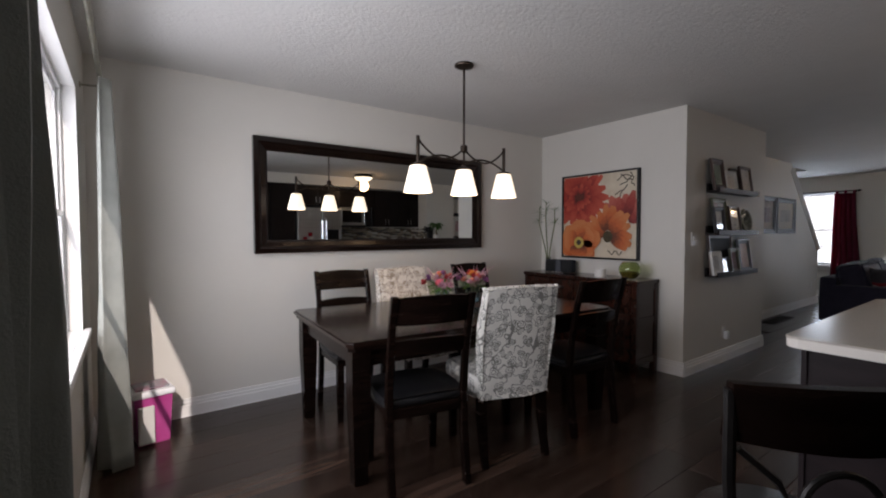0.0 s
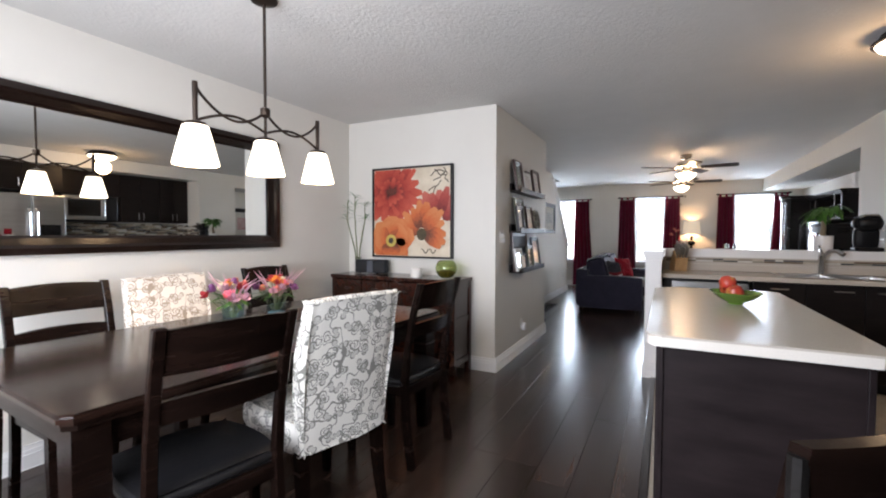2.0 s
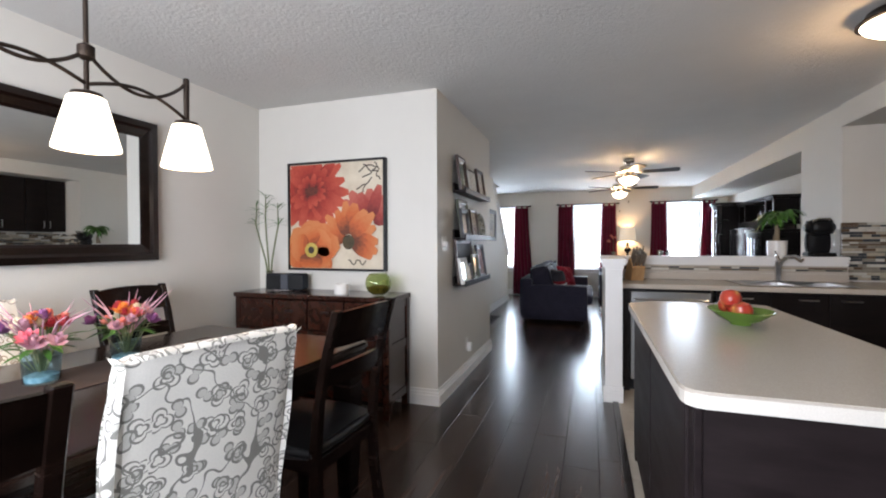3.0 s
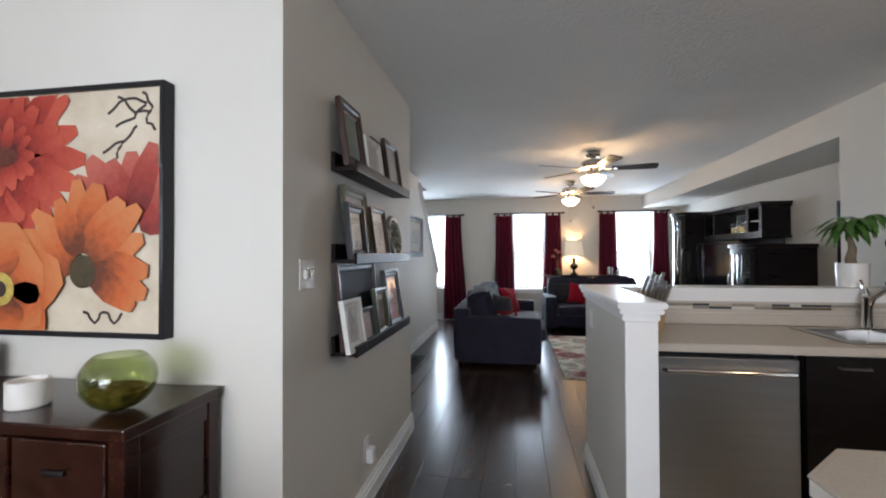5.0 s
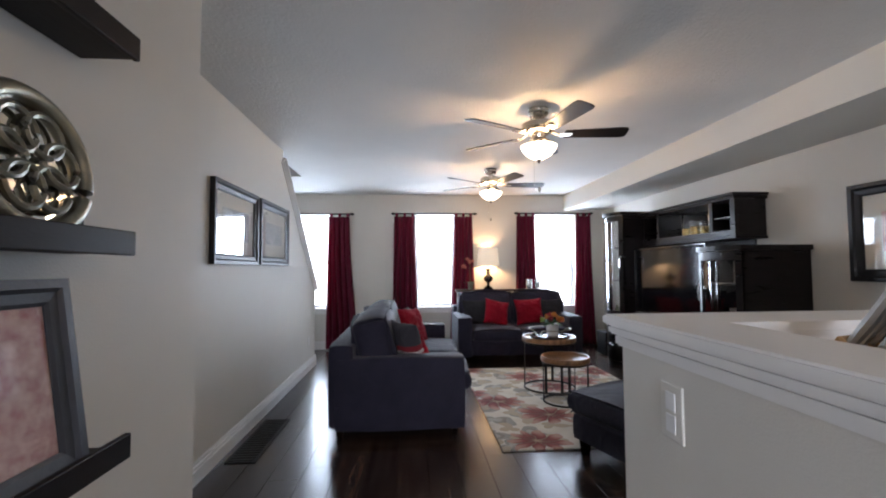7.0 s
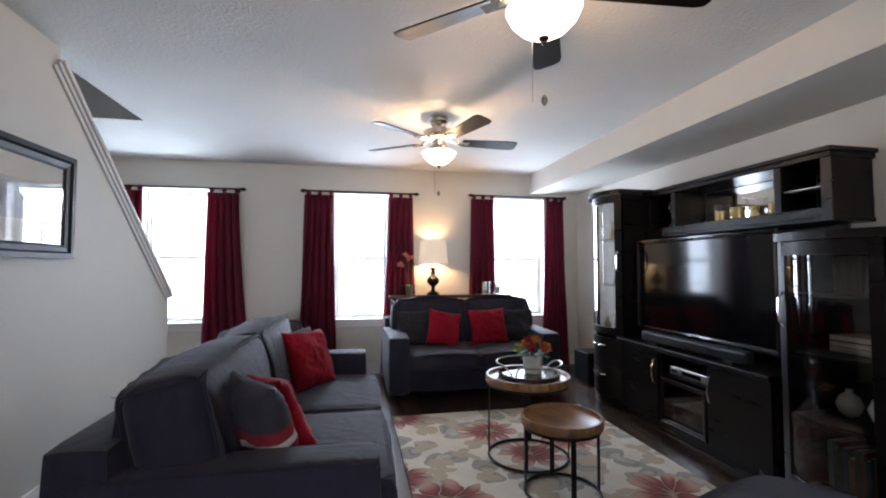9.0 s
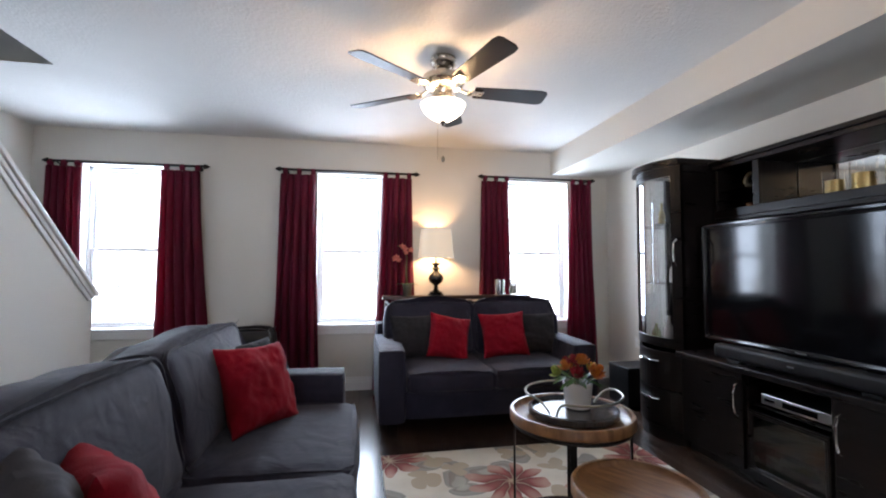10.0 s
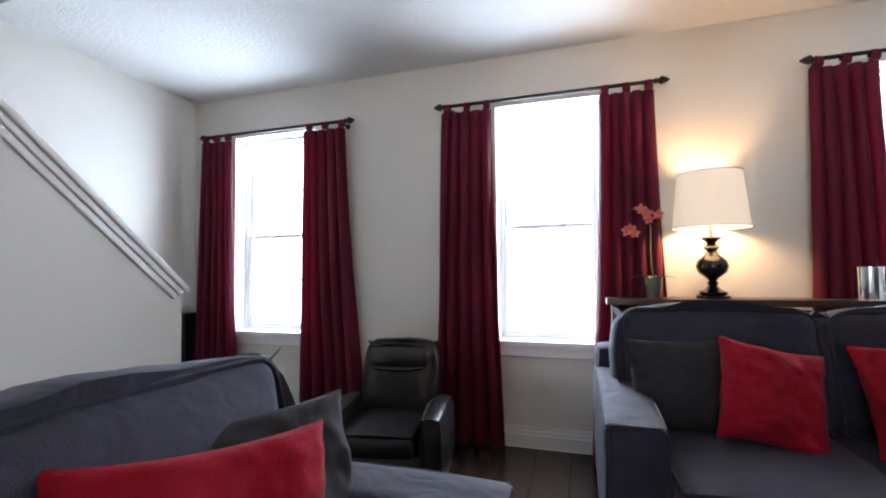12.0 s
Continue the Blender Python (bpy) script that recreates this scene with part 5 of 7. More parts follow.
# television and sound bar
tv = thing("television", pose(8.225, -1.06, 0.64), "large black flat-screen television on the stand", "television")
part("body", box(-0.62, -0.07, 0.11, 0.62, -0.012, 0.81, 0.012), M["gloss_black"], tv)
fr = frame_bars(1.30, 0.745, 0.032, 0.022)
part("bezel", fr, M["gloss_black"], tv).matrix_basis = pose(0, 0.0, 0.085, 0, 0, 180)
part("screen", box(-0.62, -0.012, 0.115, 0.62, 0.008, 0.80, 0.001, 1), M["screen"], tv)
part("neck", box(-0.12, -0.06, 0.02, 0.12, -0.02, 0.13, 0.01), M["gloss_black"], tv)
part("foot", box(-0.34, -0.16, 0, 0.34, 0.06, 0.02, 0.008), M["gloss_black"], tv)
part("badge", box(-0.03, 0.021, 0.10, 0.03, 0.0235, 0.109, 0.001, 1), M["chrome"], tv, "small silver badge")
sb = thing("sound_bar", pose(8.18, -0.955, 0.64), "long black sound bar in front of the television", "sound bar")
part("body", box(-0.49, -0.035, 0.012, 0.49, 0.035, 0.095, 0.02, 3), M["black"], sb)
part("badge", box(-0.02, 0.034, 0.045, 0.02, 0.038, 0.055, 0.001, 1), M["chrome"], sb)
for xx in (-0.35, 0.35):
    part("foot", box(xx - 0.04, -0.03, 0, xx + 0.04, 0.03, 0.014, 0.003), M["black"], sb)

# glass votives and small things on the hutch and in the cabinets
cdl = surf("gilt_votive", (0.30, 0.22, 0.07), (0.46, 0.35, 0.14), 0.3, 10, 0.0, metal=0.7)
for k, (xx, rr, hh) in enumerate(((7.80, 0.05, 0.12), (7.94, 0.05, 0.13), (8.09, 0.055, 0.15), (8.23, 0.05, 0.13))):
    v = thing("votive_glass", pose(xx, -1.30, 1.580), "clear glass votive with an amber candle on a tray", "candle holder", "votive candles")
    part("glass", lathe([(rr, 0), (rr, hh), (rr - 0.003, hh), (rr - 0.003, 0.006), (0.004, 0.006)], 22), M["clear"], v, smooth=True)
    part("candle", lathe([(rr - 0.008, 0.007), (rr - 0.008, hh * 0.6), (0.004, hh * 0.6)], 18), cdl, v, smooth=True)
for xx in (7.78, 8.22):
    part("riser", box(xx - 8.13 - 0.02, 0.13, 1.525, xx - 8.13 + 0.02, 0.27, 1.567, 0.002, 1), BK, hut)
vt = part("votive_tray", box(-0.28, -0.07, 0, 0.28, 0.07, 0.012, 0.004), M["chrome"])
vt.matrix_world = pose(8.0, -1.30, 1.567)
tagged(vt, "silver tray under the votive glasses", "tray")
ring = part("ring_ornament", tube([(0.045 * math.cos(a), 0, 0.045 + 0.045 * math.sin(a)) for a in [2 * math.pi * q / 20 for q in range(20)]], 0.014, 8, True), M["pewter"], smooth=True)
ring.matrix_world = pose(8.75, -1.32, 1.707 + 0.014)
tagged(ring, "bronze ring ornament on the bridge shelf", "ornament")
cube = part("wooden_candle", lathe([(0.04, 0), (0.042, 0.004), (0.042, 0.085), (0.035, 0.09), (0.01, 0.08)], 6), M["wood_top"])
cube.matrix_world = pose(8.74, -1.32, 1.525)
tagged(cube, "small wooden candle holder on the bridge shelf", "candle holder")


def cabinet_things():
    rnd = random.Random(12)
    cols = [surf("book_cloth", a, b, 0.6, 8, 0.1, 80) for a, b in (((0.30, 0.08, 0.04), (0.40, 0.12, 0.06)), ((0.06, 0.10, 0.14), (0.10, 0.16, 0.20)), ((0.40, 0.36, 0.28), (0.5, 0.46, 0.38)), ((0.10, 0.07, 0.05), (0.16, 0.11, 0.08)), ((0.16, 0.24, 0.22), (0.22, 0.32, 0.30)))]
    x = 7.06
    while x < 7.36:
        w = rnd.uniform(0.016, 0.032)
        hh = rnd.uniform(0.17, 0.24)
        b = thing("book", pose(x, -1.18, lv_near[0]), "book standing on the cabinet's bottom shelf", "book", "books in the cabinet")
        part("cover", box(0, -0.09, 0, w, 0.09, hh, 0.002, 1), rnd.choice(cols), b)
        part("pages", box(0.003, -0.088, 0.003, w - 0.003, 0.085, hh + 0.001, 0), M["paper"], b)
        x += w + 0.002
    for k in range(3):
        b = thing("book", pose(7.20, -1.16, lv_near[2] + 0.03 * k), "book lying in a stack behind the glass", "book", "books in the cabinet")
        part("cover", box(-0.13, -0.09, 0, 0.13, 0.09, 0.028, 0.002, 1), cols[2 if k % 2 == 0 else 3], b)
        part("pages", box(-0.126, -0.085, 0.003, 0.126, 0.092, 0.025, 0), M["paper"], b)
    for xx, s in ((7.12, 1.0), (7.28, 0.85)):
        v = part("vase", lathe([(0.02, 0), (0.05, 0.02), (0.068, 0.07), (0.05, 0.12), (0.016, 0.15), (0.02, 0.165), (0.014, 0.166)], 24), M["white_ceramic"], smooth=True)
        v.matrix_world = pose(xx, -1.12, lv_near[1]) @ Matrix.Scale(s, 4)
        tagged(v, "white patterned ceramic vase in the cabinet", "vase", "white vases")
    f = thing("photo_frame", pose(7.12, -1.15, lv_near[3], -10, 0, 180), "white photo frame on the cabinet's top shelf", "photo frame")
    part("frame", frame_bars(0.17, 0.20, 0.03, 0.015), M["frame_white"], f)
    part("photo", box(-0.06, -0.008, 0.025, 0.06, -0.003, 0.175, 0), M["print"], f)
    x = 7.21
    for k in range(6):
        b = thing("book", pose(x, -1.20, lv_near[3]), "pale book on the cabinet's top shelf", "book", "books in the cabinet")
        part("cover", box(0, -0.07, 0, 0.02, 0.07, 0.19, 0.002, 1), cols[2], b)
        part("pages", box(0.003, -0.068, 0.003, 0.017, 0.066, 0.191, 0), M["paper"], b)
        x += 0.023
    # curio cabinet: small bottles and figurine-like glass
    for k, z in enumerate(lv_far):
        for q in range(4):
            r, hh = rnd.uniform(0.024, 0.042), rnd.uniform(0.12, 0.24)
            v = part("glass_bottle", lathe([(r, 0), (r * 1.1, hh * 0.1), (r, hh * 0.55), (r * 0.4, hh * 0.75), (r * 0.35, hh * 0.95), (r * 0.5, hh)], 16), (M["clear"], cdl, M["white_ceramic"], M["green_glass"])[(q + k) % 4], smooth=True)
            v.matrix_world = pose(9.06 + 0.10 * q, -1.08 + rnd.uniform(-0.06, 0.06), z)
            tagged(v, "small decorative bottle in the curio cabinet", "bottle", "curio bottles")


cabinet_things()


# ---- pictures on the walls ----


def picture(m, w, h, bar, depth, frame_mat, mat_w, image, label, name="wall_picture", group=""):
    """A framed picture hung with its back on a wall; it faces local -y."""
    ob = thing(name, m, label, "picture", group)
    part("frame", frame_bars(w, h, bar, depth), frame_mat, ob)
    b = bar * 0.92
    part("mat_board", box(-w / 2 + b, -depth * 0.28, b, w / 2 - b, -0.002, h - b, 0), M["paper"], ob)
    if mat_w:
        q = bar + mat_w
        part("image", box(-w / 2 + q, -depth * 0.32, q, w / 2 - q, -depth * 0.28 + 0.0005, h - q, 0), image, ob)
    else:
        part("image", box(-w / 2 + bar, -depth * 0.33, bar, w / 2 - bar, -depth * 0.28 + 0.0005, h - bar, 0), image, ob)
    gl = part("glass", box(-w / 2 + bar, -depth * 0.44, bar, w / 2 - bar, -depth * 0.42, h - bar, 0), M["clear"], ob)
    gl.visible_shadow = False
    return ob


GP = surf("grey_landscape_print", (0.20, 0.21, 0.22), (0.52, 0.52, 0.50), 0.5, 6, 0.0)
picture(pose(6.98, YS - 0.002, 1.29), 0.81, 0.56, 0.07, 0.035, M["frame_black"], 0.10, GP, "wide black-framed print in a cream mat on the stair wall", group="stair wall prints")
picture(pose(7.86, YS - 0.002, 1.29), 0.83, 0.56, 0.075, 0.035, M["frame_black"], 0.11, GP, "wide black-framed print in a cream mat on the stair wall", group="stair wall prints")
picture(pose(6.30, YR + 0.002, 1.14, 0, 0, 180), 0.66, 0.68, 0.085, 0.04, M["frame_black"], 0.12, M["pinkprint"], "black-framed print in a pale mat on the long wall")

# floor register
reg = thing("floor_register", pose(7.10, 2.785, 0.001), "dark metal floor register beside the stair wall", "floor vent")
part("frame", box(-0.41, -0.10, 0, 0.41, 0.10, 0.006, 0.002, 1), M["iron"], reg)
for i in range(20):
    part("slat", box(-0.39 + 0.0405 * i, -0.08, 0.006, -0.375 + 0.0405 * i, 0.08, 0.010, 0.001, 1), M["espresso"], reg)


def plate(m, kind, label):
    ob = thing("wall_" + kind, m, label, kind)
    part("plate", box(-0.038 if kind == "outlet" else -0.058, -0.006, 0, 0.038 if kind == "outlet" else 0.058, 0, 0.118, 0.003), M["plate"], ob)
    if kind == "outlet":
        for z in (0.028, 0.074):
            part("socket", box(-0.016, -0.009, z - 0.012, 0.016, -0.006, z + 0.026, 0.004), M["vinyl"], ob)
    else:
        for xx in (-0.025, 0.025):
            part("toggle", box(xx - 0.008, -0.016, 0.042, xx + 0.008, -0.006, 0.076, 0.003), M["plate"], ob)
    return ob


plate(pose(3.47, YL, 1.19), "switch", "ivory double light switch on the wall")
op = plate(pose(4.14, YL, 0.24), "outlet", "ivory wall outlet with a plug-in freshener")
part("plug_in", box(-0.03, -0.05, -0.01, 0.03, -0.009, 0.07, 0.012), M["vinyl"], op, "white plug-in unit")
plate(pose(9.3, YS, 0.30), "outlet", "ivory wall outlet low on the stair wall")
plate(pose(10.25, YR, 0.40, 0, 0, 180), "outlet", "ivory wall outlet behind the subwoofer")

# ---- dining area ----


def box_uv(bm, s=1.0):
    uvl = bm.loops.layers.uv.verify()
    for f in bm.faces:
        n = f.normal
        ax = max(range(3), key=lambda i: abs(n[i]))
        for lp in f.loops:
            c = lp.vert.co
            lp[uvl].uv = ((c.y, c.z) if ax == 0 else (c.x, c.z) if ax == 1 else (c.x, c.y))
    return bm


def tapered_leg(x, y, top, w0, w1, bend=0.0):
    bm = bmesh.new()
    rings = []
    for i in range(7):
        u = i / 6
        w = (w1 + (w0 - w1) * min(1, u * 1.5)) / 2
        o = bend * (1 - u) ** 2
        rings.append([bm.verts.new((x + sx * w, y + sy * w + o, u * top)) for sx, sy in ((-1, -1), (1, -1), (1, 1), (-1, 1))])
    for a, b in zip(rings, rings[1:]):
        for k in range(4):
            bm.faces.new((a[k], a[(k + 1) % 4], b[(k + 1) % 4], b[k]))
    bm.faces.new(rings[0][::-1])
    bm.faces.new(rings[-1])
    return bm


def dining_table():
    ob = thing("dining_table", pose(1.155, 2.94, 0, 0, 0, -4), "dark espresso wooden dining table, polished top", "table")
    w, d = 1.01, 0.575
    outline = [(-w + 0.03, -d), (w - 0.03, -d), (w, -d + 0.03), (w, d - 0.03), (w - 0.03, d), (-w + 0.03, d), (-w, d - 0.03), (-w, -d + 0.03)]
    top = prism(outline, 0.728, 0.762, 0.010)
    part("tabletop", top, M["espresso_top"], ob)
    part("edge_band", prism([(x * 0.985, y * 0.975) for x, y in outline], 0.708, 0.728, 0.003), M["espresso"], ob)
    for y0 in (-d + 0.06, d - 0.085):
        part("apron", box(-w + 0.08, y0, 0.615, w - 0.08, y0 + 0.025, 0.708, 0.003), M["espresso"], ob)
    for x0 in (-w + 0.06, w - 0.085):
        part("apron", box(x0, -d + 0.08, 0.615, x0 + 0.025, d - 0.08, 0.708, 0.003), M["espresso"], ob)
    for sx in (-1, 1):
        for sy in (-1, 1):
            part("leg", tapered_leg(sx * (w - 0.085), sy * (d - 0.085), 0.71, 0.10, 0.07), M["espresso"], ob)
    return ob


M["espresso_top"] = surf("polished_espresso_top", (0.008, 0.004, 0.003), (0.020, 0.009, 0.006), 0.17, 2.5, 0.02, 30, stretch=(1, 9, 1), rvar=0.04, spec=0.5)
dining_table()


def ladder_chair(m, label):
    """A wooden dining chair that faces -y, with a padded leather seat and two curved back rails."""
    ob = thing("dining_chair", m, label, "chair", "dining chairs")
    E = M["espresso"]
    for s in (-1, 1):
        part("leg", tapered_leg(s * 0.195, -0.19, 0.43, 0.045, 0.034), E, ob)
        pts = [(0.0, 0.24, 0.0), (0, 0.205, 0.25), (0, 0.195, 0.45), (0, 0.215, 0.65), (0, 0.255, 0.85), (0, 0.30, 1.01)]
        bm = bmesh.new()
        rings = []
        for x, y, z in pts:
            hw, hd = 0.018, 0.021 if z < 0.5 else 0.016
            rings.append([bm.verts.new((s * 0.205 + a * hw, y + b * hd, z)) for a, b in ((-1, -1), (1, -1), (1, 1), (-1, 1))])
        for a, b in zip(rings, rings[1:]):
            for k in range(4):
                bm.faces.new((a[k], a[(k + 1) % 4], b[(k + 1) % 4], b[k]))
        bm.faces.new(rings[0][::-1])
        bm.faces.new(rings[-1])
        bmesh.ops.bevel(bm, geom=bm.edges[:], offset=0.004, segments=1, affect="EDGES")
        part("back_post", bm, E, ob)
    part("seat_frame", box(-0.215, -0.21, 0.385, 0.215, 0.21, 0.44, 0.006), E, ob)
    part("seat", soft_block(-0.222, -0.222, 0.435, 0.222, 0.19, 0.485, 0.022, 0.012, 51, 7, 0.003), M["leather"], ob, "black leather seat pad", smooth=True)

    def rail(z0, z1, name):
        n = 10
        out, inn = [], []
        bm = bmesh.new()
        cols = []
        for i in range(n + 1):
            u = 2 * i / n - 1
            x = u * 0.19
            bow = 0.028 * (1 - u * u)
            col = []
            for z in (z0, z1):
                yb = 0.195 + (z - 0.45) ** 1.6 * 0.26 + bow
                crown = 0.010 * (1 - u * u) if z == z1 else 0
                col += [bm.verts.new((x, yb - 0.010, z + crown)), bm.verts.new((x, yb + 0.011, z + crown))]
            cols.append(col)
        for a, b in zip(cols, cols[1:]):
            for q in ((0, 1), (1, 3), (3, 2), (2, 0)):
                bm.faces.new((a[q[0]], a[q[1]], b[q[1]], b[q[0]]))
        bm.faces.new([cols[0][k] for k in (0, 1, 3, 2)])
        bm.faces.new([cols[-1][k] for k in (0, 2, 3, 1)])
        part(name, bm, E, ob)

    rail(0.865, 1.00, "top_rail")
    rail(0.715, 0.785, "back_rail")
    return ob


CH = "dark espresso ladder-back dining chair with black leather seat"
first = ladder_chair(pose(0.50, 2.46, 0, 0, 0, 169), CH)
copy_thing(first, pose(1.74, 2.40, 0, 0, 0, 177))
copy_thing(first, pose(0.62, 3.46, 0, 0, 0, -3))
copy_thing(first, pose(1.98, 3.48, 0, 0, 0, 3))


def parsons_chair(m, mat, label):
    ob = thing("parsons_chair", m, label, "chair", "slipcovered chairs")
    seat = box_uv(soft_block(-0.225, -0.26, 0.365, 0.225, 0.20, 0.50, 0.03, 0.012, 61, 7, 0.004))
    part("seat", seat, mat, ob, smooth=True)
    b = soft_block(-0.24, -0.04, 0.0, 0.24, 0.04, 0.63, 0.030, 0.012, 62, 11, 0.005)
    for v in b.verts:
        u = v.co.z / 0.63
        v.co.x *= 0.91 + 0.05 * u
        v.co.y += 0.09 * u * u
        v.co.z += 0.006 * (v.co.x / 0.24) ** 2 * u
    b.transform(Matrix.Translation((0, 0.19, 0.375)))
    part("backrest", box_uv(b), mat, ob, smooth=True)
    for s in (-1, 1):
        part("leg", tapered_leg(s * 0.20, -0.215, 0.37, 0.045, 0.034), M["espresso"], ob, "dark wooden leg")
        part("leg", tapered_leg(s * 0.20, 0.18, 0.38, 0.045, 0.034, 0.05), M["espresso"], ob, "dark wooden leg")
    return ob


parsons_chair(pose(1.07, 2.41, 0, 0, 0, 167), M["vine"], "cream slipcovered chair with grey vine print, near table edge")
parsons_chair(pose(1.12, 3.40, 0, 0, 0, -2), M["vine_tan"], "cream slipcovered chair with tan vine print against the wall side")

# table runner and flower jars
rn = part("table_runner", box(-0.55, -0.16, 0, 0.55, 0.16, 0.003, 0.001, 1), surf("dark_woven_runner", (0.022, 0.013, 0.010), (0.045, 0.026, 0.020), 0.85, 9, 0.4, 260))
rn.matrix_world = pose(1.35, 3.03, 0.7625, 0, 0, -4)
tagged(rn, "dark brown woven runner on the dining table", "table runner")
WATER = glassy("jar_glass", (0.78, 0.86, 0.88))
for k, (x, y) in enumerate(((1.14, 3.08), (1.43, 3.07))):
    j = thing("flower_jar", pose(x, y, 0.766), "glass jar of pink and coral flowers on the dining table", "flower arrangement", "flower jars")
    part("jar", lathe([(0.046, 0), (0.052, 0.004), (0.058, 0.115), (0.055, 0.115), (0.049, 0.01), (0.004, 0.008)], 26), WATER, j, smooth=True)
    part("gems", lathe([(0.046, 0.009), (0.05, 0.03), (0.03, 0.036)], 18), surf("glass_gems", (0.20, 0.34, 0.40), (0.45, 0.6, 0.65), 0.15, 60, 0.5, 120), j, "pale blue glass gems", smooth=True)
    bouquet(j, 0.11, 0.125, 0.105, ("pink", "coral", "purple", "crimson", "cream", "mauve", "orange"), 20, 21 + k * 7, 0.036)
    rnd = random.Random(31 + k)
    sp = bmesh.new()
    for i in range(16):
        a = rnd.uniform(0, 6.28)
        e = rnd.uniform(0.10, 0.19)
        join(sp, tube([(0.02 * math.cos(a), 0.02 * math.sin(a), 0.12), (0.6 * e * math.cos(a), 0.6 * e * math.sin(a), 0.22), (e * math.cos(a), e * math.sin(a), 0.24 + rnd.uniform(0, 0.06))], 0.0024, 5, taper=(0.6, 1.3, 0.3)))
    part("dried_grass", sp, FL["mauve"], j, "mauve grass sprigs", kind="stuff", smooth=True)

# mirror on the long wall
mir = thing("wall_mirror", pose(1.165, YM - 0.002, 1.15), "long wall mirror in a wide dark espresso frame", "mirror")
part("frame", frame_bars(2.27, 0.90, 0.105, 0.045), M["espresso_h"], mir)
part("glass", box(-1.045, -0.016, 0.09, 1.045, -0.004, 0.81, 0), M["mirror"], mir)


# painting of red flowers
def petal_ring(cx, cz, n, r0, r1, width, y, seed, start=0.0, sweep=360.0, wob=0.15):
    """Painted petals round a centre on a canvas in x and z, facing -y, with UVs along each petal."""
    rnd = random.Random(seed)
    bm = bmesh.new()
    uvl = bm.loops.layers.uv.new("UVMap")
    for k in range(n):
        a = radians(start + sweep * (k + rnd.uniform(-0.25, 0.25)) / n)
        ll = r1 * rnd.uniform(1 - wob, 1 + wob * 0.4)
        ww = width * rnd.uniform(0.85, 1.2)
        yy = y - 0.0004 * (k % 4)
        m = 8
        left, right = [], []
        for i in range(m + 1):
            u = i / m
            r = r0 + (ll - r0) * u
            hw = ww * 0.5 * (math.sin(math.pi * (0.12 + 0.80 * u ** 0.8)) ** 0.75) * (1 + 0.10 * noise.noise(Vector((u * 5, k * 3.1 + seed, 0))))
            for side, lst in ((-1, left), (1, right)):
                x = cx + r * math.cos(a) - side * hw * math.sin(a)
                z = cz + r * math.sin(a) + side * hw * math.cos(a)
                lst.append((x, z, u, 0.5 + 0.5 * side * hw / ww))
        clip = lambda p: (max(-0.435, min(0.435, p[0])), max(0.022, min(0.882, p[1])))
        vs = [(bm.verts.new((clip(p)[0], yy, clip(p)[1])), p) for p in left], [(bm.verts.new((clip(p)[0], yy, clip(p)[1])), p) for p in right]
        for i in range(m):
            q = [vs[0][i], vs[0][i + 1], vs[1][i + 1], vs[1][i]]
            try:
                f = bm.faces.new([v for v, p in q])
            except ValueError:
                continue
            for lp, (v, p) in zip(f.loops, q):
                lp[uvl].uv = (p[2], p[3])
    return bm


pic = thing("flower_painting", pose(XP - 0.002, 3.225, 1.03, 0, 0, -90), "square canvas of red and orange flowers, thin black frame", "painting")
part("frame", boxes([(-0.458, -0.05, 0, -0.440, 0, 0.905), (0.440, -0.05, 0, 0.458, 0, 0.905), (-0.44, -0.05, 0, 0.44, 0, 0.018), (-0.44, -0.05, 0.887, 0.44, 0, 0.905)], 0.002), M["frame_black"], pic)
part("canvas", box(-0.440, -0.036, 0.018, 0.440, -0.004, 0.887, 0.001, 1), M["p_canvas"], pic)
Y0 = -0.0365
M["p_calyx"] = surf("painted_green_calyx", (0.035, 0.022, 0.008), (0.075, 0.055, 0.02), 0.6, 30, 0.0)
M["p_heart"] = surf("painted_flower_heart", (0.06, 0.012, 0.006), (0.15, 0.03, 0.015), 0.6, 60, 0.0)
for pts in (((0.22, 0.80), (0.30, 0.85), (0.38, 0.83), (0.33, 0.78), (0.24, 0.74)), ((0.26, 0.86), (0.33, 0.80), (0.42, 0.79)), ((0.20, 0.66), (0.29, 0.70), (0.36, 0.76)), ((0.28, 0.70), (0.26, 0.64), (0.20, 0.60)), ((0.36, 0.87), (0.40, 0.82), (0.38, 0.76), (0.43, 0.72)), ((0.12, 0.09), (0.17, 0.05), (0.21, 0.09), (0.25, 0.05), (0.30, 0.09))):
    sm = []
    for a, b in zip(pts, pts[1:]):
        for i in range(5):
            u = i / 5
            sm.append((a[0] + (b[0] - a[0]) * u + 0.006 * math.sin(u * 6.28), Y0 - 0.0004, a[1] + (b[1] - a[1]) * u + 0.008 * math.sin(u * 3.14)))
    t = tube(sm, 0.006, 6)
    t.transform(Matrix.Translation((0, Y0, 0)) @ Matrix.Diagonal((1, 0.05, 1, 1)) @ Matrix.Translation((0, -Y0, 0)))
    part("ink_scroll", t, M["p_dark"], pic, "dark painted scroll")
part("red_gerbera", petal_ring(0.32, 0.40, 9, 0.03, 0.29, 0.12, Y0 - 0.001, 5, 15, 170), M["p_deep"], pic)
g1 = petal_ring(-0.22, 0.66, 20, 0.06, 0.34, 0.105, Y0 - 0.003, 1)
join(g1, petal_ring(-0.22, 0.66, 17, 0.05, 0.25, 0.085, Y0 - 0.0055, 2, 8))
join(g1, petal_ring(-0.22, 0.66, 14, 0.03, 0.14, 0.055, Y0 - 0.008, 3, 4))
part("large_red_gerbera", g1, M["p_red"], pic)
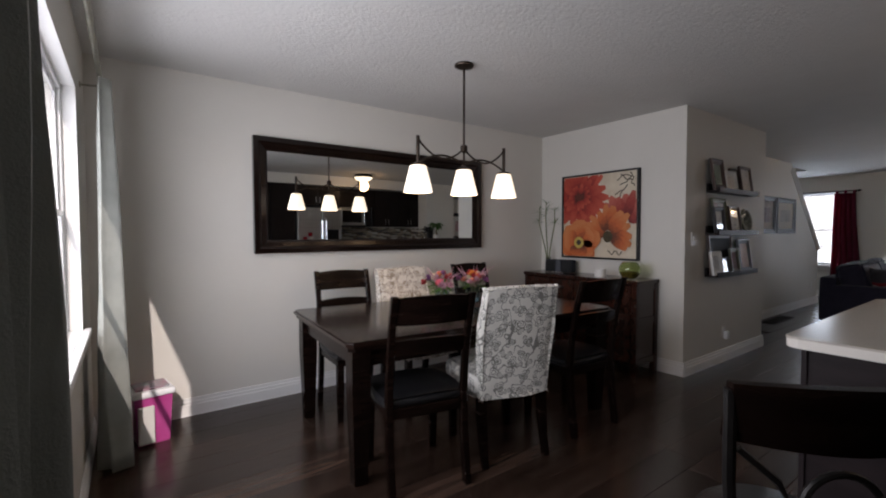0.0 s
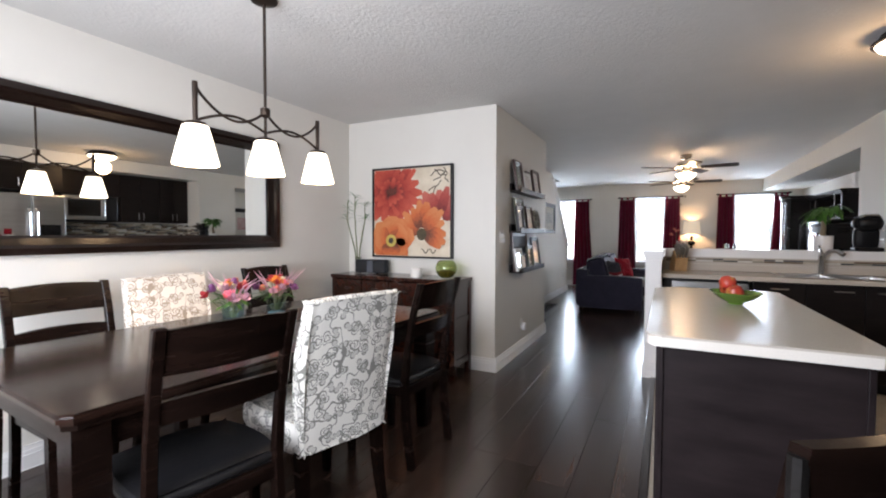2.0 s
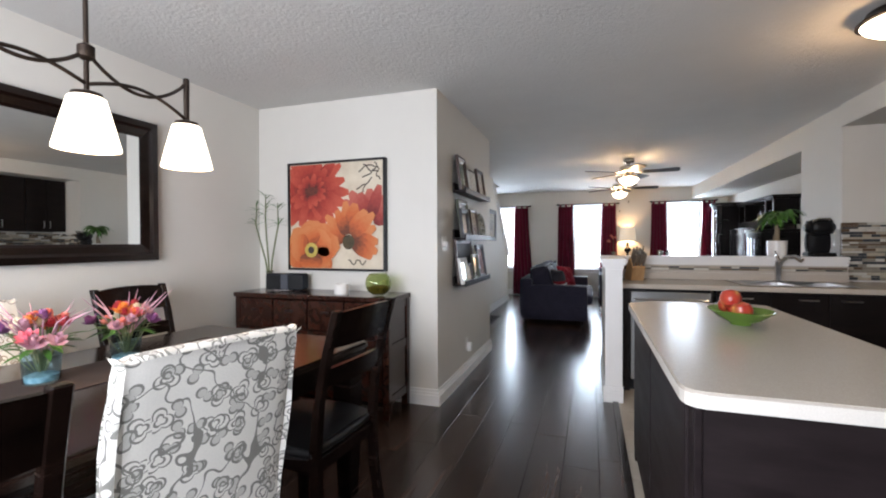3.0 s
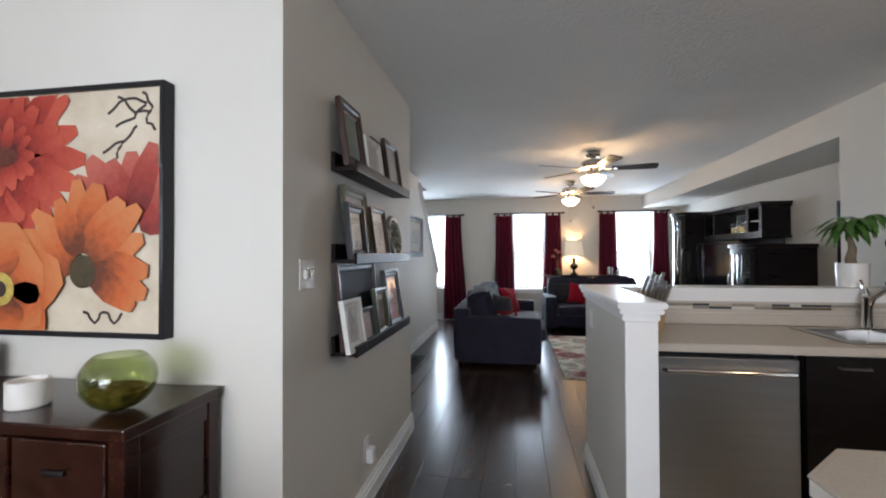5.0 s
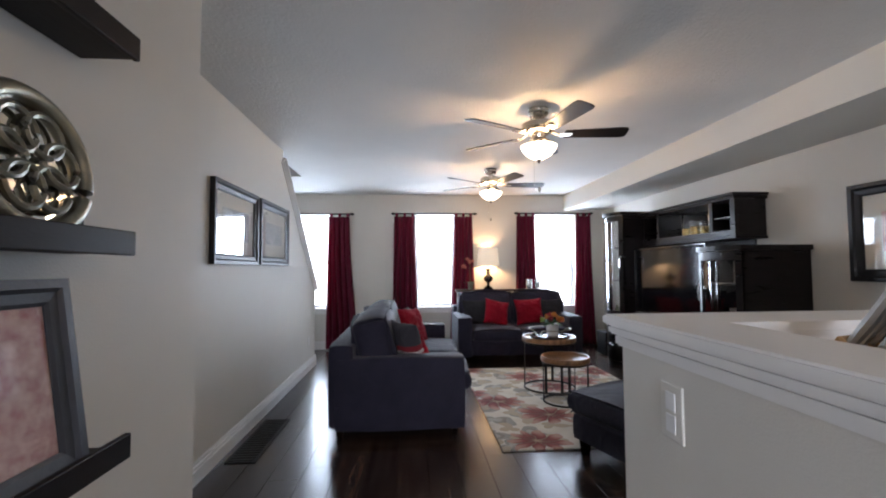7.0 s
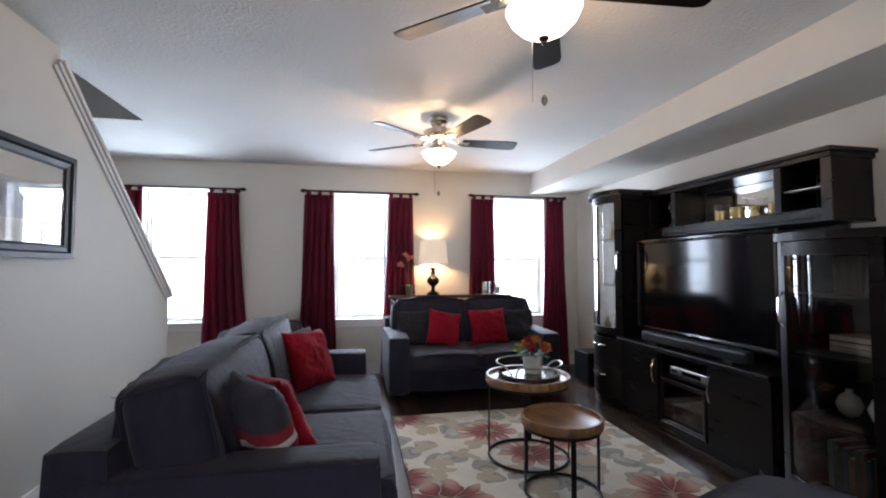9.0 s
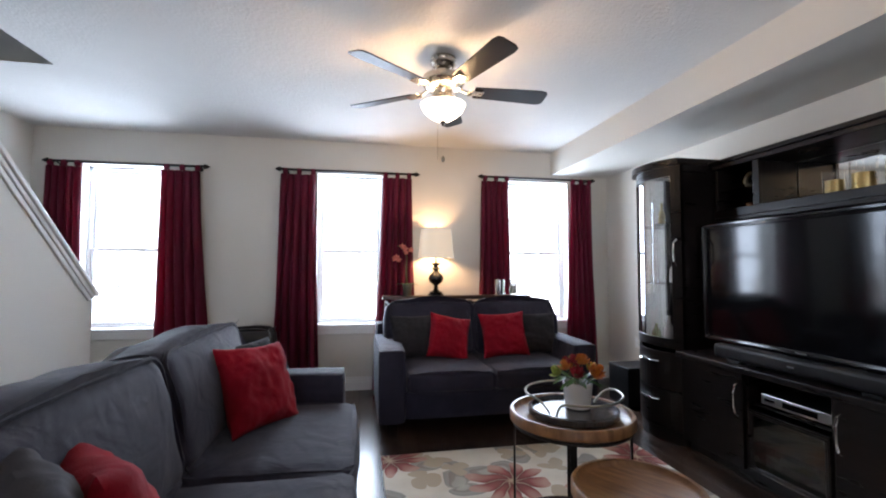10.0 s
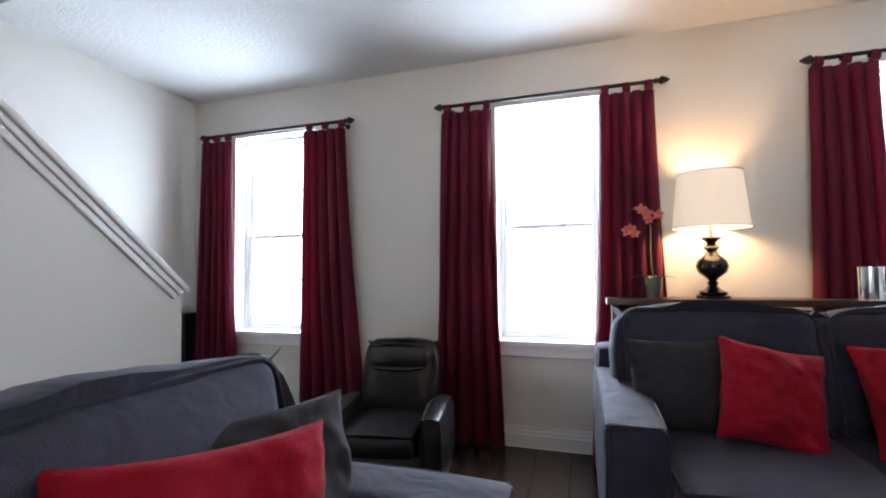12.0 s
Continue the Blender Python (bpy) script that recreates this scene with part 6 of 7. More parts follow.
part("gerbera_heart", lathe([(0.050, 0), (0.047, 0.001), (0.02, 0.0015)], 20), M["p_heart"], pic).matrix_basis = pose(-0.22, Y0 - 0.0095, 0.66, 90, 0, 0) @ Matrix.Diagonal((1.25, 0.7, 1, 1))
g2 = petal_ring(0.13, 0.26, 12, 0.04, 0.30, 0.115, Y0 - 0.0105, 7, 172, -232)
part("orange_gerbera", g2, M["p_orange"], pic)
part("orange_heart", lathe([(0.05, 0), (0.045, 0.001), (0.02, 0.0015)], 20), M["p_calyx"], pic).matrix_basis = pose(0.13, Y0 - 0.0125, 0.235, 90, 0, 0) @ Matrix.Diagonal((1.1, 1.2, 1, 1))
g3 = petal_ring(-0.22, 0.17, 6, 0.03, 0.29, 0.28, Y0 - 0.0135, 9, 15)
join(g3, petal_ring(-0.22, 0.17, 5, 0.03, 0.21, 0.23, Y0 - 0.0155, 11, 40))
part("orange_poppy", g3, M["p_orange"], pic)
part("poppy_heart", lathe([(0.062, 0), (0.058, 0.001), (0.02, 0.0015)], 20), M["p_yellow"], pic).matrix_basis = pose(-0.22, Y0 - 0.0175, 0.17, 90, 0, 0)
part("poppy_eye", lathe([(0.030, 0), (0.028, 0.001), (0.01, 0.0015)], 20), M["p_dark"], pic).matrix_basis = pose(-0.22, Y0 - 0.019, 0.17, 90, 0, 0)


# sideboard
def sideboard():
    ob = thing("sideboard", pose(3.285, 3.25, 0, 0, 0, -90), "reddish-brown wooden sideboard with drawers and panel doors", "sideboard")
    W, D = 0.675, 0.375
    mh = M["mahogany"]
    part("top", box(-W - 0.01, -D - 0.012, 0.835, W + 0.01, 0, 0.87, 0.006), mh, ob)
    part("back_panel", box(-W + 0.03, -0.03, 0.08, W - 0.03, -0.01, 0.835, 0.002), mh, ob)
    for sx in (-1, 1):
        for y0 in (-D, -0.055):
            part("corner_post", box(sx * W - (0.05 if sx > 0 else 0), y0, 0, sx * W + (0 if sx > 0 else 0.05), y0 + 0.05, 0.835, 0.003), mh, ob)
        x0, x1 = (W - 0.035, W - 0.010) if sx > 0 else (-W + 0.010, -W + 0.035)
        part("side_panel", box(x0, -D + 0.05, 0.10, x1, -0.055, 0.835, 0.002), mh, ob)
        for z0, z1 in ((0.10, 0.16), (0.47, 0.53), (0.775, 0.835)):
            part("side_rail", box(min(x1, sx * (W - 0.004)) if sx > 0 else -W + 0.004, -D + 0.05, z0, sx * (W - 0.004) if sx > 0 else x0 + 0.002, -0.055, z1, 0.002), mh, ob)
    part("bottom", box(-W + 0.04, -D + 0.02, 0.085, W - 0.04, -0.03, 0.115, 0.002), mh, ob)
    part("rail", box(-W + 0.05, -D + 0.004, 0.565, W - 0.05, -D + 0.04, 0.60, 0.002), mh, ob)
    w = (2 * W - 0.10) / 4
    for i in range(4):
        x0 = -W + 0.05 + i * w
        dr = part("drawer", box(x0 + 0.006, -D - 0.002, 0.605, x0 + w - 0.006, -D + 0.30, 0.825, 0.006), mh, ob)
        part("handle", box(x0 + w / 2 - 0.035, -D - 0.018, 0.735, x0 + w / 2 + 0.035, -D - 0.002, 0.752, 0.005), M["iron"], dr, "small dark pull")
        do = part("door", box(x0 + 0.006, -D + 0.002, 0.12, x0 + w - 0.006, -D + 0.022, 0.56, 0.003), mh, ob)
        for r in ((x0 + 0.008, 0.122, x0 + 0.06, 0.558), (x0 + w - 0.06, 0.122, x0 + w - 0.008, 0.558), (x0 + 0.06, 0.122, x0 + w - 0.06, 0.175), (x0 + 0.06, 0.505, x0 + w - 0.06, 0.558)):
            part("door_rail", box(r[0], -D - 0.006, r[1], r[2], -D + 0.003, r[3], 0.003, 1), mh, do)
    return ob


sideboard()
dock = thing("speaker_dock", pose(3.13, 3.60, 0.87, 0, 0, -78), "dark grey music dock on the sideboard", "speaker")
part("body", box(-0.165, -0.05, 0.008, 0.165, 0.05, 0.14, 0.018, 3), M["slate"], dock)
part("grille", box(-0.155, -0.054, 0.018, -0.035, -0.049, 0.128, 0.004), M["black"], dock)
part("grille", box(0.035, -0.054, 0.018, 0.155, -0.049, 0.128, 0.004), M["black"], dock)
part("dock_panel", box(-0.03, -0.056, 0.014, 0.03, -0.049, 0.135, 0.004), M["frame_blue"], dock)
part("foot", box(-0.06, -0.06, 0, 0.06, 0.04, 0.010, 0.003), M["chrome"], dock)


def bamboo():
    ob = thing("lucky_bamboo", pose(3.15, 3.79, 0.87), "three tall lucky bamboo stalks in a slim vase", "plant")
    part("vase", lathe([(0.03, 0), (0.035, 0.005), (0.03, 0.13), (0.034, 0.16), (0.03, 0.16), (0.026, 0.02)], 20), M["smoke"], ob, smooth=True)
    rnd = random.Random(6)
    for dy, dz, top in ((0.13, 0.55, 0.70), (0.03, 0.60, 0.80), (-0.10, 0.54, 0.72)):
        pts = [(0, 0, 0.02), (-0.005, dy * 0.3, 0.25), (-0.01, dy * 0.7, 0.42), (-0.012, dy, dz), (-0.01, dy * 0.93, top)]
        part("stalk", tube(pts, 0.007, 8, taper=(1, 1, 0.95, 0.85, 0.5)), M["stem"], ob, smooth=True)
        lv = bmesh.new()
        for i in range(16):
            z = dz + (top - dz) * rnd.uniform(-0.1, 1.0)
            join(lv, leaf_blade(rnd.uniform(0.06, 0.11), 0.013, 0.35, 5), Matrix.Translation((-0.011, dy * 0.97, z)) @ pose(0, 0, 0, 0, rnd.uniform(-70, -5), rnd.uniform(0, 360)))
        part("leaves", lv, M["leaf"], ob, kind="stuff", smooth=True)


bamboo()
cd = part("candle", lathe([(0.050, 0), (0.054, 0.004), (0.054, 0.078), (0.046, 0.080), (0.044, 0.066), (0.004, 0.064)], 28), surf("white_wax", (0.68, 0.66, 0.62), (0.76, 0.74, 0.70), 0.4, 8, 0.05, 30), smooth=True)
cd.matrix_world = pose(3.02, 3.02, 0.87)
tagged(cd, "short white candle on the sideboard", "candle")
gv = thing("glass_vase", pose(3.03, 2.715, 0.87), "round green glass vase on the sideboard", "vase")
ball = [(0.098 * math.cos(radians(q)), 0.092 + 0.092 * math.sin(radians(q))) for q in range(-62, 53, 8)]
part("glass", lathe([(0.03, 0.004)] + ball + [(r - 0.005, z) for r, z in reversed(ball)] + [(0.004, 0.016)], 40, False), M["green_glass"], gv, smooth=True)
part("filler", lathe([(0.045, 0.016), (0.072, 0.040), (0.080, 0.062), (0.05, 0.074), (0.004, 0.070)], 20), surf("dried_potpourri", (0.10, 0.07, 0.02), (0.30, 0.20, 0.07), 0.8, 40, 0.8, 60), gv, "dried potpourri", smooth=True)


# pendant lamp
def pendant():
    ob = thing("pendant_lamp", pose(1.11, 2.78, H), "three-light bronze pendant with lit frosted glass shades", "pendant lamp")
    B = M["bronze"]
    part("canopy", lathe([(0.062, 0), (0.066, -0.006), (0.062, -0.016), (0.03, -0.026), (0.010, -0.030)], 28), B, ob, smooth=True)
    part("rod", lathe([(0.0075, -0.028), (0.0075, -0.70)], 12), B, ob, smooth=True)
    part("hub", lathe([(0.010, -0.535), (0.024, -0.545), (0.024, -0.580), (0.010, -0.590)], 20), B, ob, smooth=True)
    for s in (-1, 0, 1):
        x = 0.37 * s
        if s:
            part("post", lathe([(0.011, -0.52), (0.012, -0.525), (0.010, -0.70)], 12), B, ob, smooth=True).location.x = x
            up = [(x * (1 - u), 0, -0.535 - 0.10 * math.sin(math.pi * u) ** 0.8 - 0.02 * u) for u in [i / 14 for i in range(15)]]
            part("upper_arm", tube(up, 0.0065, 8), B, ob, smooth=True)
            lo = [(x * u, 0, -0.665 + 0.05 * math.sin(math.pi * u) - 0.02 * u) for u in [i / 14 for i in range(15)]]
            part("lower_arm", tube(lo, 0.0065, 8), B, ob, smooth=True)
        c = part("collar", lathe([(0.012, -0.685), (0.042, -0.695), (0.046, -0.712), (0.040, -0.716)], 24), B, ob, smooth=True)
        c.location.x = x
        sh = part("shade", lathe([(0.046, -0.708), (0.052, -0.712), (0.072, -0.79), (0.091, -0.868), (0.092, -0.876), (0.088, -0.876), (0.068, -0.79), (0.048, -0.716)], 36, False), M["shade"], ob, "lit frosted white glass shade", smooth=True)
        sh.location.x = x
        lamp("pendant_bulb", "POINT", Matrix.Translation((1.11 + x, 2.78, H - 0.83)), 3.6, WARM, radius=0.03)


pendant()

# dining room window curtains and the toy box
RX = XB + 0.10
curtain_rod(RX, 3.80, 0.45, 2.17, M["pewter"], XB, "pewter curtain rod over the dining window", r=0.013)
curtain("curtain", RX + 0.02, 3.68, 3.36, 0.03, 2.13, M["greycurtain"], "sage grey curtain catching sunlight beside the window", 1.3, 3, seed=41, deep=2.0, tabs=False)
curtain("curtain", RX, 1.20, 0.58, 0.03, 2.13, M["greycurtain"], "sage grey curtain drawn to the side of the window", 1.1, 6, seed=44, tabs=False)
toy = thing("storage_tub", pose(-0.66, 3.74, 0, 0, 0, 8), "small white and pink plastic tub with colourful lid", "storage box")
part("body", lathe([(0.115, 0), (0.12, 0.01), (0.142, 0.30), (0.136, 0.30), (0.11, 0.02)], 4), surf("pink_plastic", (0.42, 0.05, 0.22), (0.52, 0.09, 0.30), 0.35, 6, 0.02, 60), toy).matrix_basis = pose(0, 0, 0, 0, 0, 45)
part("lid", box(-0.115, -0.115, 0.30, 0.115, 0.115, 0.34, 0.012), M["vinyl"], toy, "white lid")
part("label", box(-0.085, -0.117, 0.02, 0.0, -0.100, 0.25, 0.004), M["plate"], toy, "white arched label")
part("papers", box(-0.09, -0.08, 0.341, 0.09, 0.09, 0.352, 0.002, 1), M["colourprint"], toy, "loose colouring papers")

# ---- kitchen ----
XE = 4.84      # back of the raised ledge and the kitchen's end
pony = bmesh.new()
box(3.82, 1.0, -0.012, XE, 1.12, 1.05, 0, bm=pony)
box(4.70, -0.82, -0.012, XE, 1.0, 1.05, 0, bm=pony)
structure("wall_half", pony, M["wall"], "painted half wall round the kitchen counter")


def cap_layer(o, z0, z1):
    """An L-shaped cap along both legs of the half wall, wider than it by o."""
    pts = [(3.82 - o, 1.12 + o), (3.82 - o, 1.0 - o), (4.70 - o, 1.0 - o), (4.70 - o, -0.82), (XE + o, -0.82), (XE + o, 1.12 + o)]
    return prism(pts, z0, z1, 0.005)


capm = cap_layer(0.036, 1.098, 1.125)
join(capm, cap_layer(0.026, 1.075, 1.098))
join(capm, cap_layer(0.013, 1.045, 1.075))
structure("trim_half_wall", capm, M["trim"], "white moulded cap on the half wall")
structure("trim_post", boxes([(3.804, 0.996, 0.0, 3.822, 1.124, 1.045)], 0.002), M["trim"], "white end casing of the half wall")
skirting("baseboard_half", 3.804, 1.12, XE + 0.017, 1.12, 1)
skirting("baseboard_half_end", 3.804, 0.99, 3.804, 1.137, -1)
skirting("baseboard_half_back", XE, -0.82, XE, 1.12, 1)
plate(pose(4.62, 1.12, 0.885, 0, 0, 180), "outlet", "ivory wall outlet on the half wall")
structure("trim_floor_edge", box(1.36, 1.025, -0.01, 3.79, 1.068, 0.010, 0.004), M["espresso_h"], "dark floor transition strip")


def island():
    ob = thing("kitchen_island", pose(2.12, 0.68, 0), "dark brown kitchen island with a pale laminate top", "kitchen island")
    part("body", box(-0.75, -0.30, 0.0, 0.77, 0.30, 0.868, 0.003), M["island"], ob)
    for y0 in (-0.31, 0.29):
        for x0 in (-0.76, 0.72):
            part("corner_post", box(x0, y0, 0.0, x0 + 0.06, y0 + 0.02, 0.868, 0.003), M["island"], ob)
    for k in range(2):
        x0 = -0.69 + 0.71 * k
        d = part("door", box(x0, 0.299, 0.09, x0 + 0.695, 0.317, 0.84, 0.003), M["island"], ob)
    w, d = 0.845, 0.35
    o = [(-w + 0.05, -d), (w - 0.05, -d), (w, -d + 0.05), (w, d - 0.13), (w - 0.13, d), (-w + 0.05, d)] + [(-w + 0.05 - 0.05 * math.sin(radians(a)), d - 0.05 + 0.05 * math.cos(radians(a))) for a in (30, 60, 90)] + [(-w, -d + 0.05)]
    part("countertop", prism([(x * 0.997, y * 0.994) for x, y in o], 0.868, 0.908, 0.004), M["counter_edge"], ob, "pale counter edge")
    part("counter_surface", prism(o[:], 0.9005, 0.9105, 0.003), M["counter"], ob, "glossy beige laminate")
    return ob


island()
CB = thing("base_cabinet", pose(4.44, -0.26, 0), "dark brown base cabinet under the sink with bar handles", "cabinet", "kitchen cabinets")
part("body", box(-0.31, -0.55, 0.09, 0.24, 0.55, 0.70, 0.002), M["kitchen"], CB)
part("face_frame", box(-0.31, -0.55, 0.70, -0.28, 0.55, 0.868, 0.002), M["kitchen"], CB)
part("plinth", box(-0.25, -0.55, 0, 0.32, 0.55, 0.09, 0.002), M["black"], CB)
for y0, y1, hy in ((-0.545, -0.19, -0.32), (-0.185, 0.18, -0.06), (0.185, 0.548, 0.36)):
    dd = part("door", box(-0.332, y0, 0.10, -0.311, y1, 0.862, 0.003), M["kitchen"], CB)
    part("handle", tube([(-0.332, hy - 0.06, 0.815), (-0.352, hy - 0.055, 0.815), (-0.352, hy + 0.055, 0.815), (-0.332, hy + 0.06, 0.815)], 0.005, 8), M["steel"], dd, "steel bar handle", smooth=True)


def dishwasher():
    ob = thing("dishwasher", pose(4.42, 0.615, 0), "stainless steel dishwasher with a bar handle", "dishwasher")
    part("body", box(-0.28, -0.30, 0.10, 0.27, 0.30, 0.862, 0.002), M["black"], ob)
    dr = part("door", box(-0.322, -0.298, 0.11, -0.282, 0.298, 0.845, 0.006), M["steel"], ob)
    part("handle", tube([(-0.322, -0.27, 0.785), (-0.352, -0.262, 0.785), (-0.356, -0.20, 0.785), (-0.356, 0.20, 0.785), (-0.352, 0.262, 0.785), (-0.322, 0.27, 0.785)], 0.012, 10), M["chrome"], dr, "round steel bar handle", smooth=True)
    part("plinth", box(-0.25, -0.30, 0.0, 0.27, 0.30, 0.10, 0.002), M["black"], ob)
    part("filler", box(-0.30, 0.302, 0.0, 0.27, 0.375, 0.866, 0.002), M["kitchen"], ob, "dark filler panel")


dishwasher()
SK = (-0.64, 0.06, 4.20, 4.61)     # the sink's opening
wt2 = thing("worktop", pose(4.38, 0.0875, 0.872), "beige laminate worktop with a sink cut-out", "worktop")
for r in ((4.08, -0.82, SK[2], 0.995), (SK[3], -0.82, 4.695, 0.995), (SK[2], -0.82, SK[3], SK[0]), (SK[2], SK[1], SK[3], 0.995)):
    part("slab", box(r[0] - 4.38, r[1] - 0.0875, 0, r[2] - 4.38, r[3] - 0.0875, 0.038, 0), M["counter"], wt2)
part("edge_strip", box(-0.308, -0.9075, 0, -0.3005, 0.9075, 0.0365, 0.003, 1), M["counter"], wt2)
structure("trim_splash", box(4.682, -0.82, 0.912, 4.698, 0.995, 0.975, 0.003), M["counter"], "beige laminate upstand")


def sink():
    ob = thing("sink", pose(4.40, -0.29, 0.91), "stainless steel double sink", "sink")
    rim = bmesh.new()
    for r in ((-0.225, -0.365, -0.19, 0.365), (0.16, -0.365, 0.225, 0.365), (-0.19, -0.365, 0.16, -0.325), (-0.19, 0.325, 0.16, 0.365), (-0.19, -0.018, 0.16, 0.018)):
        box(r[0], r[1], 0.001, r[2], r[3], 0.006, 0.002, 1, bm=rim)
    part("rim", rim, M["steel"], ob)
    for y0, y1 in ((-0.325, -0.018), (0.018, 0.325)):
        b = bmesh.new()
        x0, x1, dz = -0.19, 0.16, -0.17
        top = [b.verts.new(p) for p in ((x0, y0, 0.003), (x1, y0, 0.003), (x1, y1, 0.003), (x0, y1, 0.003))]
        bot = [b.verts.new(p) for p in ((x0 + 0.02, y0 + 0.02, dz), (x1 - 0.02, y0 + 0.02, dz), (x1 - 0.02, y1 - 0.02, dz), (x0 + 0.02, y1 - 0.02, dz))]
        for k in range(4):
            b.faces.new((top[k], top[(k + 1) % 4], bot[(k + 1) % 4], bot[k]))
        b.faces.new(bot)
        part("basin", b, M["steel"], ob)
        d = lathe([(0.04, dz + 0.003), (0.036, dz + 0.006), (0.01, dz + 0.004)], 20)
        part("drain", d, M["chrome"], ob, smooth=True).location = (0, (y0 + y1) / 2, 0)


sink()


def faucet():
    ob = thing("faucet", pose(4.595, -0.29, 0.916), "chrome single-lever kitchen faucet", "faucet")
    part("base", lathe([(0.030, 0), (0.032, 0.008), (0.024, 0.014), (0.023, 0.165), (0.026, 0.17), (0.018, 0.18)], 24), M["chrome"], ob, smooth=True)
    part("deck_plate", box(-0.03, -0.11, 0, 0.03, 0.11, 0.006, 0.003), M["chrome"], ob)
    part("spout", tube([(0, 0, 0.10), (-0.02, -0.013, 0.17), (-0.06, -0.04, 0.212), (-0.115, -0.078, 0.215), (-0.16, -0.108, 0.185)], 0.017, 12, taper=(0.9, 1, 1, 1.1, 1.15)), M["chrome"], ob, smooth=True)
    part("lever", tube([(0, 0, 0.178), (0.008, 0.006, 0.215), (0.02, 0.016, 0.26)], 0.012, 10, taper=(1.3, 1, 0.7)), M["chrome"], ob, smooth=True)


faucet()


def knife_block():
    ob = thing("knife_block", pose(4.50, 0.85, 0.91, 0, 0, -165), "beech knife block full of steel-handled knives", "knife block")
    b = profile_wall([(-0.10, 0), (0.07, 0), (0.11, 0.115), (0.02, 0.215), (-0.09, 0.06)], -0.055, 0.055)
    bmesh.ops.bevel(b, geom=b.edges[:], offset=0.004, segments=2, affect="EDGES")
    part("block", b, M["block"], ob)
    for i in range(3):
        for k in range(4):
            u = (i + 0.5) / 3
            bx, bz = 0.105 - 0.085 * u, 0.12 + 0.093 * u
            yy = -0.04 + 0.027 * k
            ln2 = 0.115 + 0.016 * ((i + k) % 2)
            dx, dz = 0.52, 0.854
            part("knife_handle", tube([(bx - 0.01, yy, bz - 0.01), (bx + dx * ln2 * 0.5, yy, bz + dz * ln2 * 0.5), (bx + dx * ln2, yy, bz + dz * ln2)], 0.011, 8, taper=(0.8, 1.0, 0.9)), M["steel"], ob, "steel knife handle", smooth=True)


knife_block()

# fruit bowl on the island
fb = thing("fruit_bowl", pose(2.26, 0.64, 0.911, 0, 0, 20), "shallow green oval bowl with red apples", "bowl")
bw = lathe([(0.045, 0), (0.05, 0.008), (0.10, 0.028), (0.15, 0.062), (0.146, 0.064), (0.095, 0.034), (0.004, 0.016)], 36)
bw.transform(Matrix.Diagonal((0.95, 0.75, 1, 1)))
part("bowl", bw, surf("green_glazed_ceramic", (0.085, 0.165, 0.02), (0.13, 0.235, 0.035), 0.25, 6, 0.03, 60), fb, smooth=True)


def apple_mat():
    m, t, b = nodes_of("apple_skin")
    v = coords(t, (1, 1, 0.4))
    n = put(t, "ShaderNodeTexNoise", [(v, "Vector")], Scale=22.0, Detail=4.0)
    t.links.new(ramp(t, n.outputs[0], [(0.35, (0.36, 0.018, 0.015)), (0.55, (0.45, 0.06, 0.03)), (0.75, (0.55, 0.34, 0.08))]), b.inputs["Base Color"])
    b.inputs["Roughness"].default_value = 0.28
    return m


APPLE = apple_mat()
for k, (x, y, z, a) in enumerate(((-0.05, 0.015, 0.028, 10), (0.03, -0.01, 0.026, 100), (0.085, 0.0, 0.038, 220), (0.0, 0.04, 0.075, 40))):
    ap = thing("apple", fb.matrix_world @ pose(x * 0.9, y, z, 12 * (k - 1), 8, a), "ripe red and yellow apple in the bowl", "apple", "apples")
    s = lathe([(0.010, 0.004), (0.022, 0.0), (0.036, 0.016), (0.041, 0.038), (0.034, 0.060), (0.018, 0.070), (0.006, 0.064)], 22)
    part("fruit", s, APPLE, ap, smooth=True)
    part("stem", tube([(0, 0, 0.062), (0.003, 0, 0.078)], 0.0015, 5), M["bark"], ap)


def money_tree():
    ob = thing("potted_tree", pose(4.77, -0.34, 1.126) @ Matrix.Scale(1.15, 4), "small leafy money tree in a white pot", "potted plant")
    part("pot", lathe([(0.058, 0), (0.062, 0.003), (0.066, 0.12), (0.061, 0.12), (0.058, 0.10), (0.004, 0.098)], 28), M["white_ceramic"], ob, smooth=True)
    part("trunk", tube([(0, 0, 0.09), (0.006, 0.004, 0.14), (-0.004, 0.0, 0.19), (0.004, 0.005, 0.24), (0, 0, 0.27)], 0.020, 10, taper=(1.3, 1.1, 0.85, 0.6, 0.35)), M["bark"], ob, smooth=True)
    rnd = random.Random(17)
    for k in range(11):
        a = 360 * k / 11 + rnd.uniform(-14, 14)
        e = rnd.uniform(25, 75)
        ll = rnd.uniform(0.07, 0.14)
        d = Vector((math.cos(radians(a)) * math.cos(radians(e)), math.sin(radians(a)) * math.cos(radians(e)), math.sin(radians(e))))
        tip = Vector((0, 0, 0.23 + 0.004 * k)) + d * ll
        br = part("branch", tube([(0, 0, 0.22 + 0.004 * k), tuple(tip)], 0.0028, 6), M["stem"], ob)
        for q in range(6):
            lf = leaf_blade(rnd.uniform(0.085, 0.135), 0.029, 0.5, 6)
            lf.transform(Matrix.Translation(tip) @ pose(0, 0, 0, 0, rnd.uniform(-8, 28), a - 125 + 50 * q + rnd.uniform(-8, 8)))
            part("leaf", lf, M["leaf"], br, smooth=True)


money_tree()


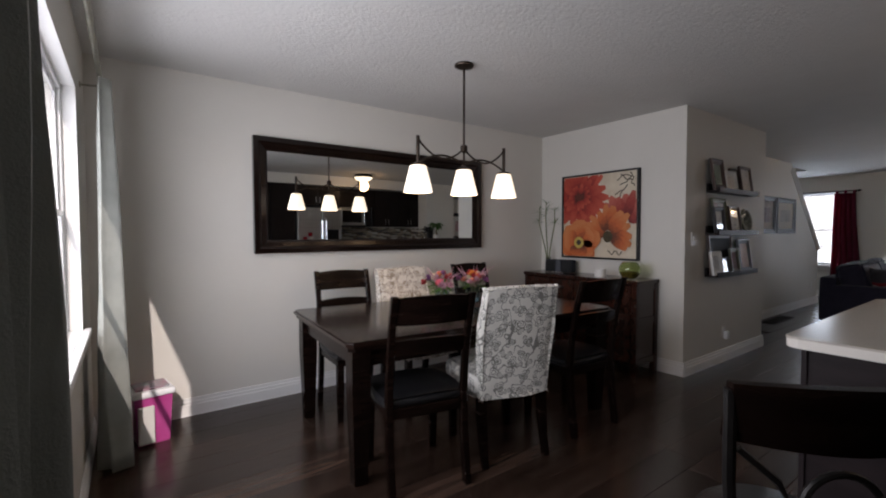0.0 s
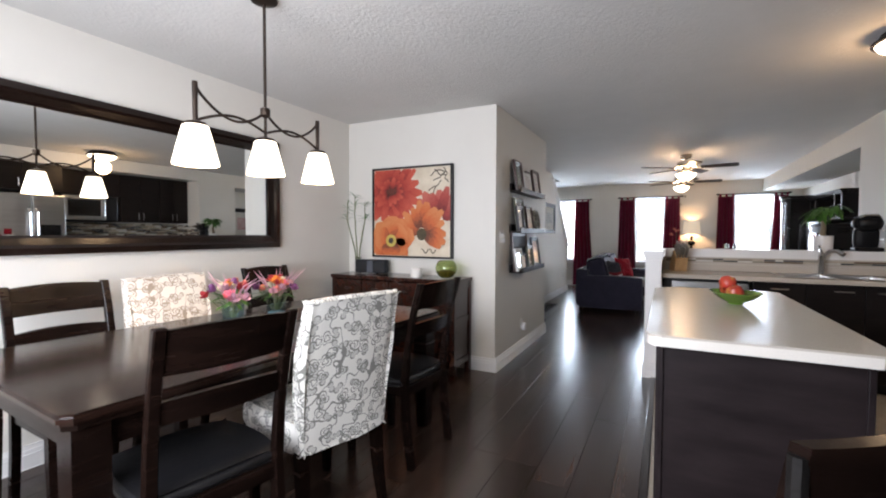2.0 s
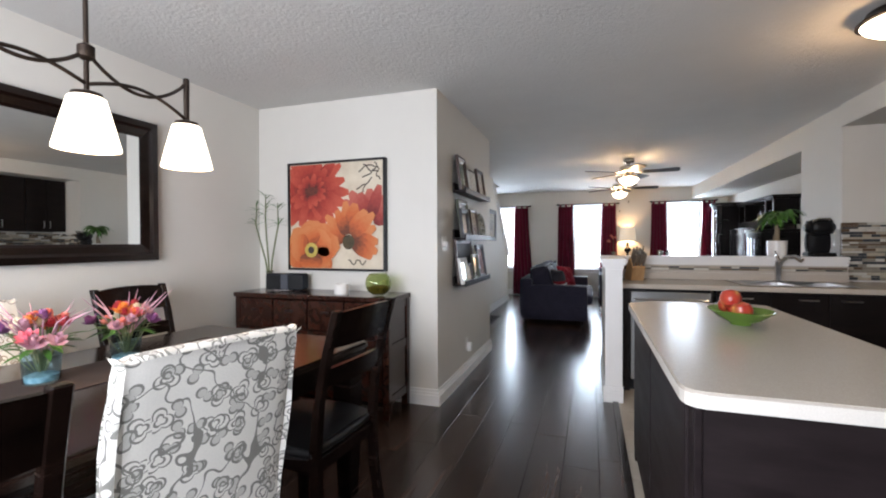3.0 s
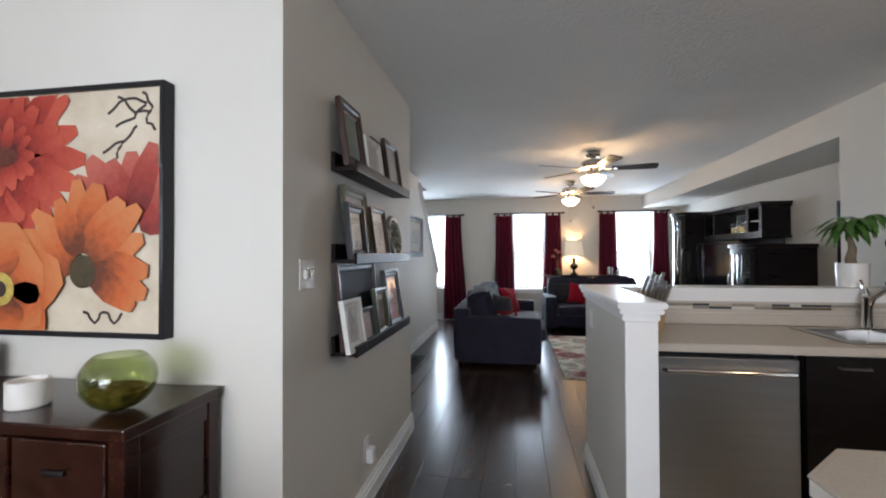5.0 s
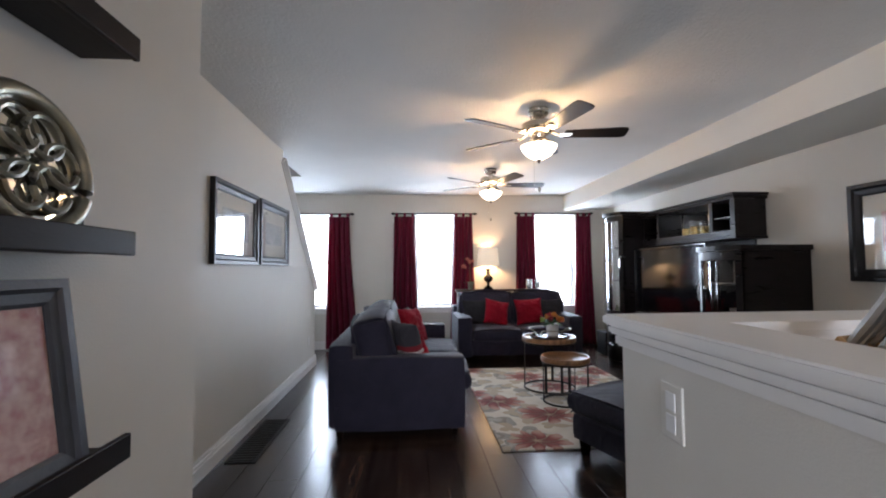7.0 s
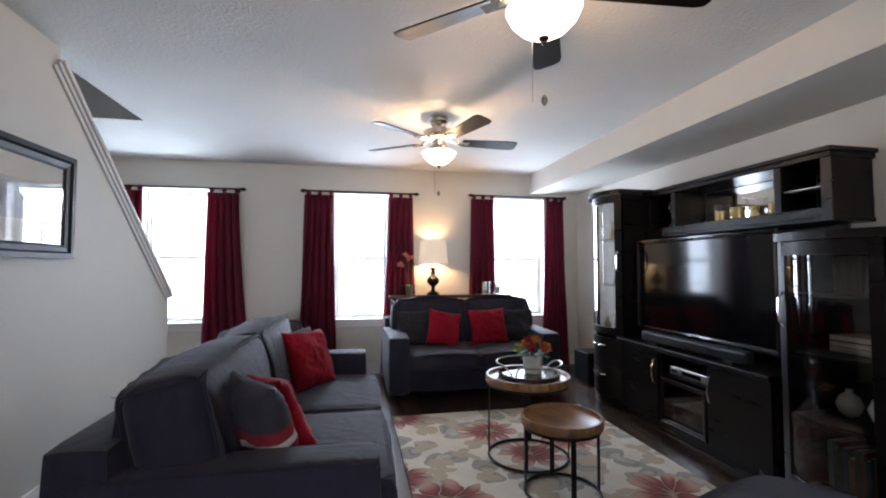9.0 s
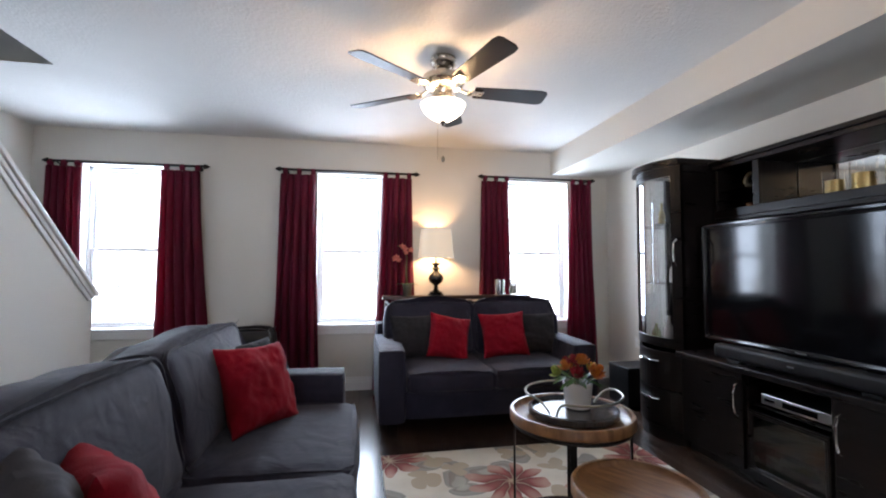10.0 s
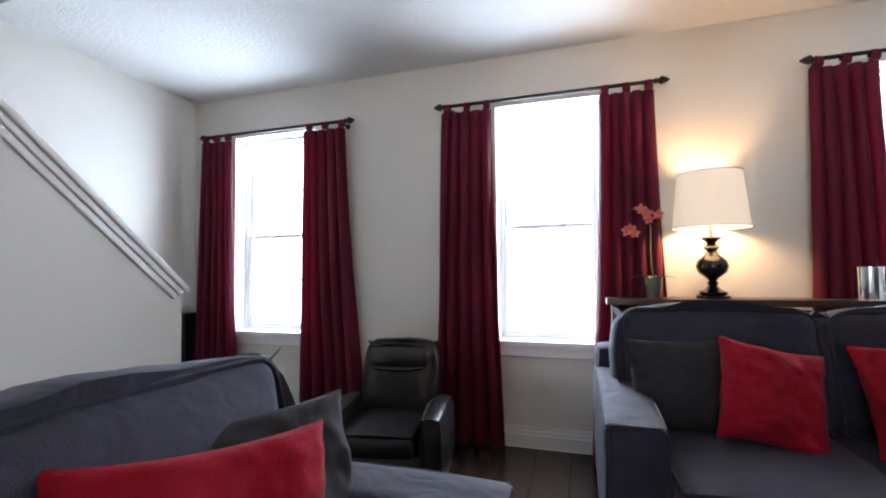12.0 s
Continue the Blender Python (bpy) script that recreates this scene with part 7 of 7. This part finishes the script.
def coffee_maker():
    ob = thing("coffee_maker", pose(4.77, -0.65, 1.126, 0, 0, -90), "rounded black single-serve coffee maker on the ledge", "coffee maker")
    P = M["black"]
    part("base", box(-0.10, -0.06, 0, 0.10, 0.075, 0.035, 0.012, 3), P, ob)
    part("column", soft_block(-0.085, 0.0, 0.03, 0.085, 0.075, 0.22, 0.03, 0.006, 71, 6, 0), P, ob, smooth=True)
    hd = soft_block(-0.095, -0.065, 0.19, 0.095, 0.08, 0.315, 0.055, 0.012, 72, 8, 0)
    part("head", hd, P, ob, smooth=True)
    part("tank", lathe([(0.045, 0.0), (0.05, 0.01), (0.05, 0.22), (0.04, 0.235)], 20), M["smoke"], ob, smooth=True).location = (0.115, 0.03, 0.0)
    part("handle", tube([(-0.07, -0.05, 0.30), (-0.04, -0.085, 0.325), (0.04, -0.085, 0.325), (0.07, -0.05, 0.30)], 0.009, 8), M["chrome"], ob, smooth=True)
    part("drip_tray", box(-0.07, -0.075, 0.0, 0.07, -0.055, 0.028, 0.006), M["iron"], ob)


coffee_maker()

# appliances and cabinets along the long wall
fr = thing("refrigerator", pose(2.31, -1.13, 0), "stainless steel side-by-side refrigerator with ice dispenser", "refrigerator")
part("body", box(-0.44, -0.35, 0.02, 0.44, 0.29, 1.80, 0.006), M["black"], fr)
for x0, x1, hx in ((-0.44, 0.055, 0.02), (0.065, 0.44, 0.10)):
    d = part("door", box(x0, 0.295, 0.06, x1, 0.355, 1.80, 0.012), M["steel"], fr)
    part("handle", tube([(hx, 0.355, 0.85), (hx, 0.405, 0.90), (hx, 0.405, 1.55), (hx, 0.355, 1.60)], 0.012, 8), M["chrome"], d, "chrome handle", smooth=True)
part("dispenser", box(0.14, 0.352, 1.02, 0.38, 0.36, 1.38, 0.006), M["gloss_black"], fr)
for x, z, mm in ((-0.30, 1.20, "red"), (-0.20, 1.28, "red"), (-0.18, 1.22, "paper")):
    part("magnet", box(x - 0.04, 0.355, z - 0.04, x + 0.04, 0.361, z + 0.04, 0.002, 1), M[mm], fr)
KC = M["kitchen"]
pan = thing("pantry_cabinet", pose(1.62, -1.17, 0), "tall dark brown pantry cabinet beside the refrigerator", "cabinet", "kitchen cabinets")
part("body", box(-0.23, -0.32, 0.0, 0.23, 0.32, 2.245, 0.003), KC, pan)
part("door", box(-0.225, 0.322, 0.10, 0.225, 0.342, 2.235, 0.003), KC, pan)
pan2 = thing("tall_cabinet", pose(1.15, -1.17, 0), "tall dark brown cabinet at the end of the kitchen", "cabinet", "kitchen cabinets")
part("body", box(-0.23, -0.32, 0.0, 0.23, 0.32, 2.245, 0.003), KC, pan2)
part("door", box(-0.225, 0.322, 0.10, 0.225, 0.342, 2.235, 0.003), KC, pan2)


def wall_cabinet(x0, x1, z0, z1, depth):
    ob = thing("wall_cabinet", pose((x0 + x1) / 2, YR + 0.002, 0), "dark brown kitchen wall cabinet", "cabinet", "kitchen cabinets")
    w = (x1 - x0) / 2 - 0.002
    part("body", box(-w, 0, z0, w, depth - 0.022, z1, 0.002), KC, ob)
    for a, b, hx in ((-w, -0.002, -0.04), (0.002, w, 0.04)):
        d = part("door", box(a, depth - 0.02, z0, b, depth, z1, 0.003), KC, ob)
        part("handle", tube([(hx, depth, z0 + 0.05), (hx, depth + 0.02, z0 + 0.055), (hx, depth + 0.02, z0 + 0.155), (hx, depth, z0 + 0.16)], 0.004, 6), M["steel"], d, "steel bar handle", smooth=True)


wall_cabinet(1.855, 2.77, 1.86, 2.245, 0.60)
wall_cabinet(2.78, 3.66, 1.86, 2.245, 0.34)
wall_cabinet(3.67, 4.30, 1.45, 2.245, 0.34)
wall_cabinet(4.31, 4.83, 1.45, 2.245, 0.34)
mw = thing("microwave", pose(3.22, YR + 0.002, 1.44), "stainless steel microwave mounted over the range", "microwave")
part("body", box(-0.375, 0, 0, 0.375, 0.36, 0.415, 0.004), M["black"], mw)
part("door", box(-0.375, 0.362, 0.03, 0.20, 0.395, 0.41, 0.006), M["steel"], mw)
part("window", box(-0.31, 0.395, 0.09, 0.13, 0.399, 0.35, 0.004), M["gloss_black"], mw)
part("panel", box(0.21, 0.362, 0.03, 0.375, 0.395, 0.41, 0.004), M["gloss_black"], mw)
part("handle", tube([(0.17, 0.395, 0.07), (0.17, 0.43, 0.10), (0.17, 0.43, 0.34), (0.17, 0.395, 0.37)], 0.010, 8), M["chrome"], mw, smooth=True)
rg = thing("range", pose(3.22, YR + 0.002, 0), "stainless kitchen range under the microwave", "stove")
part("body", box(-0.375, 0.0, 0.02, 0.375, 0.62, 0.90, 0.004), M["steel"], rg)
part("cooktop", box(-0.375, 0.0, 0.90, 0.375, 0.63, 0.915, 0.004), M["gloss_black"], rg)
part("back_panel", box(-0.375, 0.0, 0.915, 0.375, 0.06, 1.08, 0.006), M["steel"], rg)
part("oven_window", box(-0.26, 0.62, 0.35, 0.26, 0.626, 0.62, 0.004), M["gloss_black"], rg)
part("handle", tube([(-0.32, 0.62, 0.76), (-0.31, 0.665, 0.76), (0.31, 0.665, 0.76), (0.32, 0.62, 0.76)], 0.011, 8), M["chrome"], rg, smooth=True)
bc = thing("corner_cabinet", pose(4.22, YR + 0.002, 0), "dark brown base cabinets with a beige worktop along the wall", "cabinet", "kitchen cabinets")
part("body", box(-0.615, 0.0, 0.09, 0.615, 0.58, 0.868, 0.002), KC, bc)
part("plinth", box(-0.615, 0.0, 0, 0.615, 0.52, 0.09, 0.002), M["black"], bc)
for x0 in (-0.61, -0.205, 0.20):
    part("door", box(x0, 0.581, 0.10, x0 + 0.40, 0.60, 0.862, 0.003), KC, bc)
part("worktop", box(-0.615, 0, 0.872, 0.615, 0.675, 0.91, 0.004), M["counter"], bc, "beige laminate worktop")

# mosaic splashback: strips of glass and stone
MOS = [surf("mosaic_strip", a, b, r, 20, 0.05, 90) for a, b, r in (((0.10, 0.065, 0.04), (0.16, 0.11, 0.07), 0.2), ((0.36, 0.30, 0.22), (0.46, 0.40, 0.31), 0.35), ((0.04, 0.045, 0.05), (0.08, 0.085, 0.09), 0.15), ((0.50, 0.48, 0.42), (0.60, 0.58, 0.52), 0.3), ((0.22, 0.20, 0.16), (0.30, 0.27, 0.22), 0.2))]
GROUT = surf("grout", (0.36, 0.33, 0.28), (0.42, 0.39, 0.34), 0.9, 30, 0.2, 200)
end_splash = structure("splashback_end", box(XE - 0.006, YR + 0.005, 0.92, XE - 0.001, -0.822, 1.41, 0), GROUT, "mosaic strip tile splashback")
mr = random.Random(9)
strip_meshes = {}


def mosaic_piece(length, hgt, k, parent, m):
    key = (round(length, 3), round(hgt, 3), k)
    if key not in strip_meshes:
        me = bpy.data.meshes.new("tile")
        b = box(-0.006, 0, 0, 0, length, hgt, 0.0012, 1)
        b.to_mesh(me)
        b.free()
        me.materials.append(MOS[k])
        strip_meshes[key] = me
    ob = new("tile", strip_meshes[key])
    ob.parent = parent
    ob.matrix_basis = m


z = 0.925
while z < 1.40:
    hgt = mr.choice((0.014, 0.022, 0.022))
    y = -0.826
    while y > YR + 0.02:
        ln3 = min(mr.choice((0.06, 0.09, 0.12, 0.15)), y - YR - 0.012)
        mosaic_piece(ln3 - 0.002, hgt, mr.randrange(5), end_splash, pose(XE - 0.006, y - ln3 + 0.001, z))
        y -= ln3
    z += hgt + 0.002
low = structure("splashback_sink", box(4.694, -0.815, 0.978, 4.6995, 0.995, 1.044, 0), M["counter"], "mosaic strip under the ledge")
y = 0.96
while y > -0.79:
    ln3 = min(mr.choice((0.06, 0.09, 0.12, 0.15)), y + 0.81)
    for zz in (1.000, 1.017):
        mosaic_piece(ln3 - 0.002, 0.014, mr.randrange(5), low, pose(4.694, y - ln3, zz))
    y -= ln3
back = bmesh.new()
for zz in range(20):
    x = 2.80
    while x < 4.82:
        ln3 = mr.choice((0.08, 0.12, 0.16))
        box(x, YR, 0.915 + 0.026 * zz, min(x + ln3, 4.835) - 0.002, YR + 0.009, 0.915 + 0.026 * zz + 0.024, 0, bm=back)
        x += ln3
for i, f in enumerate(back.faces):
    f.material_index = (i // 6 * 7 + i // 36) % 5
bsp = part("splashback_wall", back, MOS)
tagged(bsp, "mosaic strip tile splashback behind the range", kind="structure")

# flush ceiling lamp over the kitchen
fl = thing("ceiling_lamp", pose(3.0, -0.28, H), "flush bronze ceiling lamp with a lit amber bowl", "ceiling lamp")
part("pan", lathe([(0.15, 0), (0.155, -0.01), (0.165, -0.03), (0.19, -0.045), (0.192, -0.055), (0.178, -0.058)], 40), M["bronze"], fl, smooth=True)
part("bowl", lathe([(0.178, -0.05), (0.16, -0.078), (0.12, -0.105), (0.06, -0.122), (0.004, -0.126)], 40), M["bowl"], fl, "lit frosted amber bowl", smooth=True)
part("finial", lathe([(0.012, -0.124), (0.014, -0.134), (0.004, -0.146)], 12), M["bronze"], fl, smooth=True)
lamp("ceiling_bulb", "POINT", Matrix.Translation((3.0, -0.28, H - 0.22)), 6.5, WARM, radius=0.10)


# bar stool at the island's end
def bar_stool():
    ob = thing("bar_stool", pose(0.52, 0.83, 0, 0, 0, 139), "dark bar stool with curved wooden back and iron scrolls", "stool")
    n = 12
    bm = bmesh.new()
    cols = []
    for i in range(n + 1):
        u = 2 * i / n - 1
        x, yb = 0.20 * u, 0.235 - 0.06 * u * u
        col = []
        for z, off in ((0.875, 0.0), (1.0 + 0.012 * (1 - u * u), 0.022)):
            col += [bm.verts.new((x, yb + off - 0.012, z)), bm.verts.new((x, yb + off + 0.014, z))]
        cols.append(col)
    for a, b in zip(cols, cols[1:]):
        for q in ((0, 1), (1, 3), (3, 2), (2, 0)):
            bm.faces.new((a[q[0]], a[q[1]], b[q[1]], b[q[0]]))
    bm.faces.new([cols[0][k] for k in (0, 1, 3, 2)])
    bm.faces.new([cols[-1][k] for k in (0, 2, 3, 1)])
    bmesh.ops.bevel(bm, geom=[e for e in bm.edges if e.calc_face_angle(0) > 0.7], offset=0.005, segments=2, affect="EDGES")
    part("top_rail", bm, M["espresso"], ob, "curved dark wooden back rail", smooth=True)
    for s in (-1, 1):
        part("back_post", tube([(s * 0.185, 0.19, 0.60), (s * 0.195, 0.19, 0.80), (s * 0.198, 0.195, 0.985)], 0.013, 8), M["iron"], ob, smooth=True)
        part("scroll", tube([(s * 0.18, 0.195, 0.86), (s * 0.11, 0.21, 0.80), (s * 0.06, 0.22, 0.70), (s * 0.07, 0.21, 0.63)], 0.008, 8), M["iron"], ob, smooth=True)
        for sy in (-0.17, 0.17):
            part("leg", tube([(s * 0.12, sy * 0.72 + 0.03, 0.55), (s * 0.15, sy * 0.85 + 0.03, 0.30), (s * 0.17, sy * 0.95 + 0.03, 0.0)], 0.013, 8), M["iron"], ob, smooth=True)
    part("ring", tube([(0.075 * math.cos(a), 0.225, 0.755 + 0.075 * math.sin(a)) for a in [2 * math.pi * q / 24 for q in range(24)]], 0.008, 8, True), M["iron"], ob, smooth=True)
    part("seat", lathe([(0.155, 0.545), (0.17, 0.56), (0.17, 0.595), (0.145, 0.615), (0.01, 0.62)], 36), M["leather"], ob, "black leather seat", smooth=True).location.y = 0.03
    part("foot_ring", tube(circle(0.205, 36, 0.25, 0, 0.03), 0.010, 8, True), M["iron"], ob, smooth=True)


bar_stool()

# ---- picture ledges ----


def ledge(z, label):
    ob = thing("picture_ledge", pose(4.17, YL - 0.001, z), label, "shelf", "picture ledges")
    part("shelf", box(-0.475, -0.105, 0, 0.475, 0, 0.018, 0.003), M["ledge"], ob)
    part("back_rail", box(-0.475, -0.018, 0.018, 0.475, 0, 0.085, 0.003), M["ledge"], ob)
    part("lip", box(-0.475, -0.118, -0.004, 0.475, -0.105, 0.045, 0.003), M["ledge"], ob)


Z1, Z2, Z3 = 1.685, 1.285, 0.885
for zz in (Z1, Z2, Z3):
    ledge(zz, "dark espresso picture ledge holding framed photos")


def standing(x, dy, z, w, h, bar, mat, image, label, lean=-8, mat_w=0.03, turn=0, depth=0.022):
    ob = picture(pose(x, YL - dy, z + 0.0185, lean, 0, turn), w, h, bar, depth, mat, mat_w, image, label, "photo_frame", "photo frames on the ledges")
    part("backing", box(-w / 2 + 0.006, 0.0, 0.006, w / 2 - 0.006, 0.006, h - 0.006, 0.001, 1), M["black"], ob)
    return ob


GREENP = surf("green_photo", (0.03, 0.08, 0.03), (0.12, 0.20, 0.09), 0.4, 12, 0.0)
PALEP = surf("pale_photo", (0.48, 0.42, 0.38), (0.70, 0.64, 0.58), 0.4, 12, 0.0)
BROWNP = surf("brown_empty_backing", (0.16, 0.12, 0.09), (0.22, 0.17, 0.13), 0.6, 8, 0.05, 60)
PINKLINE = surf("pink_floral_paper", (0.48, 0.22, 0.22), (0.78, 0.62, 0.58), 0.5, 34, 0.0)
standing(3.800, 0.070, Z1, 0.25, 0.30, 0.055, M["frame_brown"], GREENP, "brown wooden frame with a green photo", mat_w=0.0)
standing(4.040, 0.082, Z1, 0.235, 0.20, 0.028, M["frame_white"], PALEP, "white frame with a pale photo", mat_w=0.025)
standing(4.200, 0.055, Z1, 0.19, 0.24, 0.022, M["frame_brown"], PALEP, "thin dark frame tucked behind", mat_w=0.0)
standing(4.410, 0.080, Z1, 0.27, 0.275, 0.03, M["frame_brown"], PALEP, "dark brown frame with a sepia photo", mat_w=0.0)
standing(3.895, 0.060, Z2, 0.30, 0.335, 0.045, M["frame_green"], M["colourprint"], "olive green frame with an abstract colour print", mat_w=0.0)
standing(3.785, 0.086, Z2, 0.205, 0.245, 0.04, M["frame_black"], M["print"], "small black moulded frame with a photo", mat_w=0.0, lean=-6)
standing(4.170, 0.075, Z2, 0.245, 0.265, 0.022, M["frame_brown"], M["print"], "thin brown frame with a photo in a wide mat", mat_w=0.045)
standing(4.41, 0.088, Z3, 0.275, 0.335, 0.045, M["frame_blue"], PINKLINE, "slate grey frame with a pink floral print", mat_w=0.0)
standing(4.140, 0.092, Z3, 0.19, 0.245, 0.038, M["frame_green"], BROWNP, "small olive green frame with a brown picture", mat_w=0.0, lean=-7)
standing(3.920, 0.088, Z3, 0.18, 0.165, 0.022, M["frame_blue"], PALEP, "small slate grey frame with a pale photo", mat_w=0.0, lean=-9)
standing(3.740, 0.093, Z3, 0.185, 0.225, 0.042, M["frame_white"], M["print"], "small white moulded frame with a photo", mat_w=0.0, lean=-9, turn=-3)
cbd = thing("chalkboard", pose(3.945, YL - 0.045, Z3 + 0.0185, -5, 0, 0), "dark chalkboard in a brown wooden frame on the ledge", "chalkboard")
part("frame", frame_bars(0.50, 0.385, 0.04, 0.02), M["frame_brown"], cbd)
part("slate", box(-0.217, -0.010, 0.033, 0.217, -0.002, 0.352, 0.001, 1), M["slate"], cbd)


def wheel_ornament():
    ob = thing("wheel_ornament", pose(4.455, YL - 0.088, Z2 + 0.0185, -9, 0, 0), "round pewter lattice ornament on the ledge", "ornament")
    R = 0.112
    ring = tube([(R * math.cos(a), 0, R + R * math.sin(a)) for a in [2 * math.pi * q / 40 for q in range(40)]], 0.015, 10, True)
    ring.transform(Matrix.Translation((0, 0, 0.015)))
    part("rim", ring, M["pewter"], ob, smooth=True)
    part("disc", lathe([(0.098, 0), (0.098, 0.003)], 36), M["mirror"], ob, "small round mirror").matrix_basis = pose(0, 0.008, R + 0.015, 90, 0, 0)
    for k in range(6):
        a = 2 * math.pi * k / 6
        c = tube([(0.052 * math.cos(a) + 0.036 * math.cos(b), -0.006, R + 0.015 + 0.052 * math.sin(a) + 0.036 * math.sin(b)) for b in [2 * math.pi * q / 18 for q in range(18)]], 0.006, 6, True)
        part("loop", c, M["pewter"], ob, smooth=True)


wheel_ornament()

# ---- floor planks ----
PL, PW = 1.30, 0.192
plank_mesh = bpy.data.meshes.new("plank")
bm = box(0, 0, -0.012, PL - 0.0009, PW - 0.0009, 0, 0.0014, 1)
bm.to_mesh(plank_mesh)
bm.free()
plank_mesh.materials.append(M["plank"])
y = YR
prand = random.Random(4)
while y < YM:
    x = XB - prand.uniform(0, PL)
    while x < XW - 0.02:
        if x + PL < XB + 0.02:
            x += PL
            continue
        kitchen_strip = y + PW < 1.08 and x + PL > 1.5 and x + PL < 5.2
        under_stairs = y > YS + 0.13 and 5.2 < x < 8.6
        block = y > YL + 0.1 and 3.4 < x < 5.0
        if not (kitchen_strip or under_stairs or block):
            x0, x1 = max(x, XB), min(x + PL, XW)
            ob = new("plank", plank_mesh)
            ob.parent = sub
            ob.location = (x0, y, 0)
            ob.scale.x = (x1 - x0) / PL
        x += PL
    y += PW
tile_mesh = bpy.data.meshes.new("tile")
bm = box(0, 0, -0.012, 0.327, 0.327, 0.003, 0.003, 1)
bm.to_mesh(tile_mesh)
bm.free()
tile_mesh.materials.append(M["tile"])
for i in range(12):
    for j in range(8):
        ob = new("tile", tile_mesh)
        ob.parent = sub
        ob.location = (1.3 + 0.33 * i, YR + 0.01 + 0.33 * j - 0.11, 0.0)
